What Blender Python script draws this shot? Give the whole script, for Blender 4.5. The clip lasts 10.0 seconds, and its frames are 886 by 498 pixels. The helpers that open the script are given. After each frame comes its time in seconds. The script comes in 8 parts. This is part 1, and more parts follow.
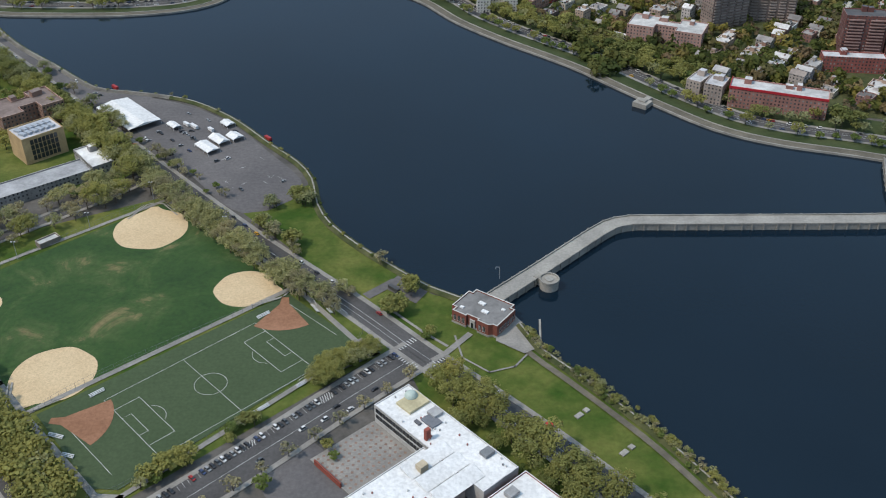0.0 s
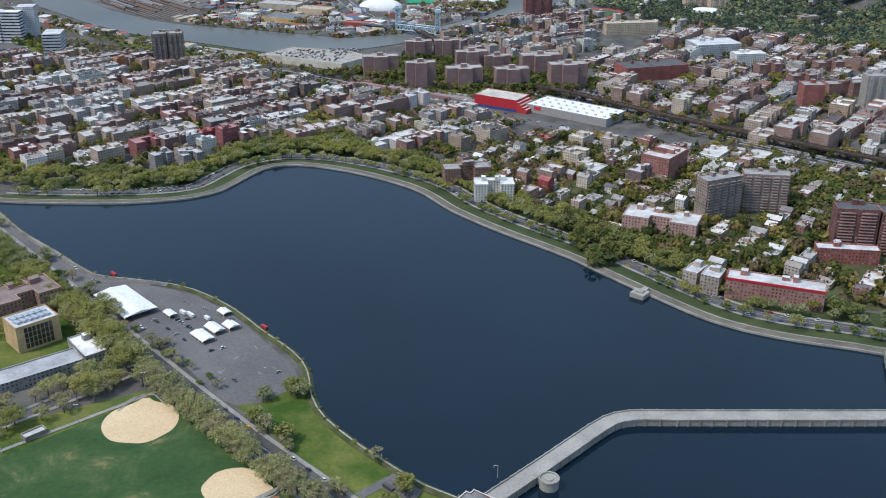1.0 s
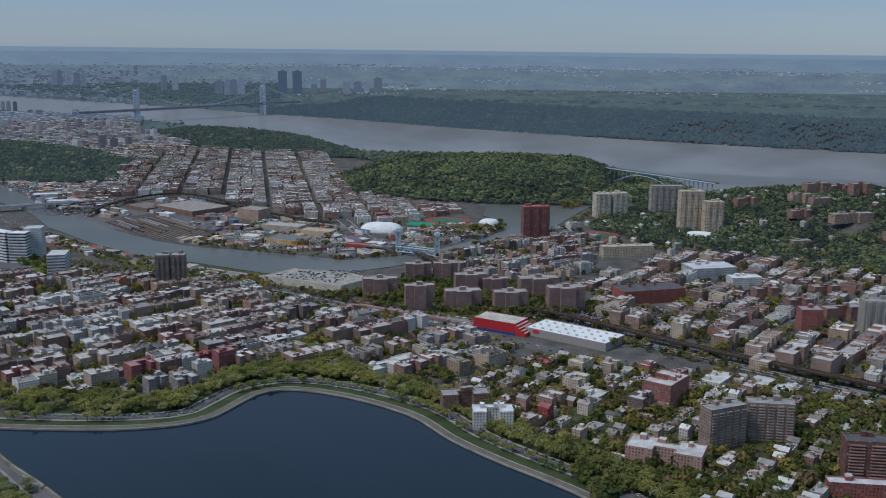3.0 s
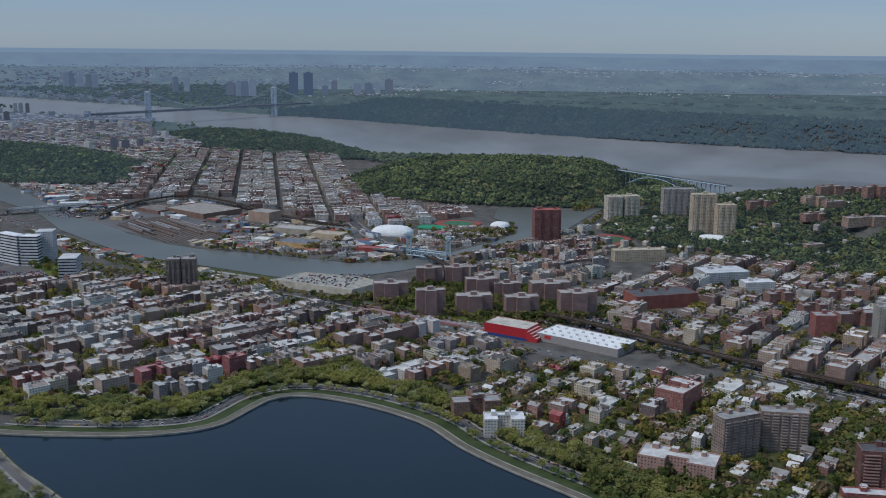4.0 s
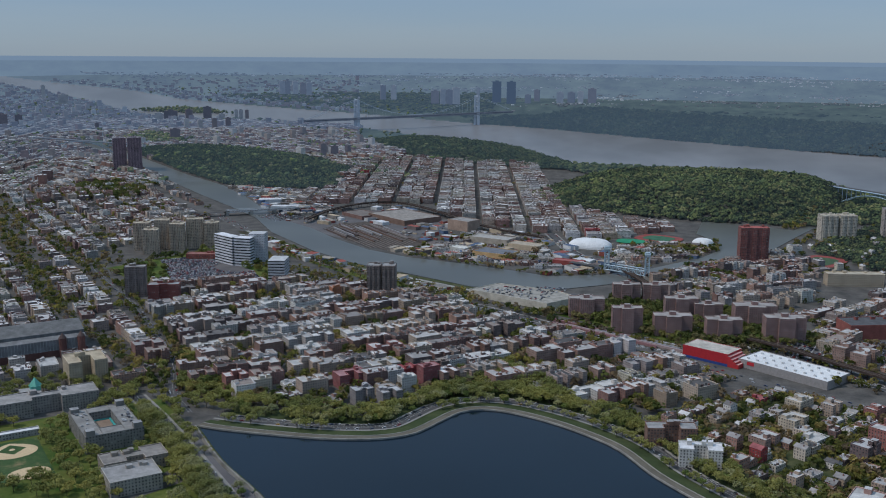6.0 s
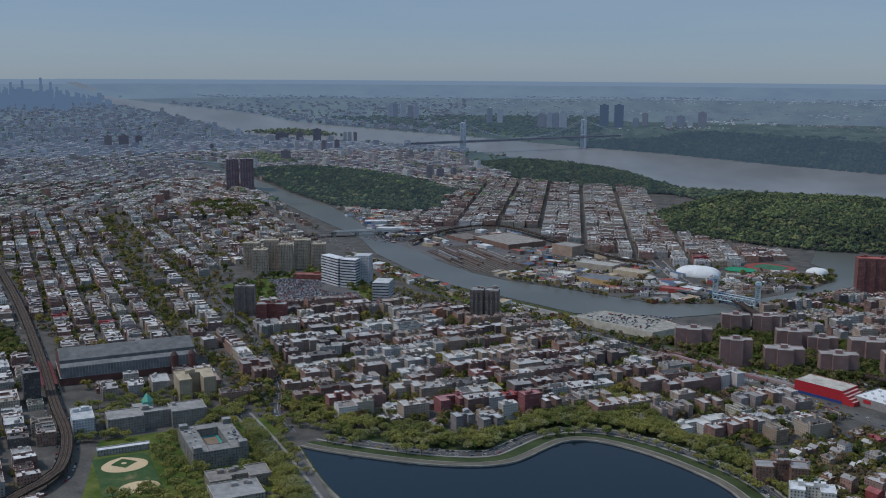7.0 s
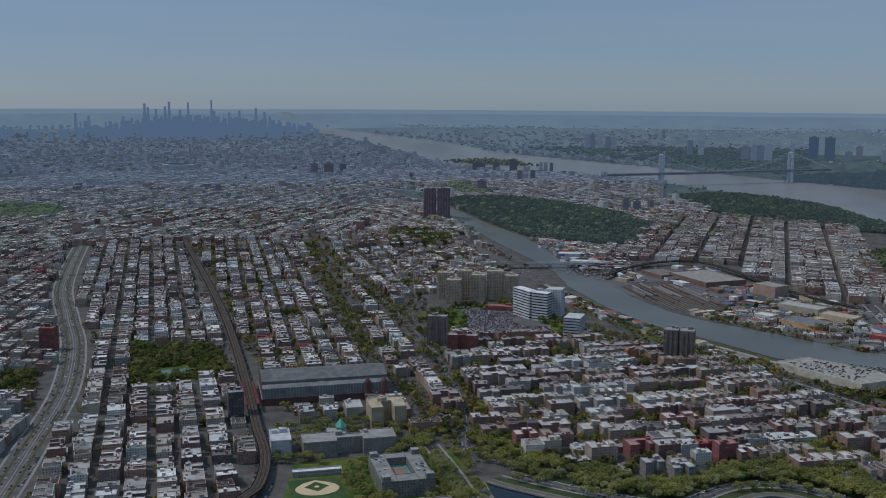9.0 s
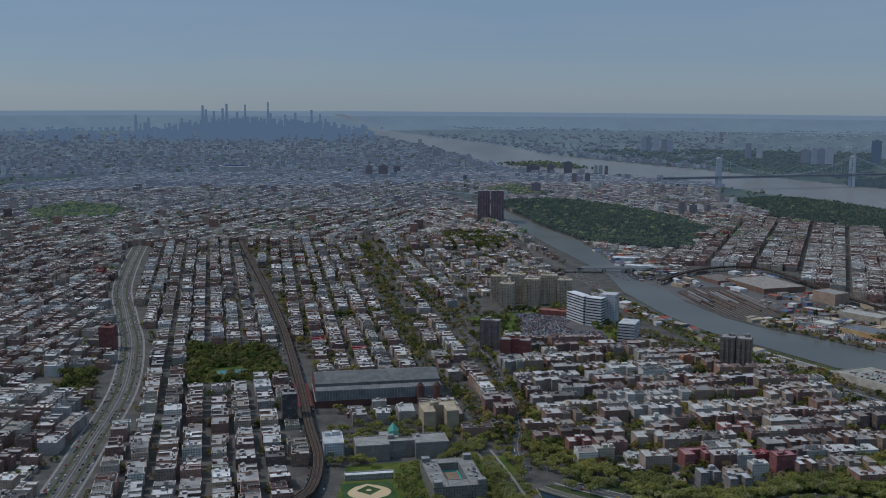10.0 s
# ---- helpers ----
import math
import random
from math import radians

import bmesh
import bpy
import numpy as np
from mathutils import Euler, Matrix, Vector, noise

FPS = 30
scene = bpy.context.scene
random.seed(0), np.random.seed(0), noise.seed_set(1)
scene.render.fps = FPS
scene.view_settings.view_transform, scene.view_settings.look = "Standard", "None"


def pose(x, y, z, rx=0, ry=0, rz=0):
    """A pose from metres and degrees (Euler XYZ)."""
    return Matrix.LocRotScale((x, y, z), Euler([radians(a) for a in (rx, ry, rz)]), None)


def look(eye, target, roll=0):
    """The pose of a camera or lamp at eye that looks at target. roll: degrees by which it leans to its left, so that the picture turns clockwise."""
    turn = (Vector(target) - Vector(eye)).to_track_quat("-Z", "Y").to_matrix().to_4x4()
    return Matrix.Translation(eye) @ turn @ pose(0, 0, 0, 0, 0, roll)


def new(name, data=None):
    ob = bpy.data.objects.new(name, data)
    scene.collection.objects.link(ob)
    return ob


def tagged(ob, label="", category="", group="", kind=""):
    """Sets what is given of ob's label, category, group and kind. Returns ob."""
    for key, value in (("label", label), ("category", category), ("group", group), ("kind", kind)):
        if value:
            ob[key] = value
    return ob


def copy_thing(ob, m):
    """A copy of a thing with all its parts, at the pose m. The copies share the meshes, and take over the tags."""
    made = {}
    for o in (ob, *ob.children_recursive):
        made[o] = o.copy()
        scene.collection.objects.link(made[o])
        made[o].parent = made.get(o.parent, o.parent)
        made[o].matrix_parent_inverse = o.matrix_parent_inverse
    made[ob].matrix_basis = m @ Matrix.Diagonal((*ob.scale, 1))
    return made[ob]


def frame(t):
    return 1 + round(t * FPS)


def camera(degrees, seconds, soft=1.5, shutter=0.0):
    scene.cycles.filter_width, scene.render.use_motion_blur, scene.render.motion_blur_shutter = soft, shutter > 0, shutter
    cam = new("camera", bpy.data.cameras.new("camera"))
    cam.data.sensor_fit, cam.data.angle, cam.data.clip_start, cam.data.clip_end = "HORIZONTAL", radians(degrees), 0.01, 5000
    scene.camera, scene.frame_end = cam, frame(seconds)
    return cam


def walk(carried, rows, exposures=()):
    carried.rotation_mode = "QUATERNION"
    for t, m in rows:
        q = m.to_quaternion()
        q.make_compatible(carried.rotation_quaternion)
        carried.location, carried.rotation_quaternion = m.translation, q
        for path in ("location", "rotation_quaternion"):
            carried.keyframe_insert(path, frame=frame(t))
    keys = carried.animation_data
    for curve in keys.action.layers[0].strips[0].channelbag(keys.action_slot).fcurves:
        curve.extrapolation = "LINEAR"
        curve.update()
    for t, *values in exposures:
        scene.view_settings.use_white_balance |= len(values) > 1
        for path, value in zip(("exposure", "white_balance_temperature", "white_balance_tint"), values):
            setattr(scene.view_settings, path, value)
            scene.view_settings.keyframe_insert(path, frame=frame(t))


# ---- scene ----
import collections
import itertools

from mathutils.geometry import tessellate_polygon

# ---- camera ----
cam = camera(47.64, 10.0, soft=1.05)
PATH = [
    (0.0, -2.1, -24.3, 375.5, 0.14, -33.66, -0.30), (0.5, -2.2, -18.2, 378.4, 0.28, -28.60, -0.07),
    (1.0, -1.8, -12.5, 382.5, 0.32, -23.67, 0.13), (1.5, -1.3, -7.4, 386.0, 0.33, -18.69, 0.23),
    (2.0, -0.2, -2.5, 389.6, 0.30, -13.58, 0.31), (2.5, 0.0, 0.0, 390.0, 0.31, -11.54, 0.39),
    (4.0, -0.4, 9.3, 397.7, -0.35, -11.56, 0.34), (4.5, -1.1, 13.1, 399.5, -2.81, -11.61, 0.29),
    (5.0, -1.2, 16.6, 401.1, -5.75, -11.63, 0.27), (5.5, -1.4, 18.9, 403.2, -8.75, -11.61, 0.25),
    (7.0, -2.2, 23.7, 411.1, -17.81, -10.03, 0.11), (7.5, -3.5, 25.3, 413.4, -20.85, -9.59, 0.14),
    (8.0, -3.7, 26.7, 416.2, -23.90, -9.24, 0.10), (8.5, -3.4, 27.7, 418.8, -26.55, -8.86, 0.06),
    (9.0, -3.1, 28.5, 421.5, -28.96, -8.48, 0.09), (9.5, -3.5, 29.3, 424.1, -30.62, -8.46, 0.11),
    (10.0, -5.2, 30.3, 425.5, -32.02, -8.41, 0.13)]


def station(x, y, z, yaw, pitch, roll):
    a, b = radians(yaw), radians(pitch)
    aim = (x + math.sin(a) * math.cos(b), y + math.cos(a) * math.cos(b), z + math.sin(b))
    return look((x, y, z), aim, roll)


walk(cam, [(row[0], station(*row[1:])) for row in PATH], exposures=[(0.0, 0.37, 6600, 13), (0.5, 0.66, 6450, 14), (1.0, 0.66, 6250, 14), (1.5, 0.45, 6150, 14), (2.0, 0.36, 6150, 14), (2.5, -0.08, 6120, 14), (5.5, -0.1, 6120, 14), (7.5, -0.28, 6150, 14), (10.0, -0.4, 6150, 13)])

# ---- world and sun ----
SUN_EL, SUN_AZ = 54.0, -112.0  # the sun's height, and its bearing from +y towards +x
world = bpy.data.worlds.new("sky")
scene.world = world
world.use_nodes = True
wn, wl = world.node_tree.nodes, world.node_tree.links
sky = wn.new("ShaderNodeTexSky")
sky.sky_type, sky.sun_disc = "NISHITA", False
sky.sun_elevation, sky.sun_rotation = radians(SUN_EL), radians(SUN_AZ)
sky.altitude, sky.air_density, sky.dust_density, sky.ozone_density = 400, 0.75, 0.3, 3.0
wn["Background"].inputs[1].default_value = 0.05
grey = wn.new("ShaderNodeHueSaturation")
grey.inputs["Saturation"].default_value, grey.inputs["Value"].default_value = 0.9, 0.7
wl.new(sky.outputs[0], grey.inputs["Color"])
wl.new(grey.outputs[0], wn["Background"].inputs[0])
# a thin even veil of high cloud over the whole sky, with faint streaks
veil, both = wn.new("ShaderNodeBackground"), wn.new("ShaderNodeAddShader")
where, stretch, streak, tone = wn.new("ShaderNodeTexCoord"), wn.new("ShaderNodeMapping"), wn.new("ShaderNodeTexNoise"), wn.new("ShaderNodeValToRGB")
stretch.inputs["Scale"].default_value = (1.5, 1.5, 14.0)
streak.inputs["Scale"].default_value, streak.inputs["Detail"].default_value = 2.2, 5.0
tone.color_ramp.elements[0].position, tone.color_ramp.elements[0].color = 0.42, (0.116, 0.177, 0.238, 1)
tone.color_ramp.elements[1].position, tone.color_ramp.elements[1].color = 0.8, (0.138, 0.19, 0.238, 1)
wl.new(where.outputs["Generated"], stretch.inputs[0])
wl.new(stretch.outputs[0], streak.inputs["Vector"])
wl.new(streak.outputs["Fac"], tone.inputs[0])
wl.new(tone.outputs[0], veil.inputs[0])
parts, up, more = wn.new("ShaderNodeSeparateXYZ"), wn.new("ShaderNodeMath"), wn.new("ShaderNodeMath")
up.operation, more.operation, more.inputs[1].default_value, more.inputs[2].default_value = "MAXIMUM", "MULTIPLY_ADD", 2.0, 0.95
wl.new(where.outputs["Generated"], parts.inputs[0])
wl.new(parts.outputs[2], up.inputs[0])
up.inputs[1].default_value = 0.0
wl.new(up.outputs[0], more.inputs[0])
wl.new(more.outputs[0], veil.inputs[1])
wl.new(wn["Background"].outputs[0], both.inputs[0])
wl.new(veil.outputs[0], both.inputs[1])
wl.new(both.outputs[0], wn["World Output"].inputs[0])
sun = new("sun", bpy.data.lights.new("sun", "SUN"))
sun.data.energy, sun.data.angle, sun.data.color = 2.2, radians(7), (1.0, 0.93, 0.82)
sun.matrix_basis = look((math.sin(radians(SUN_AZ)) * math.cos(radians(SUN_EL)), math.cos(radians(SUN_AZ)) * math.cos(radians(SUN_EL)),
                         math.sin(radians(SUN_EL))), (0, 0, 0))

# ---- past NEAR metres the land is drawn closer and smaller, so that the horizon lies within 5 km ----
EYE, NEAR, LIMIT = np.array([-2.0, 22.0, 408.0]), 3200.0, 4800.0


def eye_height(bearing):
    """The height about which the far land is drawn in, by bearing in degrees."""
    return np.interp(bearing, (-48, -10, 15), (421, 404, 394))


def drawn_in(V):
    V = np.asarray(V, float).reshape(-1, 3)
    r = np.hypot(V[:, 0] - EYE[0], V[:, 1] - EYE[1])
    about = np.c_[np.full(len(V), EYE[0]), np.full(len(V), EYE[1]), eye_height(np.degrees(np.arctan2(V[:, 0] - EYE[0], V[:, 1] - EYE[1])))]
    s = np.where(r > NEAR, (NEAR + (LIMIT - NEAR) * (1 - NEAR / np.maximum(r, 1))) / np.maximum(r, 1), 1.0)
    return about + (V - about) * s[:, None]


# ---- materials ----
def graph(name):
    m = bpy.data.materials.new(name)
    m.use_nodes = True
    n, l = m.node_tree.nodes, m.node_tree.links
    return m, n, l, n["Principled BSDF"]


def math_node(n, l, op, a, b=None):
    k = n.new("ShaderNodeMath")
    k.operation = op
    for i, v in enumerate((a, b)):
        if v is None:
            continue
        if isinstance(v, (int, float)):
            k.inputs[i].default_value = v
        else:
            l.new(v, k.inputs[i])
    return k.outputs[0]


def noise_node(n, l, scale, detail=4.0, rough=0.6, where="Object", distort=0.0):
    tc = n.new("ShaderNodeTexCoord") if where == "Object" else n.new("ShaderNodeNewGeometry")
    t = n.new("ShaderNodeTexNoise")
    t.inputs["Scale"].default_value, t.inputs["Detail"].default_value = scale, detail
    t.inputs["Roughness"].default_value, t.inputs["Distortion"].default_value = rough, distort
    l.new(tc.outputs["Object" if where == "Object" else "Position"], t.inputs["Vector"])
    return t.outputs["Fac"]


def ramp(n, l, fac, stops):
    r = n.new("ShaderNodeValToRGB")
    e = r.color_ramp.elements
    while len(e) < len(stops):
        e.new(0.5)
    for el, (p, c) in zip(e, stops):
        el.position, el.color = p, (*c, 1)
    l.new(fac, r.inputs[0])
    return r.outputs[0]


def mixed(n, l, fac, a, b, how="MIX"):
    k = n.new("ShaderNodeMix")
    k.data_type, k.blend_type = "RGBA", how
    for sock, v in ((k.inputs[0], fac), (k.inputs[6], a), (k.inputs[7], b)):
        if isinstance(v, (int, float)):
            sock.default_value = v
        elif isinstance(v, tuple):
            sock.default_value = (*v, 1)
        else:
            l.new(v, sock)
    return k.outputs[2]


def surface(name, dark, light, rough=0.85, scale=0.3, fine=3.0, bump=0.15, metal=0.0, where="Position", spread=(0.32, 0.68)):
    """A plain worn surface between two colours, varied at two scales."""
    m, n, l, p = graph(name)
    broad, small = noise_node(n, l, scale, 5, 0.6, where), noise_node(n, l, fine, 3, 0.6, where)
    c = ramp(n, l, broad, [(spread[0], dark), (spread[1], light)])
    g = ramp(n, l, small, [(0.3, (0.82, 0.82, 0.82)), (0.7, (1.1, 1.1, 1.1))])
    l.new(mixed(n, l, 1.0, c, g, "MULTIPLY"), p.inputs["Base Color"])
    p.inputs["Roughness"].default_value, p.inputs["Metallic"].default_value = rough, metal
    p.inputs["Specular IOR Level"].default_value = 0.2 if rough > 0.8 else 0.5
    if bump:
        b = n.new("ShaderNodeBump")
        b.inputs["Strength"].default_value = bump
        b.inputs["Distance"].default_value = 0.3
        l.new(small, b.inputs["Height"])
        l.new(b.outputs[0], p.inputs["Normal"])
    return m


def tinted(name, rough=0.85, scale=0.08, fine=0.8, lo=0.75, hi=1.2, windows=None, where="Position"):
    """Base colour from the mesh's own tint, weathered; windows: (bay width, storey height) puts rows of dark panes on it."""
    m, n, l, p = graph(name)
    a = n.new("ShaderNodeAttribute")
    a.attribute_name = "tint"
    broad, small = noise_node(n, l, scale, 4, 0.6, where), noise_node(n, l, fine, 3, 0.65, where)
    c = mixed(n, l, 1.0, a.outputs["Color"], ramp(n, l, broad, [(0.3, (lo, lo, lo)), (0.7, (hi, hi, hi))]), "MULTIPLY")
    c = mixed(n, l, 1.0, c, ramp(n, l, small, [(0.3, (0.85, 0.85, 0.85)), (0.7, (1.08, 1.08, 1.08))]), "MULTIPLY")
    p.inputs["Roughness"].default_value = rough
    p.inputs["Specular IOR Level"].default_value = 0.25 if rough > 0.7 else 0.5
    if windows:
        u = n.new("ShaderNodeUVMap")
        s = n.new("ShaderNodeSeparateXYZ")
        l.new(u.outputs[0], s.inputs[0])
        fx = math_node(n, l, "FRACT", math_node(n, l, "DIVIDE", s.outputs[0], windows[0]))
        fy = math_node(n, l, "FRACT", math_node(n, l, "DIVIDE", s.outputs[1], windows[1]))
        wx = math_node(n, l, "LESS_THAN", math_node(n, l, "ABSOLUTE", math_node(n, l, "SUBTRACT", fx, 0.5)), windows[2])
        wy = math_node(n, l, "LESS_THAN", math_node(n, l, "ABSOLUTE", math_node(n, l, "SUBTRACT", fy, 0.55)), windows[3])
        pane = math_node(n, l, "MULTIPLY", wx, wy)
        w = n.new("ShaderNodeTexWhiteNoise")
        w.noise_dimensions = "2D"
        cell = n.new("ShaderNodeCombineXYZ")
        l.new(math_node(n, l, "FLOOR", math_node(n, l, "DIVIDE", s.outputs[0], windows[0])), cell.inputs[0])
        l.new(math_node(n, l, "FLOOR", math_node(n, l, "DIVIDE", s.outputs[1], windows[1])), cell.inputs[1])
        l.new(cell.outputs[0], w.inputs[0])
        glass = ramp(n, l, w.outputs[0], [(0.0, (0.035, 0.036, 0.038)), (0.7, (0.085, 0.088, 0.09)), (1.0, (0.3, 0.29, 0.27))])
        c = mixed(n, l, pane, c, glass)
        l.new(math_node(n, l, "SUBTRACT", rough, math_node(n, l, "MULTIPLY", pane, rough - 0.25)), p.inputs["Roughness"])
    l.new(c, p.inputs["Base Color"])
    return m


def water(name, colour, rough, ripple, scale, gloss=0.5):
    m, n, l, p = graph(name)
    p.inputs["Specular IOR Level"].default_value = gloss
    f = noise_node(n, l, scale, 4, 0.6, "Position")
    g = noise_node(n, l, 0.004, 3, 0.5, "Position")
    l.new(ramp(n, l, g, [(0.35, tuple(c * 0.85 for c in colour)), (0.65, tuple(c * 1.15 for c in colour))]), p.inputs["Base Color"])
    p.inputs["Roughness"].default_value = rough
    p.inputs["IOR"].default_value = 1.33
    b = n.new("ShaderNodeBump")
    b.inputs["Strength"].default_value, b.inputs["Distance"].default_value = ripple, 0.2
    l.new(f, b.inputs["Height"])
    l.new(b.outputs[0], p.inputs["Normal"])
    return m


def foliage(name, scale=0.35, lo=0.74, hi=1.22):
    """Leaves: half of the light passes through."""
    m, n, l, p = graph(name)
    a = n.new("ShaderNodeAttribute")
    a.attribute_name = "tint"
    f = noise_node(n, l, scale, 5, 0.75, "Position")
    k = ramp(n, l, f, [(0.32, (lo, lo * 1.03, lo)), (0.7, (hi, hi, hi * 0.92))])
    c = mixed(n, l, 1.0, a.outputs["Color"], k, "MULTIPLY")
    wide = noise_node(n, l, 0.012, 3, 0.6, "Position")
    c = mixed(n, l, 1.0, c, ramp(n, l, wide, [(0.35, (0.72, 0.78, 0.8)), (0.65, (1.2, 1.16, 1.05))]), "MULTIPLY")
    d, t, x = n.new("ShaderNodeBsdfDiffuse"), n.new("ShaderNodeBsdfTranslucent"), n.new("ShaderNodeMixShader")
    x.inputs[0].default_value = 0.5
    for i, q in ((1, d), (2, t)):
        l.new(c, q.inputs[0])
        l.new(q.outputs[0], x.inputs[i])
    l.new(x.outputs[0], n["Material Output"].inputs[0])
    return m


def hazed_backdrop(name, haze_glow, lo, hi, scale, haze_share):
    """Far distance; the pale air in front of it is painted in as emission."""
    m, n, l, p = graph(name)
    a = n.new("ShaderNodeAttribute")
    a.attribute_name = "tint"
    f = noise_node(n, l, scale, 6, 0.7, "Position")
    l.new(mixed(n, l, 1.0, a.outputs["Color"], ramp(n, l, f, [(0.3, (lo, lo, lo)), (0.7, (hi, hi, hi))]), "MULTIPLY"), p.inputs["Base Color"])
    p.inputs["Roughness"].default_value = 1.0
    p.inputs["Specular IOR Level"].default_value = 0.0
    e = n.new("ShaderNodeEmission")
    e.inputs[0].default_value = (*haze_glow, 1)
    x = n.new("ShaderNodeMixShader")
    x.inputs[0].default_value = haze_share
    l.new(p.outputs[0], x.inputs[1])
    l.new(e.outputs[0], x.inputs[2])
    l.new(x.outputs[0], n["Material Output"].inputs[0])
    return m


def worn_turf(name):
    """Mown grass with dry, bare spots."""
    m, n, l, p = graph(name)
    a, b = noise_node(n, l, 0.028, 6, 0.68, "Position", 0.6), noise_node(n, l, 0.3, 4, 0.6, "Position")
    c = ramp(n, l, a, [(0.3, (0.014, 0.046, 0.008)), (0.5, (0.026, 0.066, 0.012)), (0.6, (0.05, 0.085, 0.022)), (0.68, (0.15, 0.13, 0.055)), (0.78, (0.26, 0.18, 0.09))])
    l.new(mixed(n, l, 1.0, c, ramp(n, l, b, [(0.3, (0.8, 0.8, 0.8)), (0.7, (1.15, 1.15, 1.15))]), "MULTIPLY"), p.inputs["Base Color"])
    p.inputs["Roughness"].default_value = 0.95
    return m


# haze colour that the far land and woods emit
AIR_HAZE = (0.112, 0.180, 0.263)
M = {
    "ground": surface("city ground", (0.06, 0.057, 0.053), (0.13, 0.12, 0.108), 0.95, 0.035, 0.3),
    "asphalt": surface("worn asphalt", (0.062, 0.06, 0.06), (0.105, 0.101, 0.099), 0.92, 0.03, 0.6),
    "avenue": surface("pale worn road surface", (0.085, 0.08, 0.076), (0.14, 0.13, 0.12), 0.92, 0.03, 0.4),
    "lot": surface("worn parking asphalt", (0.105, 0.099, 0.1), (0.15, 0.14, 0.138), 0.92, 0.02, 0.4),
    "pavement": surface("concrete pavement", (0.2, 0.19, 0.175), (0.3, 0.285, 0.26), 0.9, 0.06, 0.8),
    "grass": surface("park grass", (0.034, 0.074, 0.009), (0.15, 0.155, 0.04), 0.95, 0.025, 0.3, spread=(0.36, 0.7)),
    "verge": surface("rough verge grass", (0.03, 0.047, 0.016), (0.065, 0.08, 0.032), 0.95, 0.03, 0.3),
    "turf": worn_turf("ball field grass"),
    "carpet": surface("artificial turf", (0.052, 0.078, 0.038), (0.064, 0.092, 0.046), 0.9, 0.015, 0.5, 0.02),
    "clay": surface("infield clay", (0.24, 0.12, 0.07), (0.32, 0.165, 0.1), 0.95, 0.05, 0.6),
    "sand": surface("infield sand", (0.54, 0.4, 0.24), (0.6, 0.46, 0.285), 0.95, 0.03, 0.9, 0.03),
    "line": surface("white line paint", (0.4, 0.41, 0.4), (0.58, 0.58, 0.56), 0.7, 0.3, 2.0, 0.0),
    "stone": surface("weathered granite wall", (0.2, 0.19, 0.17), (0.36, 0.34, 0.3), 0.9, 0.05, 0.7),
    "concrete": surface("concrete", (0.25, 0.24, 0.22), (0.36, 0.345, 0.31), 0.9, 0.05, 0.6),
    "earth": surface("trodden earth path", (0.1, 0.09, 0.07), (0.165, 0.147, 0.115), 0.95, 0.06, 0.5),
    "bank": surface("scrubby bank", (0.03, 0.045, 0.015), (0.10, 0.1, 0.045), 0.95, 0.08, 0.5),
    "reservoir": water("reservoir water", (0.0042, 0.0125, 0.0225), 0.05, 0.25, 0.35, 0.38),
    "river": water("tidal river water", (0.19, 0.192, 0.196), 0.26, 0.15, 0.12),
    "harlem": water("narrow river water", (0.11, 0.112, 0.1), 0.3, 0.15, 0.12, 0.4),
    "leaf": foliage("leaves"),
    "bark": surface("bark", (0.05, 0.04, 0.03), (0.11, 0.09, 0.07), 0.95, 1.0, 6.0),
    "wall": tinted("masonry with windows", windows=(3.1, 3.15, 0.21, 0.24)),
    "plain": tinted("plain masonry"),
    "roof": tinted("flat roofing", 0.9, 0.09, 0.5, 0.66, 1.2),
    "metal": tinted("painted metal", 0.5, 0.3, 2.0, 0.85, 1.1),
    "white": surface("white membrane", (0.62, 0.62, 0.61), (0.76, 0.76, 0.75), 0.85, 0.05, 0.5, 0.03),
    "rail": surface("rusty steel", (0.035, 0.026, 0.022), (0.075, 0.052, 0.042), 0.97, 0.2, 1.5),
    "glass": surface("dark window glass", (0.015, 0.018, 0.022), (0.04, 0.045, 0.05), 0.15, 0.2, 1.0, 0.0),
    # haze painted as emission, from 0.36 on the land to 0.93 at the horizon
    "far_land": hazed_backdrop("distant land with painted haze", AIR_HAZE, 0.45, 1.6, 0.014, 0.36),
    "far_plain": hazed_backdrop("far plain with painted haze", (0.160, 0.232, 0.326), 0.2, 2.4, 0.008, 0.62),
    "far_hills": hazed_backdrop("far hills with painted haze", (0.180, 0.262, 0.367), 0.2, 2.6, 0.006, 0.78),
    "far_rim": hazed_backdrop("horizon with painted haze", (0.195, 0.280, 0.380), 0.6, 1.5, 0.008, 0.93),
    # town walls and roofs with bluish haze mixed in as emission
    "far_city": hazed_backdrop("distant town with painted haze", (0.119, 0.165, 0.247), 0.75, 1.2, 0.05, 0.22),
    "far_blocks": hazed_backdrop("far town with painted haze", (0.109, 0.165, 0.257), 0.8, 1.2, 0.05, 0.5),
    # mostly blue haze emission, little of the buildings' own colour
    "far_skyline": hazed_backdrop("far skyline with painted haze", (0.122, 0.192, 0.294), 0.8, 1.25, 0.02, 0.82),
    # leaves with a faint emission of air colour standing in for haze
    "far_wood": hazed_backdrop("distant woods with painted haze", AIR_HAZE, 0.6, 1.35, 0.022, 0.15),
    "near_wood": hazed_backdrop("woods across the river with painted haze", AIR_HAZE, 0.45, 1.55, 0.009, 0.07),
}


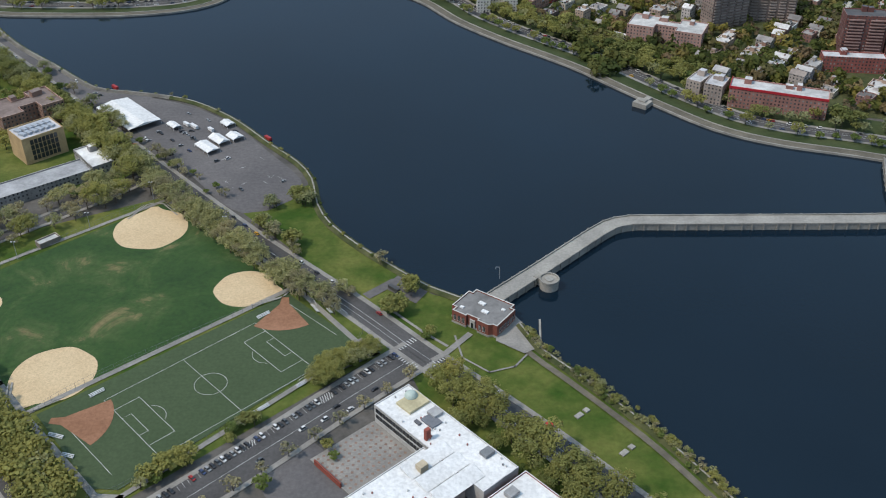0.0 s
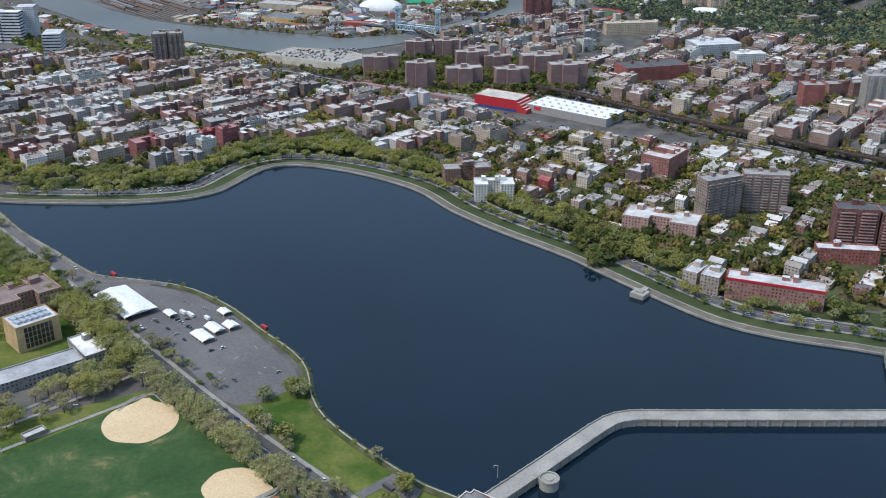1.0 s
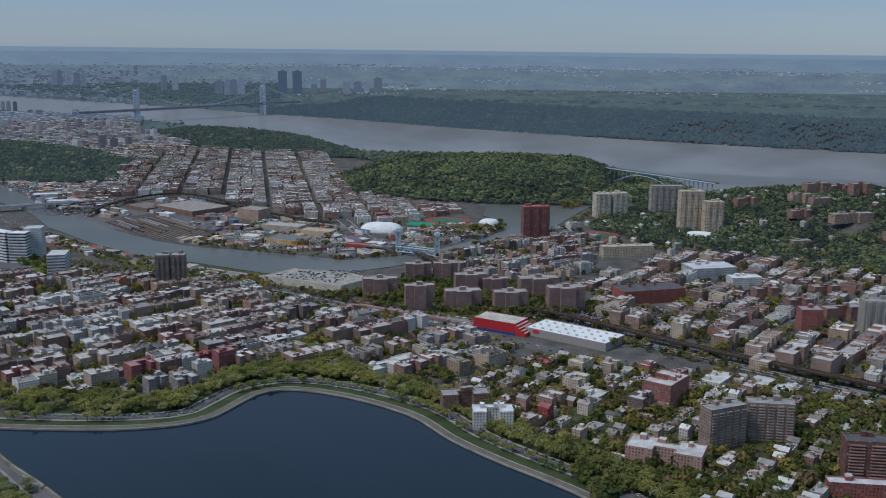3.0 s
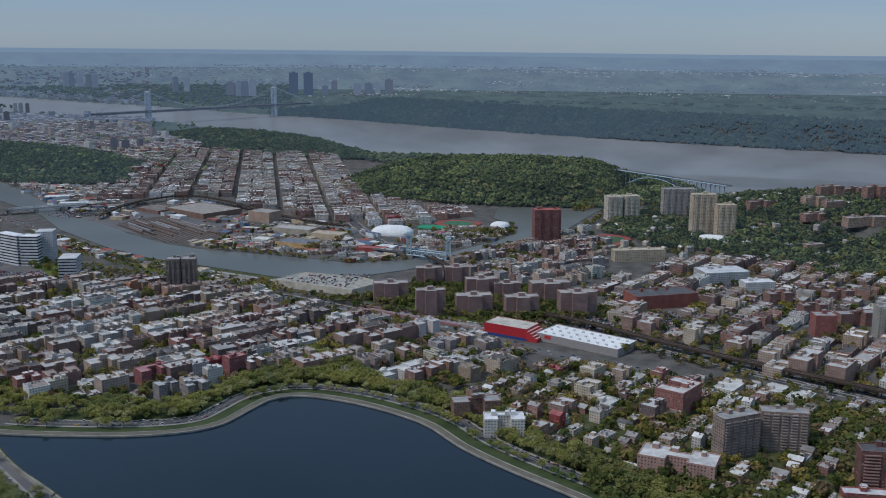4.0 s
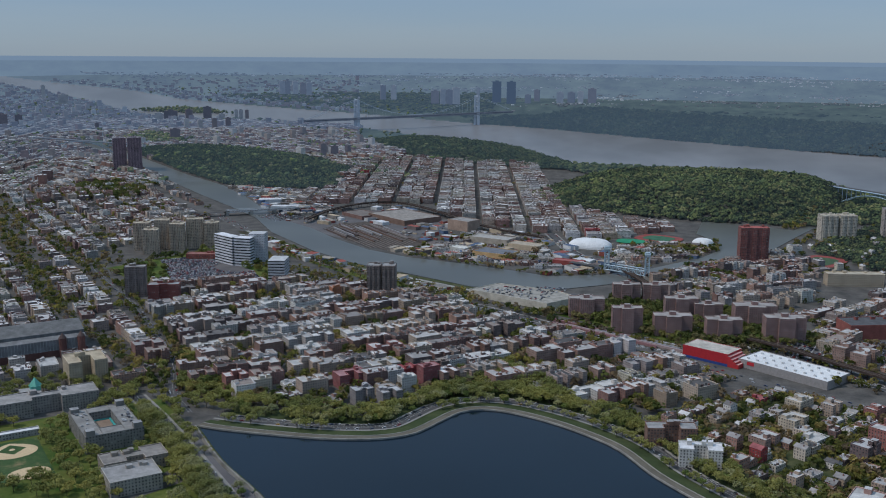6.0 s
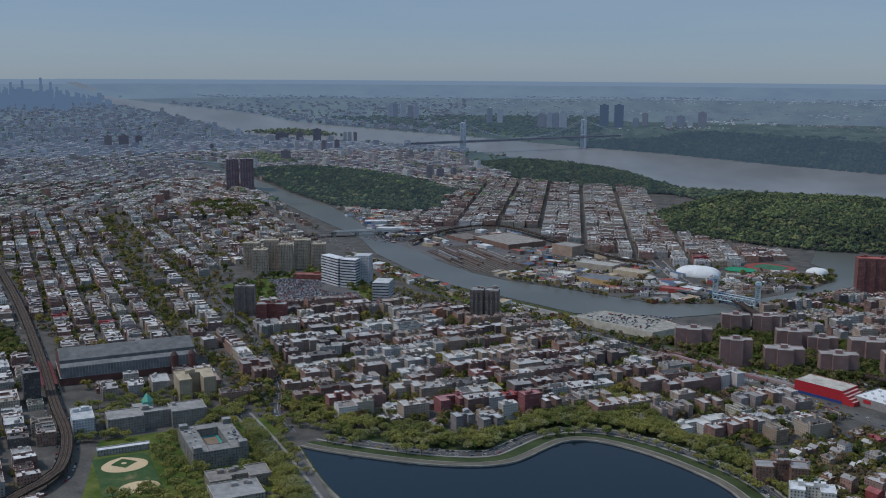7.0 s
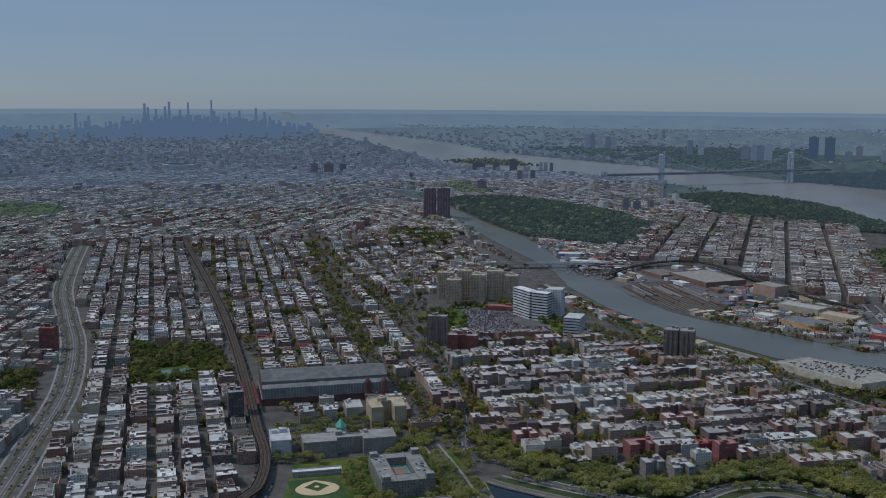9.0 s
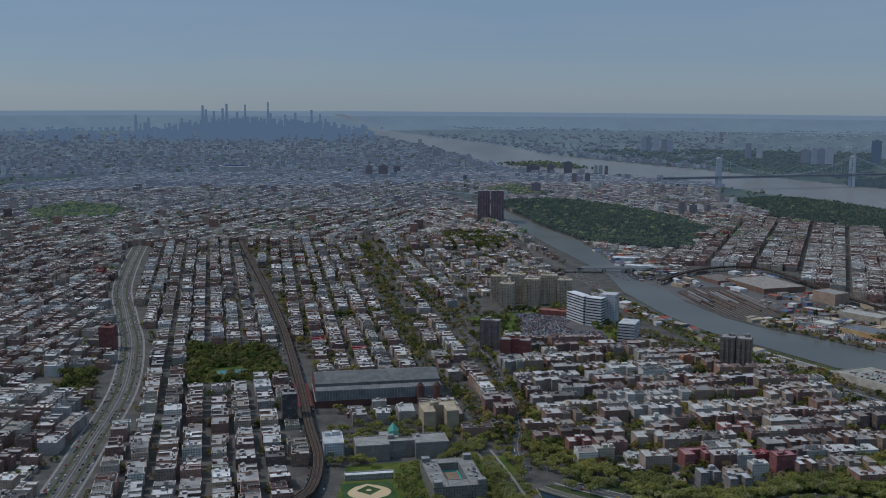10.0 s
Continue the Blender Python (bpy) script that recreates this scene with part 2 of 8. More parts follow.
# ---- building blocks of meshes ----
class Form:
    """Collects faces with a material slot, a tint and wall coordinates."""

    def __init__(self, *mats):
        self.mats, self.v, self.f, self.m, self.c, self.u = list(mats), [], [], [], [], []

    def slot(self, mat):
        if mat not in self.mats:
            self.mats.append(mat)
        return self.mats.index(mat)

    def face(self, pts, mat, tint=(0.5, 0.5, 0.5), uv=None):
        k = len(self.v)
        self.v.extend(pts)
        self.f.append(tuple(range(k, k + len(pts))))
        self.m.append(self.slot(mat))
        self.c.append(tint)
        self.u.extend(uv if uv else [(p[0], p[1]) for p in pts])

    def wall(self, a, b, z0, z1, mat, tint, u0=0.0):
        d = math.hypot(b[0] - a[0], b[1] - a[1])
        self.face([(*a, z0), (*b, z0), (*b, z1), (*a, z1)], mat, tint, [(u0, 0), (u0 + d, 0), (u0 + d, z1 - z0), (u0, z1 - z0)])

    def prism(self, poly, z0, z1, mat, tint=(0.5, 0.5, 0.5), top=None, top_tint=None, under=False):
        n = len(poly)
        for i in range(n):
            self.wall(poly[i], poly[(i + 1) % n], z0, z1, mat, tint)
        self.face([(*p, z1) for p in poly], top or mat, top_tint or tint)
        if under:
            self.face([(*p, z0) for p in reversed(poly)], mat, tint)

    def box(self, x, y, z0, w, d, h, mat, tint=(0.5, 0.5, 0.5), ang=0.0, top=None, top_tint=None, under=False):
        self.prism(rect(x, y, w, d, ang), z0, z0 + h, mat, tint, top, top_tint, under)

    def block(self, poly, z0, z1, mat, tint, roof_tint, lip=0.9, thick=0.45, roof="roof", cope=None):
        """Walls with a parapet round a sunk flat roof."""
        n = len(poly)
        inner = inset(poly, thick)
        for i in range(n):
            j = (i + 1) % n
            self.wall(poly[i], poly[j], z0, z1, mat, tint)
            self.face([(*poly[i], z1), (*poly[j], z1), (*inner[j], z1), (*inner[i], z1)], "plain", cope or tint)
            self.wall(inner[j], inner[i], z1 - lip, z1, "plain", tint)
        self.face([(*p, z1 - lip) for p in inner], roof, roof_tint)

    def tube(self, a, b, r, mat, tint=(0.5, 0.5, 0.5), sides=6, r2=None):
        a, b = Vector(a), Vector(b)
        q = (b - a).to_track_quat("Z", "Y")
        ring = [q @ Vector((math.cos(2 * math.pi * i / sides), math.sin(2 * math.pi * i / sides), 0)) for i in range(sides)]
        r2 = r if r2 is None else r2
        for i in range(sides):
            j = (i + 1) % sides
            self.face([tuple(a + ring[i] * r), tuple(a + ring[j] * r), tuple(b + ring[j] * r2), tuple(b + ring[i] * r2)], mat, tint)
        self.face([tuple(b + k * r2) for k in ring], mat, tint)

    def mesh(self, name, far=False):
        me = bpy.data.meshes.new(name)
        V = drawn_in(self.v) if far else np.asarray(self.v, float)
        me.from_pydata([tuple(p) for p in V], [], self.f)
        for k in self.mats:
            me.materials.append(M[k] if isinstance(k, str) else k)
        me.polygons.foreach_set("material_index", self.m)
        me.attributes.new("tint", "FLOAT_COLOR", "FACE").data.foreach_set("color", np.c_[np.array(self.c), np.ones(len(self.c))].ravel())
        me.uv_layers.new(name="UVMap").data.foreach_set("uv", np.array(self.u, float).ravel())
        me.update()
        return me


def rect(x, y, w, d, ang=0.0):
    c, s = math.cos(radians(ang)), math.sin(radians(ang))
    return [(x + c * a - s * b, y + s * a + c * b) for a, b in ((-w / 2, -d / 2), (w / 2, -d / 2), (w / 2, d / 2), (-w / 2, d / 2))]


def inset(poly, t):
    out, n = [], len(poly)
    for i in range(n):
        (ax, ay), (bx, by), (cx, cy) = poly[i - 1], poly[i], poly[(i + 1) % n]
        d1, d2 = math.hypot(bx - ax, by - ay), math.hypot(cx - bx, cy - by)
        n1, n2 = (-(by - ay) / d1, (bx - ax) / d1), (-(cy - by) / d2, (cx - bx) / d2)
        k = t / max(0.3, 1 + n1[0] * n2[0] + n1[1] * n2[1])
        out.append((bx + (n1[0] + n2[0]) * k, by + (n1[1] + n2[1]) * k))
    return out


def thing(name, label, category, m=None, group="", kind=""):
    ob = new(name)
    ob.matrix_basis = m or Matrix()
    return tagged(ob, label, category, group, kind)


def part(name, form, parent, label="", far=False):
    ob = new(name, form.mesh(name, far))
    ob.parent = parent
    return tagged(ob, label)


def solid(name, form, label, category, kind="", group="", far=False, m=None):
    ob = new(name, form.mesh(name, far))
    if m:
        ob.matrix_basis = m
    return tagged(ob, label, category, group, kind)


def smooth(pts, step=12.0, closed=False):
    """A soft line through the points."""
    P = [np.array(p, float) for p in pts]
    n, out = len(P), []
    for i in range(n if closed else n - 1):
        p0, p1 = (P[i - 1] if closed or i else 2 * P[0] - P[1]), P[i]
        p2 = P[(i + 1) % n]
        p3 = P[(i + 2) % n] if closed or i + 2 < n else 2 * P[-1] - P[-2]
        k = max(1, int(np.linalg.norm(p2 - p1) / step))
        for j in range(k):
            t = j / k
            out.append(0.5 * (2 * p1 + (p2 - p0) * t + (2 * p0 - 5 * p1 + 4 * p2 - p3) * t * t + (3 * p1 - p0 - 3 * p2 + p3) * t ** 3))
    if not closed:
        out.append(P[-1])
    return [tuple(p[:2]) for p in out]


def beside(line, off):
    """The line moved sideways (positive: to its left)."""
    L = np.array(line, float)
    d = np.gradient(L, axis=0)
    nrm = np.c_[-d[:, 1], d[:, 0]] / np.maximum(np.hypot(d[:, 0], d[:, 1]), 1e-6)[:, None]
    return [tuple(p) for p in L + nrm * off]


def ribbon(form, line, a, za, b, zb, mat, tint=(0.5, 0.5, 0.5)):
    """A band along the line from offset a at height za to offset b at height zb."""
    A, B = beside(line, a), beside(line, b)
    for i in range(len(line) - 1):
        q = [(*A[i], za), (*A[i + 1], za), (*B[i + 1], zb), (*B[i], zb)]
        form.face(q if b > a or (a == b and zb > za) else q[::-1], mat, tint)


def sheet(form, poly, z, mat, tint=(0.5, 0.5, 0.5)):
    P = [Vector((p[0], p[1], 0)) for p in poly]
    for tri in tessellate_polygon([P]):
        pts = [poly[i] for i in tri]
        if (pts[1][0] - pts[0][0]) * (pts[2][1] - pts[0][1]) - (pts[1][1] - pts[0][1]) * (pts[2][0] - pts[0][0]) < 0:
            pts = pts[::-1]
        form.face([(*p, z) for p in pts], mat, tint)


def inside(x, y, poly):
    hit, n = False, len(poly)
    for i in range(n):
        (ax, ay), (bx, by) = poly[i], poly[i - 1]
        if (ay > y) != (by > y) and x < (bx - ax) * (y - ay) / (by - ay) + ax:
            hit = not hit
    return hit


def near_line(x, y, line, w):
    L = np.asarray(line, float)
    a, d = L[:-1], np.diff(L, axis=0)
    t = np.clip(((x - a[:, 0]) * d[:, 0] + (y - a[:, 1]) * d[:, 1]) / np.maximum((d ** 2).sum(1), 1e-9), 0, 1)
    return (np.hypot(a[:, 0] + t * d[:, 0] - x, a[:, 1] + t * d[:, 1] - y)).min() < w

# ---- the plan: shores, roads, hills ----
WEST = smooth([(352, 650), (320, 663), (266, 682), (222, 709), (180, 757), (146, 801), (122, 833), (96, 861), (54, 904), (12, 955), (-22, 1011), (-57, 1045),
               (-102, 1076), (-148, 1096), (-178, 1099), (-202, 1085), (-216, 1057), (-238, 1012), (-270, 989), (-321, 977), (-381, 975), (-447, 978), (-476, 983)])
EAST = smooth([(-476, 983), (-412, 904), (-360, 853), (-309, 803), (-279, 794), (-223, 777), (-177, 741), (-137, 692), (-111, 661), (-97, 634),
               (-89, 597), (-77, 570), (-55, 542), (-35, 521), (-9, 496), (10, 484), (32, 480)])
CAUSEWAY = smooth([(30, 476), (65, 511), (103, 550), (114, 560), (130, 566), (160, 566), (206, 566), (300, 566), (317, 569), (325, 582), (331, 610), (344, 652)], 8)
NEARSHORE = smooth([(47, 456), (56, 435), (74, 413), (96, 385), (118, 355), (141, 317), (180, 250)])
BASIN = WEST + EAST[1:] + CAUSEWAY[1:]
BASIN2 = CAUSEWAY + [(430, 640), (520, 560), (500, 300), (300, 200)] + NEARSHORE[::-1]
GOULDEN = smooth([(-590, 1060), (-500, 968), (-317, 763), (-217, 648), (-134, 555), (-58, 477), (-15, 430), (34, 379), (61, 349), (88, 317), (160, 235)], 15)
CROSS = smooth([(-15, 430), (-58, 389), (-111, 335), (-190, 262)], 15)
FIELDROAD = smooth([(-217, 648), (-262, 600), (-330, 535), (-420, 450)], 15)
SEDGWICK = beside(WEST, -38)
HARLEM = [(-2500, 4100), (-2322, 3827), (-2093, 3602), (-1751, 3235), (-1433, 2853), (-1257, 2650), (-1051, 2425), (-941, 2294), (-837, 2126), (-677, 1945),
          (-560, 1844), (-431, 1775), (-302, 1700), (-166, 1700), (-71, 1765), (0, 1850), (101, 1991), (223, 2089), (309, 2300), (420, 2560), (560, 2760),
          (500, 2850), (388, 2527), (323, 2411), (247, 2455), (125, 2506), (103, 2314), (143, 2229), (143, 2128), (103, 2044), (0, 1912), (-84, 1844), (-176, 1810),
          (-239, 1840), (-349, 1884), (-467, 1920), (-565, 1977), (-672, 2081), (-765, 2194), (-896, 2313), (-1104, 2625), (-1273, 2844), (-1497, 3065), (-1812, 3415),
          (-2097, 3702), (-2399, 4003)]
HUDSON_FAR = [(-26000, 33000), (-15000, 19800), (-9425, 13100), (-6268, 10189), (-4970, 9074), (-3835, 7707), (-2690, 6849), (-1954, 6371), (-988, 5616), (-513, 5293), (-63, 4907), (325, 4605),
              (775, 4274), (1174, 4035), (1528, 3823), (2600, 3200), (4200, 2500)]
HUDSON_NEAR = [(4200, 1900), (2400, 2300), (1119, 2780), (766, 2650), (617, 2720), (587, 2900), (417, 3279), (250, 3503), (-24, 3600), (-266, 3640), (-771, 4376), (-1248, 4878),
               (-1500, 5090), (-1800, 5090), (-2320, 5325), (-2830, 5615), (-3190, 5830), (-4300, 7173), (-5871, 8868), (-8455, 11455), (-14000, 18800), (-25000, 32500)]
ELRAIL = smooth([(-668, 714), (-671, 771), (-674, 828), (-729, 912), (-817, 1002), (-946, 1138), (-1176, 1372), (-1377, 1567), (-1686, 1855), (-2013, 2155), (-2600, 2700)], 20)
CONCOURSE = smooth([(-800, 540), (-909, 687), (-1013, 814), (-1173, 1003), (-1382, 1200), (-1575, 1354), (-1878, 1606), (-2443, 2175), (-3000, 2800)], 25)
UNIVERSITY = smooth([(-505, 1022), (-556, 1085), (-610, 1190), (-745, 1375), (-906, 1564), (-1199, 1863), (-1552, 2200), (-1900, 2600)], 25)
AQUEDUCT = smooth([(-655, 1172), (-760, 1270), (-854, 1346), (-1197, 1740), (-1552, 2145), (-1800, 2420)], 25)
BAILEY = smooth([(-900, 1990), (-640, 1730), (-430, 1660), (-250, 1560), (-125, 1477), (48, 1380), (120, 1428), (348, 1225), (560, 1040), (800, 850)], 25)
BROADWAY = smooth([(-220, 2250), (-150, 2040), (-60, 1880), (-20, 1800), (40, 1640), (110, 1470), (190, 1400), (348, 1240), (620, 1010)], 25)
DEEGAN = smooth([(-1825, 3150), (-1500, 2790), (-1230, 2495), (-1040, 2300), (-860, 2090), (-710, 1922), (-550, 1790), (-447, 1740), (-330, 1625), (-183, 1492), (-61, 1422), (60, 1335), (150, 1262), (290, 1180)], 20)
HILLS = [(180, 2800, 470, 300, -10, 66), (-760, 3960, 560, 170, -45, 32), (-1430, 3400, 640, 190, -36, 30), (-2150, 4600, 900, 800, 0, 16),
         (1150, 2150, 700, 330, -20, 55), (-1560, 2560, 260, 180, 60, 18)]

CREEK = [(101, 1991), (223, 2089), (309, 2300), (420, 2560), (560, 2760), (520, 2840), (388, 2527), (323, 2411)]


def rise(x, y):
    """Height of the land."""
    x, y = np.asarray(x, float), np.asarray(y, float)
    z = np.zeros_like(x + y)
    for cx, cy, rx, ry, ang, h in HILLS:
        c, s = math.cos(radians(ang)), math.sin(radians(ang))
        a, b = ((x - cx) * c + (y - cy) * s) / rx, (-(x - cx) * s + (y - cy) * c) / ry
        q = np.clip(1.25 - (a * a + b * b), 0, 1)
        z = np.maximum(z, h * q * q * (3 - 2 * q))
    z = np.where(within(x, y, HARLEM), 0.0, z)
    creek = np.full(z.shape, 1e9)
    for (px, py), (qx, qy) in zip(CREEK, CREEK[1:]):
        dx, dy = qx - px, qy - py
        t = np.clip(((x - px) * dx + (y - py) * dy) / (dx * dx + dy * dy), 0, 1)
        creek = np.minimum(creek, np.hypot(px + t * dx - x, py + t * dy - y))
    q = np.clip((creek - 4) / 120, 0, 1)
    z = z * q * (2 - q)
    L = np.array(HUDSON_FAR)
    a, d = L[:-1], np.diff(L, axis=0)
    best, side = np.full(z.shape, 1e9), np.zeros(z.shape)
    for (px, py), (dx, dy) in zip(a, d):
        t = np.clip(((x - px) * dx + (y - py) * dy) / (dx * dx + dy * dy), 0, 1)
        e = np.hypot(px + t * dx - x, py + t * dy - y)
        s = dx * (y - py) - dy * (x - px)
        side = np.where(e < best, s, side)
        best = np.minimum(best, e)
    q = np.clip(best / np.interp(y, (5500, 6100), (260.0, 1500.0)), 0, 1) * (side > 0)
    west = np.clip((9500 - y) / 4000, 0.25, 1.0)
    return np.maximum(z, 88 * q * q * (3 - 2 * q) * west)


def land_and_rivers():
    """The land: one sheet out to the horizon, with the broad river lying in it."""
    radii = np.concatenate([np.linspace(0, 2300, 24), EYE[2] / np.tan(np.radians(np.linspace(9.9, 0.42, 175)))])
    turn = np.radians(np.concatenate([np.arange(-62, 32, 0.15), np.arange(32, 298, 7.0)]))
    R, T = np.meshgrid(radii, turn, indexing="ij")
    X, Y = EYE[0] + R * np.sin(T), EYE[1] + R * np.cos(T)
    V = drawn_in(np.c_[X.ravel(), Y.ravel(), (rise(X, Y) - np.where(R > 20000, (R - 20000) * 0.002, 0)).ravel()])
    nr, nt = R.shape
    i, j = np.meshgrid(np.arange(nr - 1), np.arange(nt), indexing="ij")
    j2 = (j + 1) % nt
    F = np.stack([i * nt + j, (i + 1) * nt + j, (i + 1) * nt + j2, i * nt + j2], -1).reshape(-1, 4)[:, ::-1]
    mx, my = X.ravel()[F].mean(1), Y.ravel()[F].mean(1)
    wet = within(mx, my, HUDSON_FAR + HUDSON_NEAR)
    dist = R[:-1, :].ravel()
    # past 4400 m each ring takes a material with more painted haze
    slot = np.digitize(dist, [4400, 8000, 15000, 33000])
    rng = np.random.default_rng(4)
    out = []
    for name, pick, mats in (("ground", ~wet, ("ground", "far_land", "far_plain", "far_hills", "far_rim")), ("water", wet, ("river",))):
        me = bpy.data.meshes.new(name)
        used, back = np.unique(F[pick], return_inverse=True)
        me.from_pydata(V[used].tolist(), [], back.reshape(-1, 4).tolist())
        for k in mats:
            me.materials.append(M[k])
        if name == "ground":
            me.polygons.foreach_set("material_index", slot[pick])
        col = np.tile(np.array([0.07, 0.085, 0.055, 1.0]), (pick.sum(), 1))
        me.attributes.new("tint", "FLOAT_COLOR", "FACE").data.foreach_set("color", col.ravel())
        me.polygons.foreach_set("use_smooth", np.ones(len(me.polygons), bool))
        out.append(new(name, me))
    tagged(out[0], "flat grey city ground reaching to the horizon", "ground", kind="structure")
    tagged(out[1], "broad grey tidal river", "river", kind="structure")


def within(x, y, poly):
    """Which of many points lie inside the outline."""
    hit = np.zeros(x.shape, bool)
    for (ax, ay), (bx, by) in zip(poly, poly[-1:] + poly[:-1]):
        if ay != by:
            hit ^= ((ay > y) != (by > y)) & (x < (bx - ax) * (y - ay) / (by - ay) + ax)
    return hit


land_and_rivers()
GX, GY = np.arange(-4200, 2300, 20.0), np.arange(-200, 7700, 20.0)
LEVELS = rise(*np.meshgrid(GX, GY))


def height(x, y):
    """Height of the land at one place, from a grid of levels."""
    u, v = (x - GX[0]) / 20.0, (y - GY[0]) / 20.0
    if not (0 <= u < len(GX) - 1 and 0 <= v < len(GY) - 1):
        return float(rise(x, y))
    i, j = int(u), int(v)
    a, b = u - i, v - j
    return float((LEVELS[j, i] * (1 - a) + LEVELS[j, i + 1] * a) * (1 - b) + (LEVELS[j + 1, i] * (1 - a) + LEVELS[j + 1, i + 1] * a) * b)


def split(line, step):
    """The closed line with long sides cut up."""
    out = []
    for i in range(len(line)):
        a, b = np.array(line[i], float), np.array(line[(i + 1) % len(line)], float)
        n = max(1, int(np.hypot(*(b - a)) / step))
        out += [tuple(a + (b - a) * k / n) for k in range(n)]
    return out


f = Form("reservoir")
sheet(f, BASIN, 0.6, "reservoir")
sheet(f, BASIN2, 0.6, "reservoir")
solid("water", f, "dark blue still reservoir water", "water", "structure")
f = Form("harlem")
sheet(f, split(HARLEM, 100), 0.9, "harlem")
solid("water", f, "grey brown narrow tidal river", "river", "structure", far=True)
# lawns, fields and paved grounds
LAWNS = {
    "harris": [(-300, 560), (-202, 612), (-84, 500), (-30, 436), (-165, 312), (-190, 300), (-300, 400), (-330, 500)],
    "shore": [(-143, 587), (-100, 628), (-86, 592), (-52, 536), (-8, 488), (20, 476), (42, 446), (70, 412), (118, 352), (150, 295), (120, 290), (30, 398), (-8, 438), (-60, 490)],
    "college": [(-420, 860), (-330, 765), (-230, 655), (-262, 612), (-360, 640), (-480, 760)],
    "campus": [(-700, 930), (-560, 1060), (-500, 1000), (-440, 900), (-480, 800), (-600, 760)],
    "west": [p for p in beside(WEST, -14)[::2]] + [p for p in beside(WEST, -75)[::-2]],
    "jamespark": [(-1115, 1074), (-1010, 1178), (-1140, 1306), (-1285, 1237)],
    "hospital": [(-1000, 1700), (-860, 1580), (-640, 1680), (-700, 1840), (-900, 1900)],
    "marble": [(-150, 1550), (40, 1425), (140, 1405), (250, 1470), (140, 1620), (-40, 1670)],
    "riverbank": [(-840, 2080), (-650, 1900), (-430, 1740), (-300, 1670), (-330, 1640), (-480, 1700), (-700, 1880)],
    "inwoodmead": [(103, 2330), (130, 2500), (250, 2450), (323, 2400), (280, 2340), (160, 2370)],
    "school": [(-22, 418), (-4, 424), (150, 262), (150, 235), (60, 300), (-8, 378)],
    "eastpark": [(60, 300), (160, 290), (240, 150), (60, 180)],
}
f = Form("grass", "verge")
for k, poly in LAWNS.items():
    sheet(f, poly, 0.12, "verge" if k == "west" else "grass")
solid("lawn", f, "spring green lawns and verges", "grass", "structure")
f = Form("lot", "asphalt")
ribbon(f, EAST[:24], -26, 0.24, -5.0, 0.5, "lot")
sheet(f, smooth([(-249, 714), (-196, 648), (-143, 587), (-104, 622), (-141, 684), (-184, 738), (-232, 772), (-281, 788), (-318, 802), (-364, 848), (-480, 975), (-500, 960), (-330, 790), (-280, 760)], 15, True), 0.2, "lot")
sheet(f, [(-293, 1640), (-162, 1569), (-110, 1690), (-165, 1697), (-250, 1690)], 0.2, "lot")
sheet(f, [(-915, 1790), (-845, 1650), (-785, 1665), (-775, 1725), (-830, 1815)], 0.2, "lot")
sheet(f, [(-938, 1793), (-855, 1854), (-719, 1737), (-664, 1645), (-721, 1566), (-820, 1612)], 0.22, "lot")
sheet(f, [(150, 1430), (230, 1360), (380, 1400), (300, 1560)], 0.16, "lot")
sheet(f, [(330, 1560), (520, 1400), (640, 1500), (450, 1700)], 0.16, "lot")
sheet(f, [(-420, 1950), (-60, 1850), (-40, 1960), (-200, 2060), (-420, 2120)], 0.16, "lot")
sheet(f, [(-859, 2259), (-560, 2000), (-430, 2300), (-640, 2560)], 0.16, "lot")
sheet(f, [(-96, 331), (-70, 358), (-20, 310), (-60, 270)], 0.2, "lot")
solid("parking_ground", f, "cracked purple grey asphalt parking ground", "pavement", "structure")


def road(name, line, w, label, z=0.3, walks=True, mat="asphalt"):
    f = Form(mat)
    ribbon(f, line, -w / 2, z, w / 2, z, mat)
    if walks:
        for s in (-1, 1):
            a, b = sorted((s * w / 2, s * (w / 2 + 3.2)))
            ribbon(f, line, a, z + 0.15, b, z + 0.15, "pavement")
            e = s * w / 2
            ribbon(f, line, e, z, e, z + 0.15, "pavement")
    return solid(name, f, label, "road", "structure")


road("road", GOULDEN, 15, "two way asphalt avenue beside the reservoir")
road("road", CROSS, 22, "asphalt street with angled parking", 0.34)
road("road", FIELDROAD, 10, "campus asphalt street", 0.26)
road("road", [(-330, 452), (-262, 380), (-232, 347), (-200, 312), (-160, 268)], 15, "asphalt street with angled parking below the trees", 0.31)
road("road", SEDGWICK, 14, "curving asphalt avenue with parked cars", 0.32)
road("road", UNIVERSITY, 10, "straight asphalt avenue", 0.3, False)
road("road", BAILEY, 14, "asphalt avenue", 0.27)
road("road", BROADWAY, 20, "asphalt avenue below the elevated line", 0.25)
road("road", CONCOURSE, 38, "very wide busy asphalt boulevard", 0.28, True, "avenue")
road("road", DEEGAN, 26, "wide pale expressway beside the railway", 0.24, False, "avenue")

# reservoir rim: stone wall, path, second wall, grass bank
f = Form("stone", "earth", "verge")
for line, sgn in ((WEST, -1),):
    ribbon(f, line, 0, 2.4, 0, 0.4, "stone")
    ribbon(f, line, -1.1, 2.4, 0, 2.4, "stone")
    ribbon(f, line, -1.1, 1.8, -1.1, 2.4, "stone")
    ribbon(f, line, -9.5, 1.8, -1.1, 1.8, "earth")
    ribbon(f, line, -10.4, 2.3, -9.5, 2.3, "stone")
    ribbon(f, line, -9.5, 2.3, -9.5, 1.8, "stone")
    ribbon(f, line, -24, 0.3, -10.4, 2.2, "verge")
solid("reservoir_wall", f, "pale granite reservoir rim with a path", "wall", "structure")
f = Form("bank", "pavement", "stone")
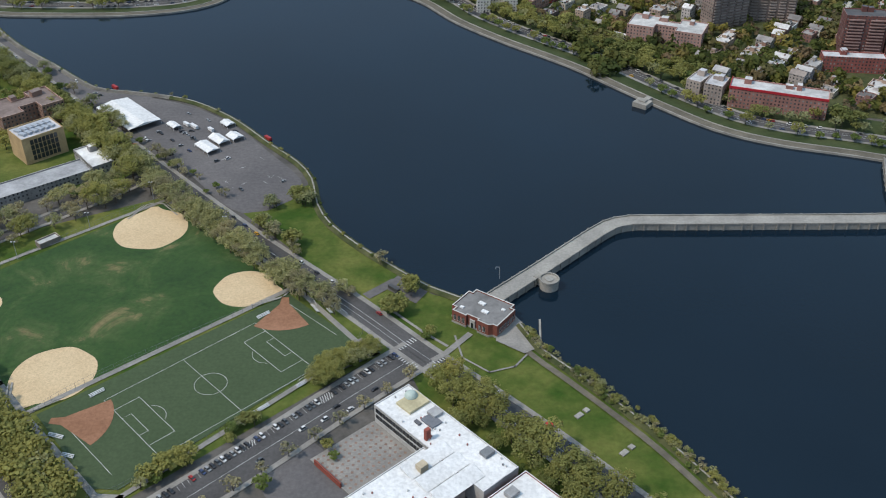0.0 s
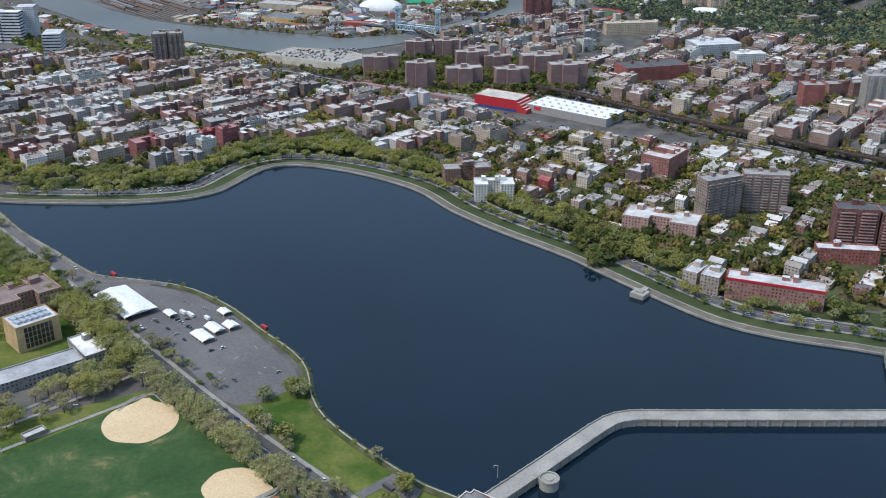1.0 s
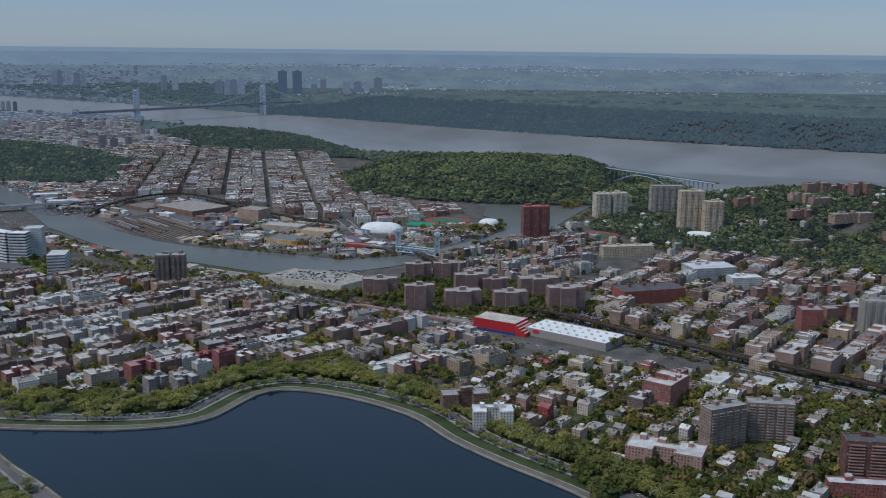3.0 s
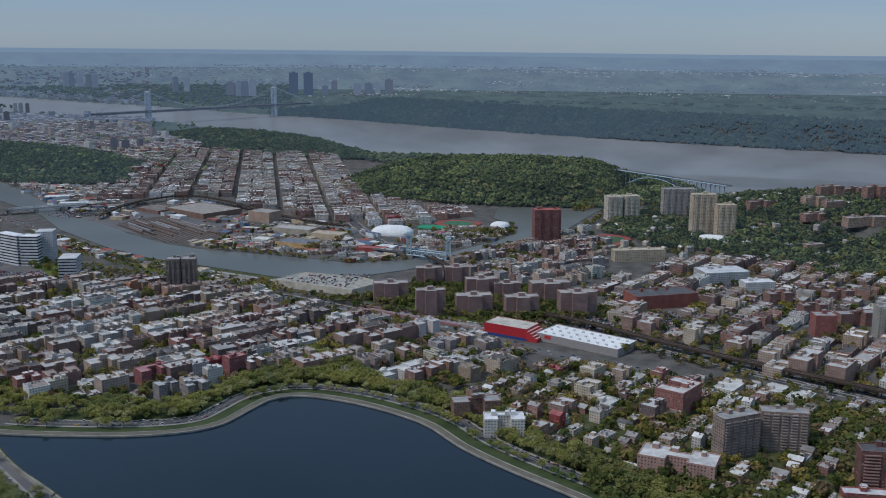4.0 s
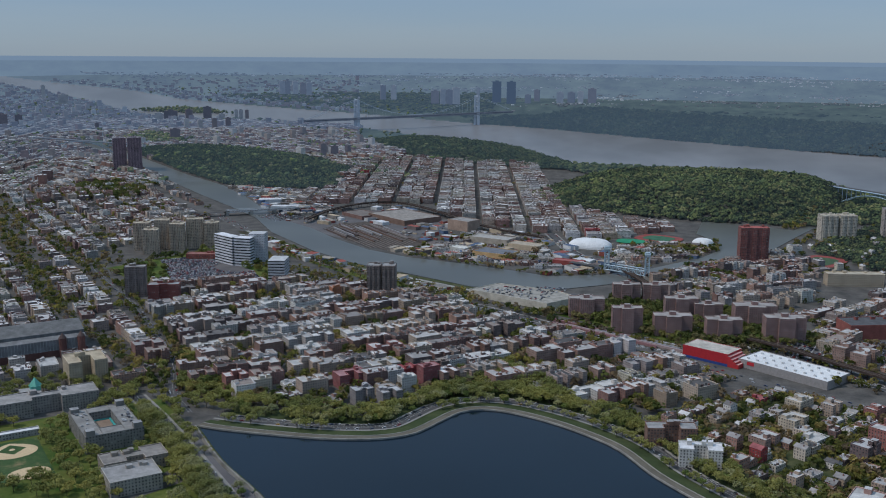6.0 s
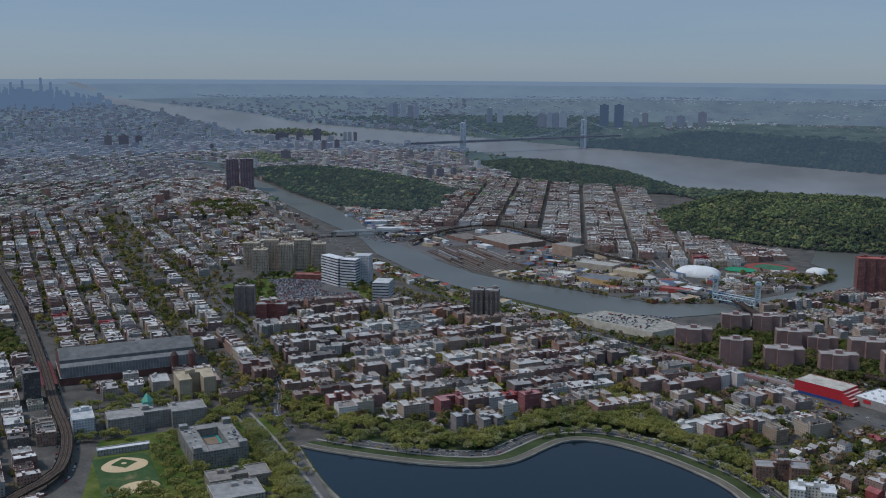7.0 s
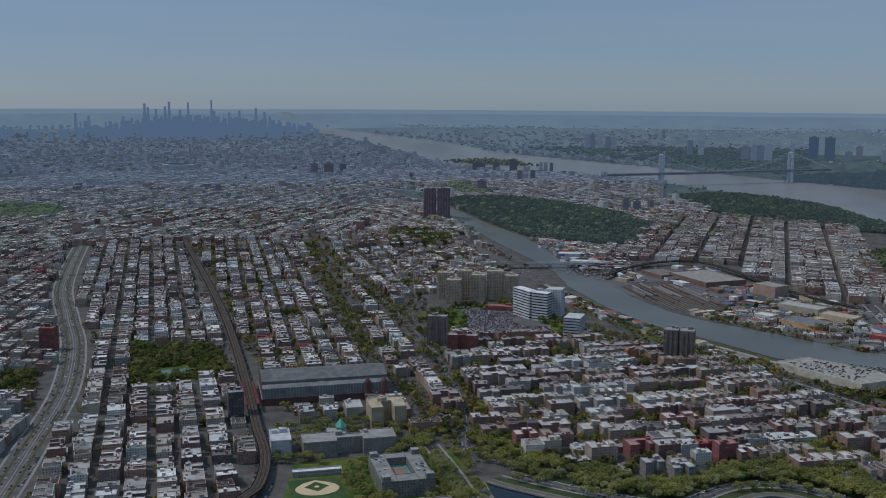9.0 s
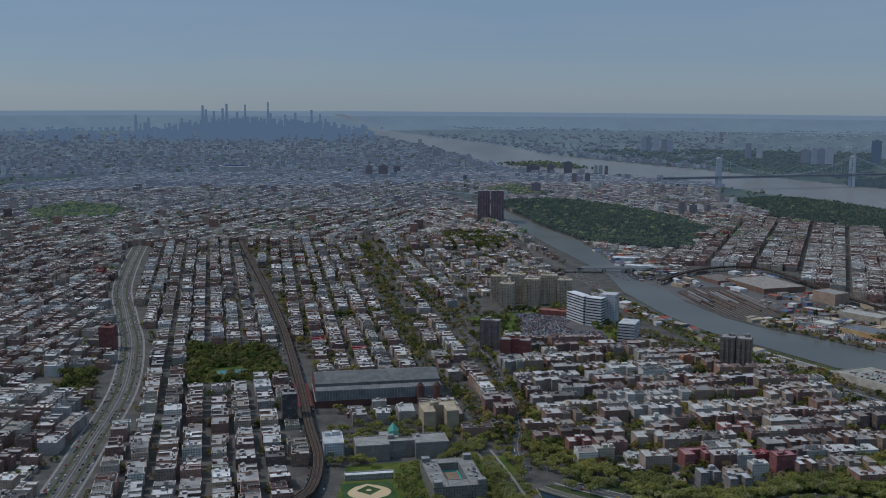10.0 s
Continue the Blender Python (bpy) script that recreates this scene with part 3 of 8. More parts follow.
for line in (EAST, NEARSHORE):
    ribbon(f, line, 1.5, 0.4, -1.5, 2.2, "bank")
    ribbon(f, line, -2.6, 2.2, -1.5, 2.2, "stone")
    ribbon(f, line[24:] if line is EAST else line, -5.5, 0.5, -2.6, 2.2, "bank")
    ribbon(f, EAST[:25], -5.5, 0.5, -2.6, 2.2, "stone")
ribbon(f, NEARSHORE, -11.5, 0.9, -7.5, 0.9, "earth")
solid("shore_bank", f, "scrubby earth shore bank with a footpath", "bank", "structure")

# the dividing causeway
f = Form("stone", "concrete")
ribbon(f, CAUSEWAY, -6, 0.3, -6, 5.2, "stone")
ribbon(f, CAUSEWAY, 6, 5.2, 6, 0.3, "stone")
for s in (-1, 1):
    a, b = sorted((s * 6.3, s * 5.5))
    ribbon(f, CAUSEWAY, a, 6.1, b, 6.1, "stone")
    ribbon(f, CAUSEWAY, s * 6.3, 5.0, s * 6.3, 6.1, "stone")
    ribbon(f, CAUSEWAY, s * 5.5, 5.0, s * 5.5, 6.1, "stone")
ribbon(f, CAUSEWAY, -5.6, 5.2, 5.6, 5.2, "concrete")
for k in range(1, len(CAUSEWAY) - 1):
    for s in (-1, 1):
        p, q = beside(CAUSEWAY[k - 1:k + 2], s * 6.15)[1], beside(CAUSEWAY[k - 1:k + 2], s * 5.4)[1]
        a = math.degrees(math.atan2(CAUSEWAY[k + 1][1] - CAUSEWAY[k - 1][1], CAUSEWAY[k + 1][0] - CAUSEWAY[k - 1][0]))
        f.box(*p, 0.3, 1.1, 0.9, 6.0, "stone", (0.5, 0.5, 0.5), a)
solid("causeway", f, "long grey stone causeway across the reservoir", "causeway", "structure")

# ---- town: streets of buildings ----
WALLS = [(0.25, 0.14, 0.115), (0.3, 0.18, 0.145), (0.2, 0.12, 0.105), (0.36, 0.265, 0.2), (0.42, 0.335, 0.265), (0.3, 0.24, 0.21),
         (0.5, 0.435, 0.36), (0.16, 0.12, 0.112), (0.36, 0.325, 0.3), (0.58, 0.55, 0.515), (0.34, 0.2, 0.155)]
ROOFS = [(0.45, 0.435, 0.42), (0.37, 0.352, 0.337), (0.56, 0.545, 0.525), (0.29, 0.27, 0.257), (0.18, 0.167, 0.16), (0.1, 0.094, 0.092), (0.29, 0.245, 0.215)]
RNG = random.Random(11)
TAKEN = []      # (x, y, radius) already built on
CLEAR = []      # (line, half width) kept free
TAKEN += [(-1255, 990, 60), (-1078, 1128, 30)]
for line, w in ((GOULDEN, 14), (CROSS, 16), (SEDGWICK, 14), (UNIVERSITY, 9), (BAILEY, 12), (BROADWAY, 15), (CONCOURSE, 23), (ELRAIL, 14), (AQUEDUCT, 14), (DEEGAN, 16)):
    CLEAR.append((line, w))
NOGO = [BASIN, BASIN2, HARLEM, LAWNS["harris"], LAWNS["shore"], LAWNS["college"], LAWNS["campus"], LAWNS["west"], LAWNS["jamespark"], LAWNS["hospital"], LAWNS["marble"],
        LAWNS["riverbank"], HUDSON_FAR + HUDSON_NEAR]
NOGO.append([(-4480, 4300), (-4060, 4300), (-4060, 4700), (-4480, 4700)])
BOUNDS = [(min(p[0] for p in q), min(p[1] for p in q), max(p[0] for p in q), max(p[1] for p in q)) for q in NOGO]


def free(x, y, r):
    for poly, (x0, y0, x1, y1) in zip(NOGO, BOUNDS):
        if x0 - r < x < x1 + r and y0 - r < y < y1 + r:
            for dx, dy in ((0, 0), (r, 0), (-r, 0), (0, r), (0, -r)):
                if inside(x + dx, y + dy, poly):
                    return False
    for tx, ty, tr in TAKEN:
        if (x - tx) ** 2 + (y - ty) ** 2 < (tr + r * 0.8) ** 2:
            return False
    return not any(near_line(x, y, line, w + r * 0.6) for line, w in CLEAR)


def outline(w, d, kind):
    """Plan of an apartment house: plain, with a front court, or H-shaped."""
    a, b = w / 2, d / 2
    if kind == "court":
        c, e = w * 0.16, d * 0.1
        return [(-a, -b), (-c, -b), (-c, e), (c, e), (c, -b), (a, -b), (a, b), (-a, b)]
    if kind == "aitch":
        c, e = w * 0.14, d * 0.2
        return [(-a, -b), (-c, -b), (-c, -e), (c, -e), (c, -b), (a, -b), (a, b), (c, b), (c, e), (-c, e), (-c, b), (-a, b)]
    return [(-a, -b), (a, -b), (a, b), (-a, b)]


def house_parts(w, d, h, kind, wall, roof, rng, gable=False):
    """Walls, roof and rooftop pieces of a house, round its own centre."""
    body, top = Form("wall"), Form("plain")
    poly = outline(w, d, kind)
    if gable:
        for i in range(4):
            body.wall(poly[i], poly[(i + 1) % 4], 0, h, "wall", wall)
        k = w * 0.22
        o = 0.5
        ridge = h + k
        top.face([(-w / 2 - o, -d / 2 - o, h - 0.2), (0, -d / 2 - o, ridge), (0, d / 2 + o, ridge), (-w / 2 - o, d / 2 + o, h - 0.2)], "roof", roof)
        top.face([(w / 2 + o, -d / 2 - o, h - 0.2), (w / 2 + o, d / 2 + o, h - 0.2), (0, d / 2 + o, ridge), (0, -d / 2 - o, ridge)], "roof", roof)
        for s in (-1, 1):
            body.face([(-w / 2, s * d / 2, h), (w / 2, s * d / 2, h), (0, s * d / 2, ridge - 0.2)], "plain", wall)
        stack = Form("plain")
        stack.box(w * 0.2, d * 0.2, h, 0.9, 0.9, k + 0.6, "plain", (0.2, 0.1, 0.08))
        return [("wall", body), ("roof", top), ("chimney", stack)]
    cope = tuple(min(0.7, c * 1.5 + 0.08) for c in wall)
    body.block(poly, 0, h, "wall", wall, roof, rng.uniform(0.6, 1.1), 0.45, cope=cope)
    n = 1 + int(w * d > 400) + int(w * d > 800)
    pieces = [("wall", body)]
    for _ in range(n):
        top = Form("plain")
        pieces.append(("bulkhead", top))
        bx = rng.uniform(0.22, 0.4) * w * rng.choice((-1, 1))
        by = rng.uniform(0.25, 0.38) * d if kind != "plain" else rng.uniform(-0.3, 0.3) * d
        top.box(bx, by, h - 1.0, rng.uniform(2.5, 5), rng.uniform(3, 5), rng.uniform(2.6, 4.2), "plain", wall, top="roof", top_tint=roof)
    for _ in range(2 + int(w * d > 350) * 2 + int(rng.random() < 0.4)):
        top = Form("plain")
        pieces.append(("vent", top))
        top.box(rng.uniform(-0.42, 0.42) * w, rng.uniform(0.22, 0.42) * d, h - 1.0, rng.uniform(0.9, 2.4), rng.uniform(0.9, 2.0), rng.uniform(1.3, 2.6), "plain", rng.choice(((0.42, 0.42, 0.42), (0.12, 0.08, 0.07), (0.2, 0.1, 0.08), (0.06, 0.06, 0.06), (0.6, 0.6, 0.6))))
    return pieces


def place(form, src, m, z):
    """Join src into form at the pose m."""
    k = len(form.v)
    R = np.array(m.to_3x3())
    V = np.array(src.v) @ R.T + np.array(m.translation)
    form.v.extend(map(tuple, V))
    remap = [form.slot(s) for s in src.mats]
    form.f.extend(tuple(i + k for i in q) for q in src.f)
    form.m.extend(remap[i] for i in src.m)
    form.c.extend(src.c)
    form.u.extend(src.u)


COUNT = collections.Counter()
WORDS = {0: "red brick", 1: "red brick", 2: "dark red brick", 3: "tan brick", 4: "buff brick", 5: "brown grey", 6: "cream brick", 7: "dark brown brick",
         8: "grey stucco", 9: "whitewashed", 10: "orange red brick"}


def district(poly, ang, bw, bd, street, style, rng, form, singly=0, origin=None):
    """Fill a quarter with blocks; the first `singly` buildings near the reservoir become things of their own."""
    xs, ys = [p[0] for p in poly], [p[1] for p in poly]
    cx, cy = sum(xs) / len(xs), sum(ys) / len(ys)
    cx, cy = origin or (cx, cy)
    c, s = math.cos(radians(ang)), math.sin(radians(ang))
    reach = int(max(math.hypot(p[0] - cx, p[1] - cy) for p in poly) / min(bw, bd)) + 2
    for i in range(-reach, reach + 1):
        for j in range(-reach, reach + 1):
            ou, ov = i * (bw + street), j * (bd + street)
            mx, my = cx + c * ou - s * ov, cy + s * ou + c * ov
            if math.hypot(mx - cx, my - cy) > reach * min(bw, bd) or not any(inside(mx + ex, my + ey, poly) for ex in (-30, 0, 30) for ey in (-30, 0, 30)):
                continue
            lean = rng.uniform(-3, 3)
            for row in ((-1, 0, 1) if "deep" in style else (-1, 1)):
                u = -bw / 2 + rng.uniform(0, 6)
                base_h, run = rng.choice(style["h"]), rng.randrange(len(WALLS))
                while u < bw / 2 - 6:
                    w = rng.uniform(*style["w"])
                    d = min(bd / 2 - 2, rng.uniform(*style["d"]))
                    sway = rng.uniform(-5, 5) if row == 0 else 0.0
                    uc, vc = ou + u + w / 2, ov + row * (bd / 2 - d / 2) + sway
                    u += w + (rng.uniform(2, 6) if rng.random() < style["gap"] else 0.3)
                    x, y = cx + c * uc - s * vc, cy + s * uc + c * vc
                    if rng.random() < style["skip"]:
                        if rng.random() < 0.5:
                            SPOTS.append((x, y))
                        continue
                    if not inside(x, y, poly) or not free(x, y, max(w, d) * 0.5):
                        continue
                    h = max(6, (base_h if rng.random() < 0.6 else rng.choice(style["h"])) * rng.uniform(0.92, 1.08))
                    k = run if rng.random() < 0.35 else rng.choice(style["walls"])
                    shade = rng.uniform(0.8, 1.15)
                    wall = tuple(min(0.8, v * shade * rng.uniform(0.97, 1.03)) for v in WALLS[k])
                    shade = rng.uniform(0.75, 1.12)
                    roof = tuple(v * shade for v in rng.choice(style["roofs"]))
                    if rng.random() < 0.007:
                        wall, roof = (0.28, 0.05, 0.05), (0.33, 0.11, 0.11)
                    kind = "plain" if w < 17 or d < 15 else rng.choice(("plain", "court", "aitch", "court"))
                    gable = style.get("gable", 0) > rng.random() and w < 13
                    z = height(x, y)
                    pieces = house_parts(w, d, h, kind, wall, roof, rng, gable)
                    m = pose(x, y, z - 0.3, 0, 0, ang + lean + (180 if row > 0 else 0))
                    if COUNT["single"] < 300 and singly and math.hypot(x + 120, y - 900) < singly:
                        COUNT["single"] += 1
                        lab = "%s %s with a %s roof" % (WORDS[k], "gabled house" if gable else ("walk-up apartment house" if h < 17 else "apartment house"),
                                                        "pitched" if gable else ("pale flat" if roof[0] > 0.4 else "dark flat"))
                        ob = thing("house" if gable else "apartment_building", lab, "building", m, "buildings west of the reservoir")
                        for word, piece in pieces:
                            part(word, piece, ob)
                    else:
                        for word, piece in pieces:
                            place(form, piece, m, z)
                    COUNT["all"] += 1
                    BUILT[(int(x // 40), int(y // 40))].append((x, y, 0.5 * math.hypot(w, d)))
                    if rng.random() < style["trees"]:
                        SPOTS.append((x + (c * (w / 2 + 3) - s * row * 2), y + (s * (w / 2 + 3) + c * row * 2)))
            # street trees
            for k in range(int(bw / 14 * style["trees"])):
                uu = rng.uniform(-bw / 2, bw / 2)
                vv = bd / 2 + street * 0.2 if rng.random() < 0.5 else rng.uniform(-3, 3)
                x, y = cx + c * (ou + uu) - s * (ov + vv), cy + s * (ou + uu) + c * (ov + vv)
                if inside(x, y, poly):
                    SPOTS.append((x, y))


SPOTS = []
BUILT = collections.defaultdict(list)


def open_ground(x, y, gap=1.0):
    """Free of houses, roads and water."""
    for i, j in itertools.product((-1, 0, 1), (-1, 0, 1)):
        for bx, by, br in BUILT.get((int(x // 40) + i, int(y // 40) + j), ()):
            if (x - bx) ** 2 + (y - by) ** 2 < (br * 0.86 + gap) ** 2:
                return False
    return free(x, y, 2)


APART = dict(h=(8, 15, 16, 17, 17, 18, 19), w=(15, 42), d=(18, 27), gap=0.45, skip=0.08, walls=(0, 1, 2, 3, 4, 5, 6, 7, 8, 10, 3, 0, 2), roofs=ROOFS[:4] + ROOFS, trees=0.4)
ROWS = dict(h=(7, 10, 12, 14, 15, 16, 17, 17), w=(9, 34), d=(17, 25), gap=0.3, skip=0.08, walls=(0, 1, 2, 3, 4, 5, 6, 7, 8, 9, 10), roofs=ROOFS[:3] + ROOFS[:3] + ROOFS + [(0.68, 0.67, 0.65), (0.64, 0.62, 0.6)], trees=0.3)
HOUSES = dict(h=(7, 8, 9, 14), w=(9, 14), d=(10, 14), gap=0.95, skip=0.25, walls=(0, 4, 6, 8, 9, 9, 10), roofs=ROOFS[2:], trees=0.9, gable=0.75)
MIXED = dict(h=(8, 10, 16, 19, 20), w=(12, 32), d=(13, 22), gap=0.7, skip=0.16, walls=(0, 1, 2, 3, 4, 5, 6, 8, 9, 10), roofs=ROOFS, trees=0.5, gable=0.35)
SHEDS = dict(h=(5, 6, 7, 8, 9), w=(14, 40), d=(14, 30), gap=0.9, skip=0.18, walls=(3, 4, 6, 8, 9), roofs=ROOFS, trees=0.08)
VILLAGE = dict(MIXED, h=(6, 7, 7, 8, 9, 14), w=(8, 18), d=(9, 15), skip=0.12, trees=1.0, gable=0.85, roofs=ROOFS[:4] + ROOFS, walls=(0, 3, 4, 6, 8, 9, 9, 9, 10))
LOWRISE = dict(APART, h=(6, 7, 9, 10, 14, 16, 17), w=(14, 48), skip=0.12, trees=0.42, roofs=ROOFS[:3] + ROOFS)


# ---- landmark buildings ----
def taken(x, y, r):
    TAKEN.append((x, y, r))


def landmark(name, label, x, y, w, d, h, ang, wall, roof, kind="plain", mat="wall", extras=True, group="", r=None, z=None):
    taken(x, y, r or 0.5 * max(w, d))
    ob = thing(name, label, "building", pose(x, y, (height(x, y) if z is None else z), 0, 0, ang), group)
    if math.hypot(x, y) > NEAR:
        p, q = drawn_in([(x, y, 0), (x, y, 100)])
        ob.matrix_basis = pose(*p, 0, 0, ang) @ Matrix.Scale((q[2] - p[2]) / 100, 4)
    body = Form(mat)
    body.block(outline(w, d, kind), 0, h, mat, wall, roof, 1.0, 0.5, cope=tuple(min(0.7, c * 1.4 + 0.06) for c in wall))
    part("wall", body, ob)
    if extras:
        rng = random.Random(int(abs(x * 7 + y)))
        for k in range(2 + int(w * d > 900)):
            e = Form("plain")
            e.box(rng.uniform(-0.34, 0.34) * w, rng.uniform(0.18, 0.3) * d, h - 1, rng.uniform(4, 7), rng.uniform(4, 7), rng.uniform(3, 5), "plain", wall, top="roof", top_tint=roof)
            part("bulkhead", e, ob)
    return ob


BRICK, CREAM = (0.19, 0.1, 0.075), (0.45, 0.39, 0.3)
WHITE, SILVER, GREY, TAR = (0.66, 0.66, 0.67), (0.52, 0.52, 0.53), (0.3, 0.295, 0.29), (0.1, 0.1, 0.105)


def slab_tower(name, label, x, y, w, d, h, ang, wall, roof, ribs=0, rib_tint=None, group=""):
    """A tall apartment slab with projecting bays."""
    ob = landmark(name, label, x, y, w, d, h, ang, wall, roof, "plain", group=group)
    for k in range(ribs):
        px = -w / 2 + (k + 0.5) * w / ribs
        for s in (-1, 1):
            e = Form("wall")
            e.box(px, s * (d / 2 + 0.8), 0, w / ribs * 0.45, 1.8, h - 1.5, "wall", rib_tint or wall)
            part("bay", e, ob)
    return ob


def banded_slab(name, label, x, y, w, d, h, ang, wall, roof, band, stacks):
    """A tall apartment slab with a balcony on every floor of each stack."""
    ob = landmark(name, label, x, y, w, d, h, ang, wall, roof, "plain")
    for k, j in itertools.product(range(stacks), range(int(h / 3.0) - 1)):
        e = Form("plain")
        e.box(-w / 2 + (k + 0.5) * w / stacks, -d / 2 - 0.7, 2.4 + j * 3.0, w / stacks * 0.72, 1.5, 1.1, "plain", band, under=True)
        part("balcony", e, ob)
    return ob


def cross_tower(name, label, x, y, w, h, ang, wall, roof, group):
    """A tall house with a stepped cross plan."""
    a, b = w / 2, w / 5
    ob = thing(name, label, "building", pose(x, y, 0, 0, 0, ang), group)
    taken(x, y, w * 0.5)
    body = Form("wall")
    body.block([(-a, -b), (-b, -b), (-b, -a * 0.62), (b, -a * 0.62), (b, -b), (a, -b), (a, b), (b, b), (b, a * 0.62), (-b, a * 0.62), (-b, b), (-a, b)], 0, h, "wall", wall, roof, 1.0, 0.5,
               cope=(0.5, 0.45, 0.4))
    part("wall", body, ob)
    e = Form("plain")
    e.box(0, 0, h - 1, 9, 7, 5, "plain", wall, top="roof", top_tint=roof)
    part("bulkhead", e, ob)
    return ob


# river side and west
slab_tower("apartment_tower", "grey brown twin apartment tower near the river", -452, 1614, 23, 26, 52, 9, (0.21, 0.17, 0.15), GREY, 3)
slab_tower("apartment_tower", "grey brown twin apartment tower near the river", -427, 1618, 23, 26, 52, 9, (0.21, 0.17, 0.15), GREY, 3)
for bx, by, bw, bh in ((-1020, 1880, 34, 58), (-985, 1900, 30, 62), (-950, 1895, 30, 56), (-925, 1925, 34, 62), (-890, 1930, 30, 55), (-985, 1850, 30, 50)):
    slab_tower("apartment_tower", "tan brick apartment tower on the river hill", bx, by, bw, 24, bh, 20, (0.52, 0.42, 0.32), CREAM, 3, (0.46, 0.36, 0.27), "tan towers")
for bx, by, bw, bh in ((-1790, 3160, 44, 108), (-1728, 3150, 46, 112)):
    slab_tower("apartment_tower", "dark purple brown high-rise tower beside the river", bx, by, bw, 40, bh, 30, (0.34, 0.24, 0.265), GREY, 5, (0.22, 0.155, 0.175), "dark twin towers")
slab_tower("apartment_tower", "tall dark red brick apartment tower by the creek", 197, 2016, 54, 26, 72, 8, (0.21, 0.085, 0.075), (0.4, 0.12, 0.1), 3)
slab_tower("apartment_tower", "cream apartment tower with dark balconies", 380, 2310, 36, 30, 56, 10, (0.52, 0.47, 0.39), CREAM, 3)
slab_tower("apartment_tower", "cream apartment tower with dark balconies", 420, 2316, 36, 30, 56, 10, (0.52, 0.47, 0.39), CREAM, 3)
slab_tower("apartment_tower", "grey concrete apartment slab", 525, 2295, 74, 24, 60, 4, (0.36, 0.32, 0.29), GREY, 5)
slab_tower("apartment_tower", "tall cream brick apartment tower", 542, 2130, 52, 26, 86, 4, (0.5, 0.41, 0.31), CREAM, 4)
slab_tower("apartment_tower", "tall cream brick apartment tower", 582, 2102, 40, 24, 66, 4, (0.5, 0.41, 0.31), CREAM, 3)
for mx, my, mw, mh in ((-92, 1545, 54, 31), (-28, 1471, 44, 38), (37, 1469, 54, 31), (91, 1552, 42, 30), (108, 1459, 50, 32), (158, 1543, 62, 34), (192, 1469, 56, 37), (51, 1556, 50, 36), (-34, 1650, 44, 32), (12, 1656, 40, 32)):
    cross_tower("housing_tower", "red brown brick housing tower with a stepped plan", mx, my, mw, mh, 9, (0.27, 0.17, 0.155), (0.34, 0.31, 0.29), "public housing towers")
RED_FRONT = landmark("apartment_building", "long red brick apartment block with a red cornice", 284, 752, 80, 20, 19, -21, (0.3, 0.15, 0.125), (0.5, 0.49, 0.48))
for k in range(2):
    e = Form("metal")
    e.box(0 if k == 0 else -39.9, -10.1 if k == 0 else 0, 17.2, 80.6 if k == 0 else 0.6, 0.6 if k == 0 else 20.4, 2.1, "metal", (0.42, 0.02, 0.03), under=True)
    part("cornice", e, RED_FRONT, "bright red cornice band")
landmark("apartment_building", "grey brick corner apartment block", 236, 771, 16, 22, 18, -30, (0.33, 0.27, 0.235), SILVER)
landmark("apartment_building", "grey brick corner apartment block", 223, 782, 13, 22, 17, -38, (0.36, 0.3, 0.26), SILVER)
landmark("apartment_building", "pink brick apartment block with a white roof", 218, 899, 72, 32, 20, -24, (0.36, 0.22, 0.185), (0.5, 0.49, 0.47), "aitch")
banded_slab("apartment_tower", "brown high-rise apartment slab with rows of balconies", 284, 945, 44, 18, 44, 24, (0.27, 0.205, 0.175), GREY, (0.3, 0.245, 0.215), 5)
banded_slab("apartment_tower", "brown high-rise apartment slab with rows of balconies", 336, 962, 46, 18, 42, -8, (0.27, 0.205, 0.175), GREY, (0.3, 0.245, 0.215), 5)
banded_slab("apartment_tower", "dark red brick high-rise with pale banded balconies", 388, 856, 38, 20, 46, -8, (0.16, 0.07, 0.06), TAR, (0.3, 0.19, 0.165), 2)
banded_slab("apartment_tower", "dark red brick high-rise with pale banded balconies", 428, 852, 38, 22, 44, -8, (0.2, 0.085, 0.07), TAR, (0.3, 0.19, 0.165), 2)
landmark("apartment_building", "low red brick wing with a white roof", 375, 832, 56, 14, 15, -8, (0.27, 0.09, 0.075), SILVER)
landmark("apartment_building", "brown brick apartment block with a grey roof", 30, 1047, 52, 20, 20, 9, (0.22, 0.13, 0.1), GREY, "court")
landmark("apartment_building", "white painted apartment block", 58, 996, 42, 22, 20, 2, (0.58, 0.56, 0.52), WHITE, "court")
slab_tower("apartment_tower", "grey banded high-rise apartment tower", 612, 1362, 36, 22, 46, 0, (0.33, 0.31, 0.28), GREY, 3)
landmark("apartment_tower", "red brick mid-rise tower", 524, 1368, 30, 24, 32, 0, (0.3, 0.1, 0.085), GREY)
landmark("brick_warehouse", "long red brick armory-like warehouse with a dark roof", 330, 1530, 104, 46, 22, 16, (0.24, 0.085, 0.07), TAR, mat="plain")
landmark("school_building", "cream horizontal school building", 356, 1862, 98, 24, 22, 9, (0.48, 0.39, 0.28), CREAM)
landmark("office_building", "grey industrial building with blue panels", 470, 1700, 80, 50, 20, 12, (0.4, 0.4, 0.4), SILVER)
landmark("apartment_tower", "dark red brick hospital block", -769, 1482, 50, 22, 33, 20, (0.22, 0.07, 0.06), GREY, "aitch")
slab_tower("apartment_tower", "grey brown high-rise apartment block", -836, 1514, 34, 18, 52, 20, (0.24, 0.19, 0.17), GREY, 3)
landmark("apartment_tower", "dark red brick corner building", -1392, 1158, 24, 24, 40, 30, (0.2, 0.065, 0.06), BRICK)
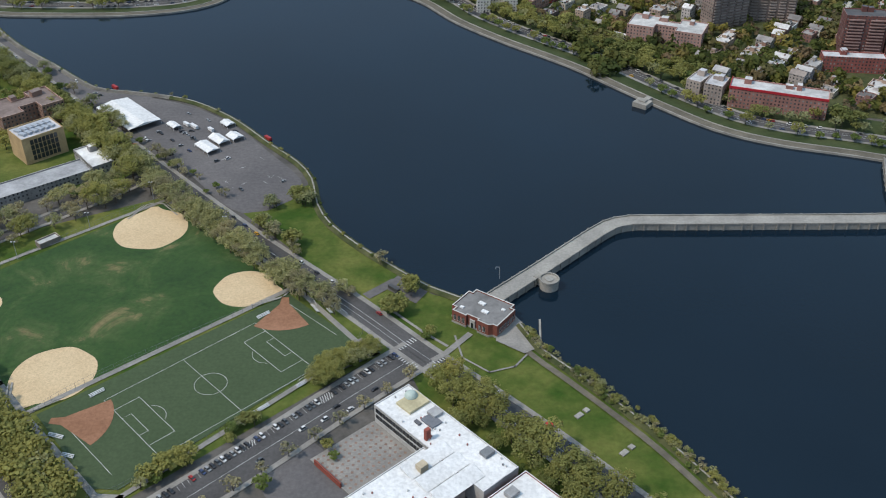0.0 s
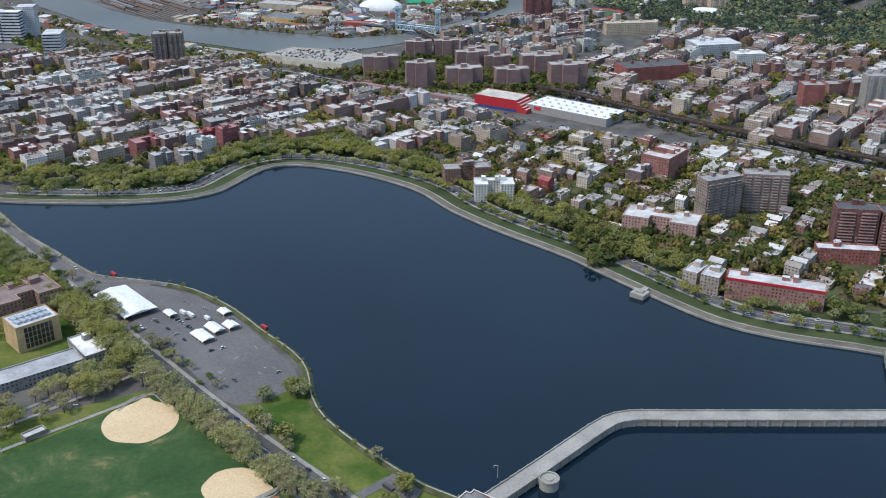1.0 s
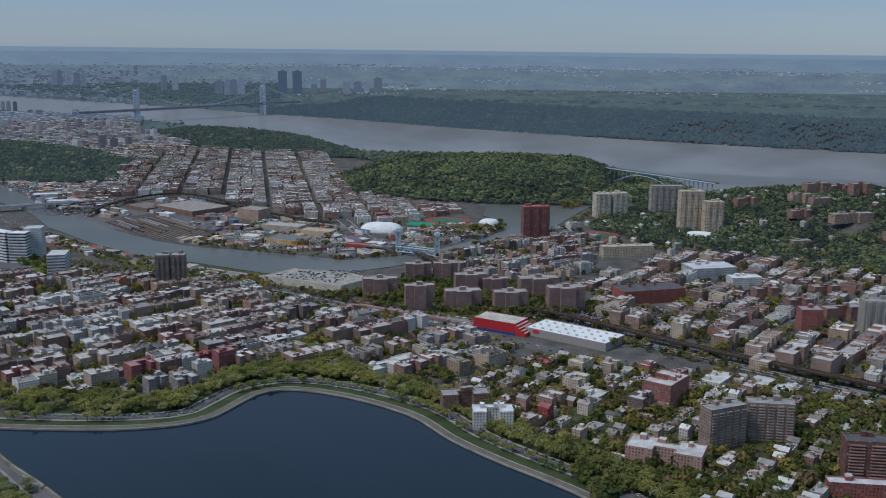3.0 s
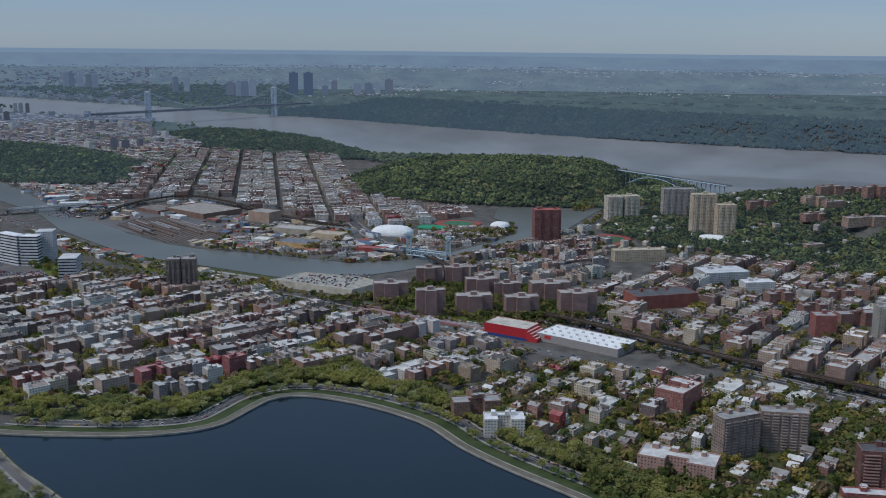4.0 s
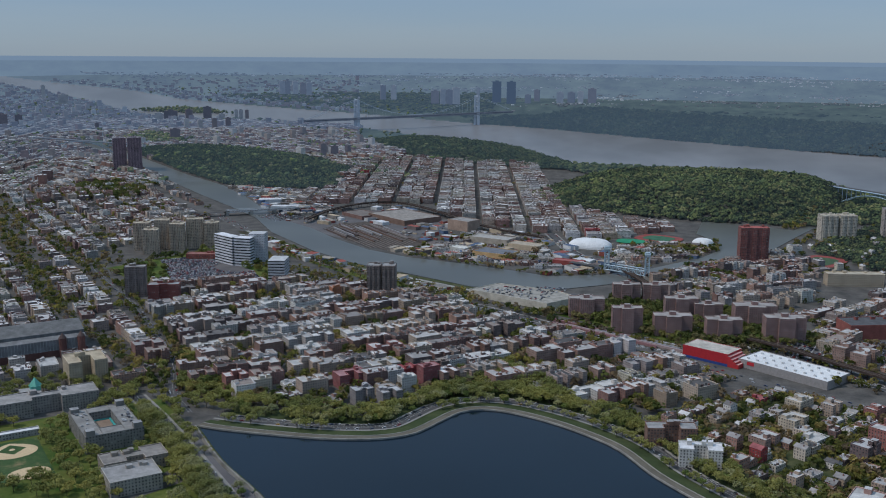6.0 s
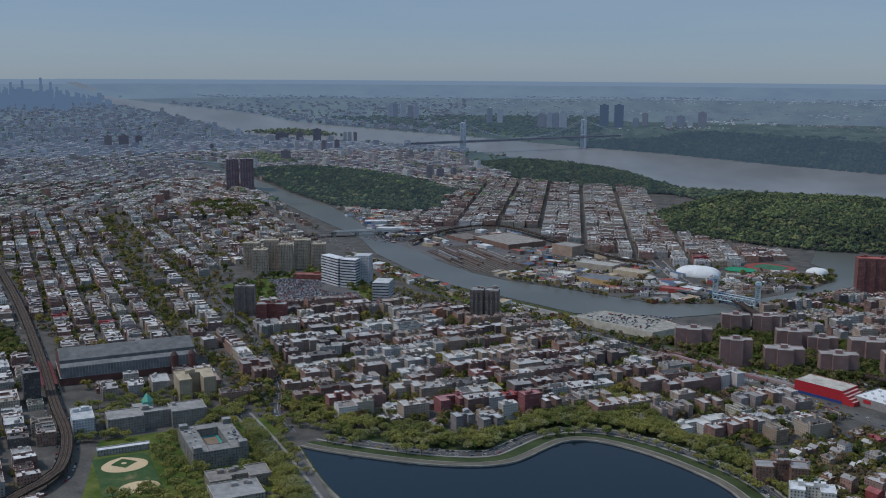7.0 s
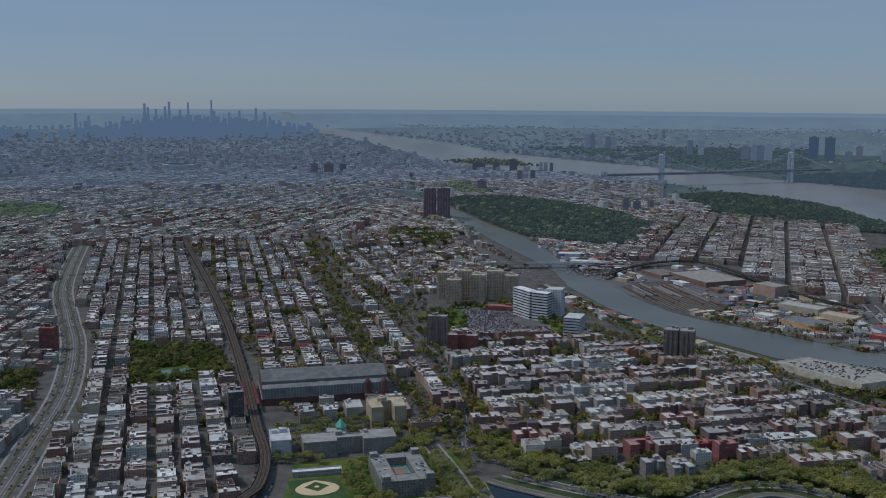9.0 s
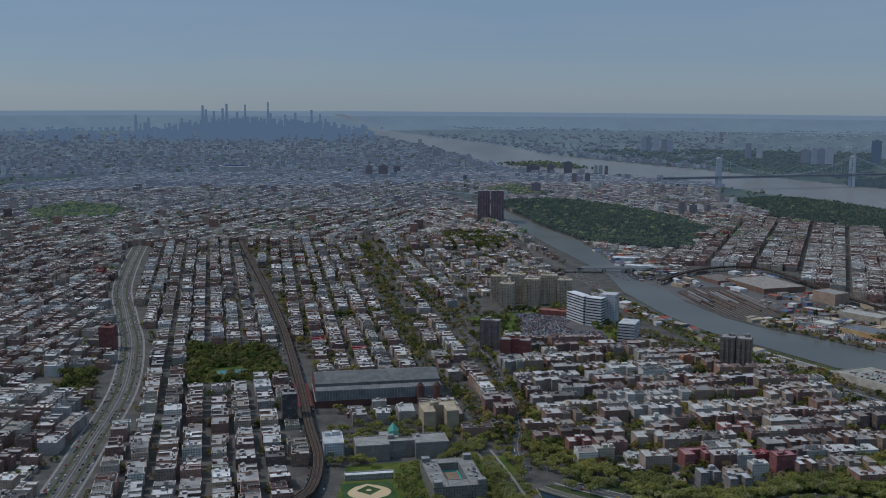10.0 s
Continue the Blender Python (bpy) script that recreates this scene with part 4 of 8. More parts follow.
landmark("apartment_tower", "dark glass and brick tower beside the elevated line", -868, 1023, 20, 22, 40, 45, (0.09, 0.08, 0.08), GREY)

for bx, by, bw, bd, bh, wall, kind in ((870, 2294, 61, 22, 30, (0.3, 0.19, 0.15), "aitch"), (939, 2332, 51, 20, 20, (0.24, 0.15, 0.12), "court"), (952, 2247, 49, 22, 36, (0.27, 0.16, 0.13), "court"),
                                      (789, 2170, 49, 20, 24, (0.4, 0.29, 0.22), "court"), (825, 2148, 46, 20, 18, (0.3, 0.2, 0.16), "plain"), (843, 2021, 92, 22, 20, (0.36, 0.25, 0.19), "aitch"), (686, 2205, 60, 20, 18, (0.26, 0.16, 0.13), "court"),
                                      (760, 2080, 50, 20, 17, (0.28, 0.16, 0.13), "aitch"), (1010, 2160, 60, 22, 22, (0.25, 0.15, 0.13), "court"), (900, 1930, 56, 22, 18, (0.28, 0.18, 0.14), "court"), (720, 1960, 40, 18, 15, (0.34, 0.24, 0.18), "plain")):
    landmark("apartment_building", "brown brick apartment block on the wooded hill", bx, by, bw, bd, bh, 14, wall, GREY, kind, group="apartment blocks on the wooded hill")
for bx, by, bw, bh in ((516, 1540, 40, 20), (545, 1470, 40, 20), (590, 1420, 60, 21), (622, 1572, 46, 16)):
    landmark("apartment_building", "red brown brick walk-up apartment block", bx, by, bw, 20, bh, 12, (0.24, 0.13, 0.11), GREY, "court", group="brick blocks below the hill")
landmark("school_building", "white flat roofed school block with window bands", 509, 1625, 52, 26, 18, 8, (0.55, 0.54, 0.52), WHITE)

TONES = {"brown": ((0.3, 0.2, 0.165), (0.45, 0.44, 0.42), "brown brick"), "cream": ((0.47, 0.4, 0.31), (0.48, 0.46, 0.43), "cream brick"), "red": ((0.3, 0.13, 0.11), (0.5, 0.47, 0.45), "red brick"), "dark": ((0.16, 0.115, 0.11), (0.5, 0.49, 0.48), "dark brick"),
         "tan": ((0.4, 0.31, 0.25), (0.47, 0.46, 0.44), "tan brick"), "white": ((0.52, 0.49, 0.45), (0.54, 0.52, 0.49), "white painted"), "grey": ((0.25, 0.225, 0.22), (0.42, 0.42, 0.42), "dark grey brick"), "crimson": ((0.25, 0.085, 0.085), (0.36, 0.2, 0.2), "dull crimson painted"),
         "orange": ((0.42, 0.17, 0.09), (0.4, 0.3, 0.26), "orange brick")}


def corner_houses(rows, ang, group):
    """Apartment houses that stand out among their neighbours: place, size, height and tone."""
    for x, y, w, d, h, tone in rows:
        wall, roof, word = TONES[tone]
        shape = "plain" if h < 12 or w < 20 else ("aitch" if int(x + y) % 3 == 0 else "court")
        landmark("apartment_building", "%s %s with a pale flat roof" % (word, "low block" if h < 12 else "apartment house"), x, y, w, d, h, ang + 180 * (int(x) % 2), wall, roof, shape, group=group, r=0.42 * max(w, d))


corner_houses([(160, 1105, 28, 20, 19, "cream"), (257, 1077, 49, 34, 27, "red"), (221, 1039, 27, 19, 20, "dark"), (255, 1166, 22, 15, 15, "red"), (261, 1396, 28, 18, 20, "brown"), (285, 1383, 37, 22, 17, "brown"), (334, 1331, 27, 18, 22, "cream"),
               (408, 1201, 41, 24, 12, "tan"), (516, 1135, 24, 14, 16, "white"), (475, 1173, 46, 24, 24, "brown")], 52, "houses north of the basin")
corner_houses([(381, 1281, 35, 24, 19, "brown"), (408, 1231, 31, 21, 21, "tan"), (448, 1217, 58, 24, 20, "brown"), (380, 1121, 30, 22, 9, "white"), (401, 1097, 34, 24, 9, "white"), (125, 1054, 28, 20, 15, "brown"), (178, 1072, 26, 18, 10, "white"),
               (332, 1136, 46, 24, 8, "white"), (175, 1174, 28, 20, 17, "cream"), (210, 1172, 22, 15, 15, "tan")], 52, "houses north of the basin")
corner_houses([(-391, 1118, 33, 23, 19, "tan"), (-354, 1153, 37, 24, 18, "crimson"), (-322, 1096, 24, 17, 19, "grey"), (-288, 1094, 26, 18, 20, "grey"), (-281, 1149, 20, 14, 20, "white"), (-261, 1180, 24, 18, 25, "crimson"), (-156, 1390, 33, 21, 18, "white"),
               (-66, 1165, 44, 24, 12, "white"), (-43, 1198, 26, 18, 11, "white"), (-131, 1306, 42, 24, 18, "brown"), (-406, 1516, 56, 22, 16, "dark"), (-334, 1460, 35, 22, 16, "tan")], 41, "houses west of the basin")
corner_houses([(-455, 1114, 24, 16, 16, "cream"), (-505, 1564, 16, 14, 22, "orange"), (-580, 1477, 42, 26, 15, "white"), (-488, 1114, 28, 18, 19, "red"), (-85, 1266, 26, 18, 17, "tan"), (-52, 1247, 28, 20, 16, "brown"), (-424, 1185, 39, 24, 17, "tan"),
               (-444, 1258, 33, 22, 14, "white"), (-476, 1175, 39, 24, 16, "brown"), (-403, 1338, 35, 24, 16, "white"), (-343, 1277, 44, 24, 18, "red")], 41, "houses west of the basin")

# self storage: red and blue stepped sheds
ob = thing("storage_building", "bright red self storage building with a blue base", "building", pose(88, 1362, 0, 0, 0, -32))
taken(88, 1362, 42)
f = Form("metal")
f.block(outline(66, 38, "plain"), 3.5, 17, "metal", (0.42, 0.022, 0.03), (0.5, 0.46, 0.4), 0.5, 0.5, cope=(0.45, 0.4, 0.36))
part("wall", f, ob)
f = Form("metal")
f.box(0, 0, 0, 66.6, 38.6, 3.6, "metal", (0.03, 0.06, 0.22))
part("base", f, ob, "dark blue base")
for k in range(4):
    f = Form("metal")
    f.prism([(33 + k * 4, -19), (37 + k * 4, -19), (37 + k * 4, 15), (33 + k * 4, 15)], 0, 14 - k * 2.8, "metal", (0.45, 0.03, 0.035), "roof", (0.55, 0.3, 0.28))
    part("wing", f, ob)
# white roofed big store
ob = thing("store_building", "large white roofed warehouse store", "building", pose(186, 1318, 0, 0, 0, -38))
taken(186, 1318, 60)
f = Form("metal")
f.block(outline(126, 54, "plain"), 0, 11, "metal", (0.3, 0.28, 0.27), (0.78, 0.78, 0.78), 0.9, 0.5, roof="white")
part("wall", f, ob)
for i in range(9):
    for j in range(3):
        f = Form("metal")
        f.box(-54 + i * 13.5, -17 + j * 16, 10.1, 3, 2.4, 2, "metal", (0.5, 0.5, 0.5))
        part("roof_unit", f, ob)
f = Form("metal")
f.box(-44, -27.2, 5, 10, 0.4, 4.5, "metal", (0.5, 0.03, 0.04))
part("sign", f, ob, "plain red sign panel")

# hospital: white banded slab with a bent plan
ob = thing("hospital", "white hospital slab with dark window bands", "building", pose(-765, 1790, 0, 0, 0, 9))
taken(-760, 1770, 70)
for (ax, ay), (bx, by) in (((-52, 30), (-8, -8)), ((-8, -8), (24, -14))):
    L, g = math.hypot(bx - ax, by - ay), math.degrees(math.atan2(by - ay, bx - ax))
    for k in range(10):
        f = Form("plain")
        f.box((ax + bx) / 2, (ay + by) / 2, k * 5.4, L, 20, 3.1, "plain", (0.55, 0.56, 0.58), g, under=True)
        part("spandrel", f, ob)
        f = Form("glass")
        f.box((ax + bx) / 2, (ay + by) / 2, k * 5.4 + 3.1, L - 0.8, 19.2, 2.3, "glass", (0.05, 0.05, 0.06), g)
        part("window_band", f, ob)
    f = Form("plain")
    f.box((ax + bx) / 2, (ay + by) / 2, 54, L, 20, 1.2, "plain", (0.68, 0.68, 0.7), g)
    part("roof", f, ob)
f = Form("wall")
f.box(30, 12, 0, 30, 30, 60, "wall", (0.5, 0.5, 0.52), 0, "roof", SILVER)
part("tower", f, ob)
for k in range(7):
    f = Form("plain")
    f.box(96, -116, k * 5.2, 30, 44, 3.2, "plain", (0.45, 0.46, 0.48), 0, under=True)
    part("spandrel", f, ob)
    f = Form("glass")
    f.box(96, -116, k * 5.2 + 3.2, 29, 43, 2.0, "glass", (0.04, 0.04, 0.05))
    part("window_band", f, ob)
f = Form("plain")
f.box(96, -116, 36, 30, 44, 1, "plain", (0.5, 0.5, 0.5))
part("roof", f, ob)
landmark("clinic_building", "low red brick clinic building", -860, 1830, 70, 24, 10, 12, (0.28, 0.09, 0.07), (0.3, 0.14, 0.12))

# shopping centre with cars parked on its roof
ob = thing("shopping_centre", "low pale shopping centre with rooftop parking", "building", pose(-205, 1625, 0, 0, 0, -24))
taken(-205, 1625, 75)
f = Form("plain", "lot")
f.block([(-85, -26), (70, -34), (88, 34), (40, 52), (-70, 40)], 0, 12, "plain", (0.5, 0.46, 0.38), (0.33, 0.31, 0.27), 1.2, 0.6, cope=(0.55, 0.52, 0.45))
part("wall", f, ob)

# armory: brick drill hall under one long grey metal roof
ob = thing("armory", "huge red brick drill hall with a curved grey metal roof", "building", pose(-838, 1178, 0, 0, 0, 42.5))
taken(-870, 1150, 62)
taken(-800, 1212, 62)
f = Form("plain")
f.prism(outline(180, 92, "plain"), 0, 10, "plain", (0.13, 0.065, 0.055), "roof", GREY)
part("wall", f, ob)
f = Form("roof", "plain")
prof = [(-45, 10), (-44, 24), (-34, 27), (-33, 31), (0, 39), (33, 31), (34, 27), (44, 24), (45, 10)]
tint = [(0.2, 0.2, 0.2), (0.2, 0.2, 0.2), (0.13, 0.13, 0.13), (0.15, 0.15, 0.148), (0.15, 0.15, 0.148), (0.13, 0.13, 0.13), (0.2, 0.2, 0.2), (0.2, 0.2, 0.2)]
for (a, za), (b, zb), tt in zip(prof, prof[1:], tint):
    f.face([(-89, a, za), (89, a, za), (89, b, zb), (-89, b, zb)], "roof", tt)
for s in (-1, 1):
    f.face([(s * 89, a, za) for a, za in prof], "plain", (0.13, 0.065, 0.055))
part("roof", f, ob, "grey sheet metal monitor roof")
for k in range(44):
    e = Form("plain")
    e.box(-86 + k * 4, -44.8, 9.5, 0.5, 0.9, 14, "plain", (0.33, 0.33, 0.33))
    part("rib", e, ob)
for k, s in itertools.product((-1, 1), (-1, 1)):
    e = Form("plain")
    e.tube((k * 12 + 70, s * 47, 0), (k * 12 + 70, s * 47, 26), 5, "plain", (0.15, 0.07, 0.06), 10)
    e.tube((k * 12 + 70, s * 47, 26), (k * 12 + 70, s * 47, 33), 5.4, "roof", (0.12, 0.08, 0.07), 10, 0.2)
    part("turret", e, ob)

# schools and college south of the reservoir
landmark("school_building", "white concrete school block with a blue rooftop court", -736, 949, 24, 43, 23, 42, (0.5, 0.51, 0.53), (0.5, 0.5, 0.5))
landmark("school_building", "tall cream stone school building with a recessed roof court", -683, 1104, 46, 44, 30, 42, (0.44, 0.36, 0.25), (0.42, 0.35, 0.25), "court")
ob = landmark("school_building", "long grey school building with wings and green copper cupola", -668, 995, 112, 34, 20, 42, (0.27, 0.245, 0.225), (0.3, 0.285, 0.27), "aitch", r=50)
f = Form("plain")
f.box(-12, 26, 0, 22, 26, 17, "plain", (0.2, 0.18, 0.17), top="roof", top_tint=(0.3, 0.29, 0.28))
part("hall", f, ob)
f = Form("plain")
f.box(-6, 30, 17, 11, 11, 5, "plain", (0.14, 0.4, 0.31))
f.tube((-6, 30, 22), (-6, 30, 31), 7.6, "plain", (0.14, 0.4, 0.31), 4, 0.6)
part("cupola", f, ob, "green copper cupola")
ob = thing("college_building", "grey concrete college building round a sunken court", "building", pose(-560, 939, 0, 0, 0, 43))
taken(-575, 950, 32)
taken(-545, 925, 32)
for bx, by, bw, bd in ((-20.5, 0, 18, 86), (20.5, 0, 18, 86), (0, 35, 23, 16), (0, -33, 23, 20)):
    f = Form("wall")
    f.block([(bx - bw / 2, by - bd / 2), (bx + bw / 2, by - bd / 2), (bx + bw / 2, by + bd / 2), (bx - bw / 2, by + bd / 2)], 0, 19, "wall", (0.2, 0.19, 0.175), (0.25, 0.24, 0.225), 0.6, 0.5)
    part("wing", f, ob)
f = Form("plain")
f.box(0, 2, 0, 23, 50, 9, "plain", (0.26, 0.19, 0.14))
part("court", f, ob, "brown paved court")
for cx, cy, cw, cd in ((-10, 2, 2, 50), (10, 2, 2, 50), (0, 26, 18, 2), (0, -22, 18, 2)):
    f = Form("plain")
    f.box(cx, cy, 9, cw, cd, 1, "plain", (0.06, 0.36, 0.34))
    part("border", f, ob, "turquoise court border")
rv = random.Random(12)
for cx, cy, cw, cd, ch in ((-24, -38, 9, 8, 6), (24, -38, 9, 8, 6), (24, 38, 9, 8, 6), (-24, 38, 9, 8, 5)):
    f = Form("plain")
    f.box(cx, cy, 18, cw, cd, ch, "plain", (0.2, 0.19, 0.175), top="roof", top_tint=GREY)
    part("stair_tower", f, ob)
for k in range(26):
    f = Form("metal")
    s = rv.choice((-1, 1))
    f.box(s * rv.uniform(15, 26), rv.uniform(-34, 34), 18.4, rv.uniform(1, 3.4), rv.uniform(1, 5), rv.uniform(0.8, 2.2), "metal", rv.choice(((0.35, 0.35, 0.35), (0.2, 0.2, 0.2), (0.12, 0.12, 0.13))))
    part("roof_unit", f, ob)
ob = landmark("college_building", "gothic grey stone college hall with gabled wings", -491, 871, 62, 30, 14, 42, (0.26, 0.22, 0.18), (0.24, 0.22, 0.2), "aitch")
landmark("college_building", "pale flat roofed college block", -470, 830, 48, 40, 16, 42, (0.34, 0.31, 0.27), (0.3, 0.29, 0.28), "plain")
landmark("college_hall", "weathered brick college hall with stepped bays", -345, 733, 52, 36, 20, 42, (0.28, 0.17, 0.13), (0.22, 0.17, 0.15), "aitch")
landmark("college_building", "low white flat roofed college building", -270, 662, 37, 17, 8, -51, (0.3, 0.29, 0.28), (0.7, 0.7, 0.69))
landmark("college_building", "long pale ridged roof gymnasium", -308, 617, 94, 22, 9, 38, (0.25, 0.24, 0.23), (0.36, 0.36, 0.365), extras=False)

ob = thing("library_building", "tan brick library with a tall dark window wall", "building", pose(-318, 681, 0, 0, 0, 42.8))
taken(-318, 681, 24)
f = Form("plain")
f.block(outline(34, 26, "plain"), 0, 22, "plain", (0.46, 0.32, 0.17), (0.5, 0.5, 0.52), 1.0, 0.5)
part("wall", f, ob)
for i in range(7):
    for j in range(4):
        e = Form("glass", "plain")
        e.box(-9.6 + i * 3.2, -13.1, 2.4 + j * 4.4, 2.5, 0.5, 3.8, "glass", under=True)
        part("window", e, ob)
for k in range(12):
    e = Form("metal")
    e.box(-12 + (k % 6) * 4.6, -4 + (k // 6) * 8, 21, 3.4, 6, 1.8, "metal", (0.35, 0.38, 0.42), 20)
    part("roof_unit", e, ob)
# ground kept free for the depots, domes and sports grounds by the river
for kx, ky, kr in ((-612, 2385, 70), (-680, 2430, 50), (-745, 2395, 50), (-300, 1975, 40), (-380, 2010, 18), (-150, 1925, 30), (-330, 2120, 45), (-420, 2260, 30), (-250, 2060, 35), (-1010, 2560, 30), (-930, 2460, 35),
                      (-122, 2115, 50), (112, 2195, 25), (548, 2060, 35), (20, 2235, 52), (330, 2055, 55), (-40, 2190, 30), (-40, 1870, 40)):
    taken(kx, ky, kr)
f = Form("wall", "plain", "roof")
district([(-640, 1095), (-420, 1052), (-300, 1085), (-240, 1150), (-130, 1190), (-20, 1090), (60, 1180), (110, 1270), (40, 1370), (-120, 1470), (-260, 1560), (-420, 1650), (-560, 1690), (-700, 1640), (-840, 1570), (-700, 1330)],
         41, 104, 62, 13, APART, RNG, f, 620)
district([(0, 1060), (110, 920), (200, 830), (330, 740), (520, 690), (640, 860), (520, 1040), (300, 1190), (180, 1250), (60, 1180)], 52, 80, 46, 13, VILLAGE, RNG, f, 560)
district([(110, 1330), (260, 1250), (420, 1130), (640, 960), (1000, 1200), (860, 1700), (600, 1850), (420, 1850), (330, 1700), (220, 1620), (250, 1480)], 52, 100, 54, 16, LOWRISE, RNG, f)
district([(-20, 1840), (110, 1980), (300, 2140), (330, 1980), (260, 1700), (150, 1620), (30, 1680)], 30, 70, 44, 12, MIXED, RNG, f)
district([(330, 1880), (760, 1860), (1500, 1750), (1600, 2700), (800, 2650), (560, 2450), (330, 2250)], 20, 90, 44, 22, dict(HOUSES, skip=0.82, walls=(4, 6, 8, 9, 9, 9), roofs=ROOFS[:4]), RNG, f)
MID = dict(ROWS, h=(7, 9, 10, 12, 15, 16, 17), w=(9, 36), skip=0.1, trees=0.55)
district([(-560, 700), (-640, 780), (-700, 890), (-1377, 1567), (-2013, 2155), (-2500, 2620), (-2700, 2400), (-2443, 2175), (-1575, 1354), (-1173, 1003), (-909, 687), (-800, 560)], 135, 150, 50, 12, ROWS, RNG, f)
district([(-800, 1050), (-640, 1170), (-740, 1375), (-900, 1570), (-1060, 1740), (-1080, 1900), (-1000, 2150), (-1100, 2400), (-1480, 2830), (-1850, 3200), (-2300, 3000), (-2500, 2640), (-2013, 2155), (-1377, 1567)], 132, 120, 52, 13, MID, RNG, f)
district([(-760, 500), (-1300, 400), (-2600, 1300), (-3000, 2300), (-2700, 2400), (-2443, 2175), (-1575, 1354), (-1173, 1003), (-909, 687)], 122, 130, 51, 13, ROWS, RNG, f)
district([(-480, 1960), (-300, 1890), (-90, 1860), (-10, 1940), (120, 2080), (90, 2200), (-150, 2150), (-400, 2230)], 12, 70, 50, 14, SHEDS, RNG, f)
district([(-1000, 2480), (-860, 2330), (-800, 2420), (-900, 2700), (-1150, 2860), (-1260, 2800)], 20, 70, 50, 18, SHEDS, RNG, f)
solid("city_buildings", f, "dense brick apartment blocks with pale flat roofs", "buildings", "stuff")


f = Form("wall", "plain", "roof")
GRIDTOWN = [(-880, 2480), (-640, 2590), (-430, 2380), (-150, 2150), (-60, 2120), (60, 2380), (-180, 2560), (-300, 2900), (-330, 3300), (-420, 3560), (-640, 3640), (-860, 3720), (-1080, 3560), (-980, 3200), (-900, 2860), (-1000, 2700)]
district(GRIDTOWN, 100.5, 230, 98, 15, dict(APART, h=(12, 14, 15, 16, 17), d=(27, 33), w=(9, 30), gap=0.16, skip=0.03, deep=True, walls=(0, 1, 2, 3, 4, 5, 6, 8, 9), roofs=ROOFS[:3] + ROOFS[:3] + ROOFS[:3] + ROOFS + [(0.66, 0.65, 0.64)], trees=0.1), RNG, f, origin=(-595, 2477))
solid("town_blocks", f, "dense brick town blocks along straight streets", "buildings", "stuff", far=True)


# ---- trees ----
def clumps(name, P, size, tints, seed, blobs, mat, far, label, category="trees", lift=0.55, flat=0.75):
    """Woods and street trees: several lumpy leaf masses to each stem."""
    rng = np.random.default_rng(seed)
    g = (1 + 5 ** 0.5) / 2
    ico = np.array([(-1, g, 0), (1, g, 0), (-1, -g, 0), (1, -g, 0), (0, -1, g), (0, 1, g), (0, -1, -g), (0, 1, -g), (g, 0, -1), (g, 0, 1), (-g, 0, -1), (-g, 0, 1)]) / math.hypot(1, g)
    tri = np.array([(0, 11, 5), (0, 5, 1), (0, 1, 7), (0, 7, 10), (0, 10, 11), (1, 5, 9), (5, 11, 4), (11, 10, 2), (10, 7, 6), (7, 1, 8), (3, 9, 4), (3, 4, 2), (3, 2, 6), (3, 6, 8), (3, 8, 9),
                    (4, 9, 5), (2, 4, 11), (6, 2, 10), (8, 6, 7), (9, 8, 1)])
    P = np.repeat(np.asarray(P, float), blobs, axis=0)
    n = len(P)
    S = size * rng.uniform(0.7, 1.3, n // blobs).repeat(blobs)
    r = S * rng.uniform(0.34, 0.62, n)
    ctr = P + np.c_[rng.normal(0, 0.3, (n, 2)) * S[:, None], S * rng.uniform(lift * 0.6, lift * 1.7, n)]
    V = ico[None] * rng.uniform(0.6, 1.3, (n, 12, 1)) * r[:, None, None] * np.array([1, 1, flat]) + ctr[:, None]
    V = V.reshape(-1, 3)
    F = (tri[None] + (np.arange(n) * 12)[:, None, None]).reshape(-1, 3)
    base = np.asarray(tints)[rng.integers(0, len(tints), n // blobs)].repeat(blobs, 0) * rng.uniform(0.86, 1.14, (n, 1))
    col = np.c_[base, np.ones(n)].repeat(20, 0)
    me = bpy.data.meshes.new(name)
    me.from_pydata((drawn_in(V) if far else V).tolist(), [], F.tolist())
    me.materials.append(M[mat])
    me.polygons.foreach_set("use_smooth", np.ones(len(F), bool))
    me.attributes.new("tint", "FLOAT_COLOR", "FACE").data.foreach_set("color", col.ravel())
    return tagged(new(name, me), label, category, kind="stuff")


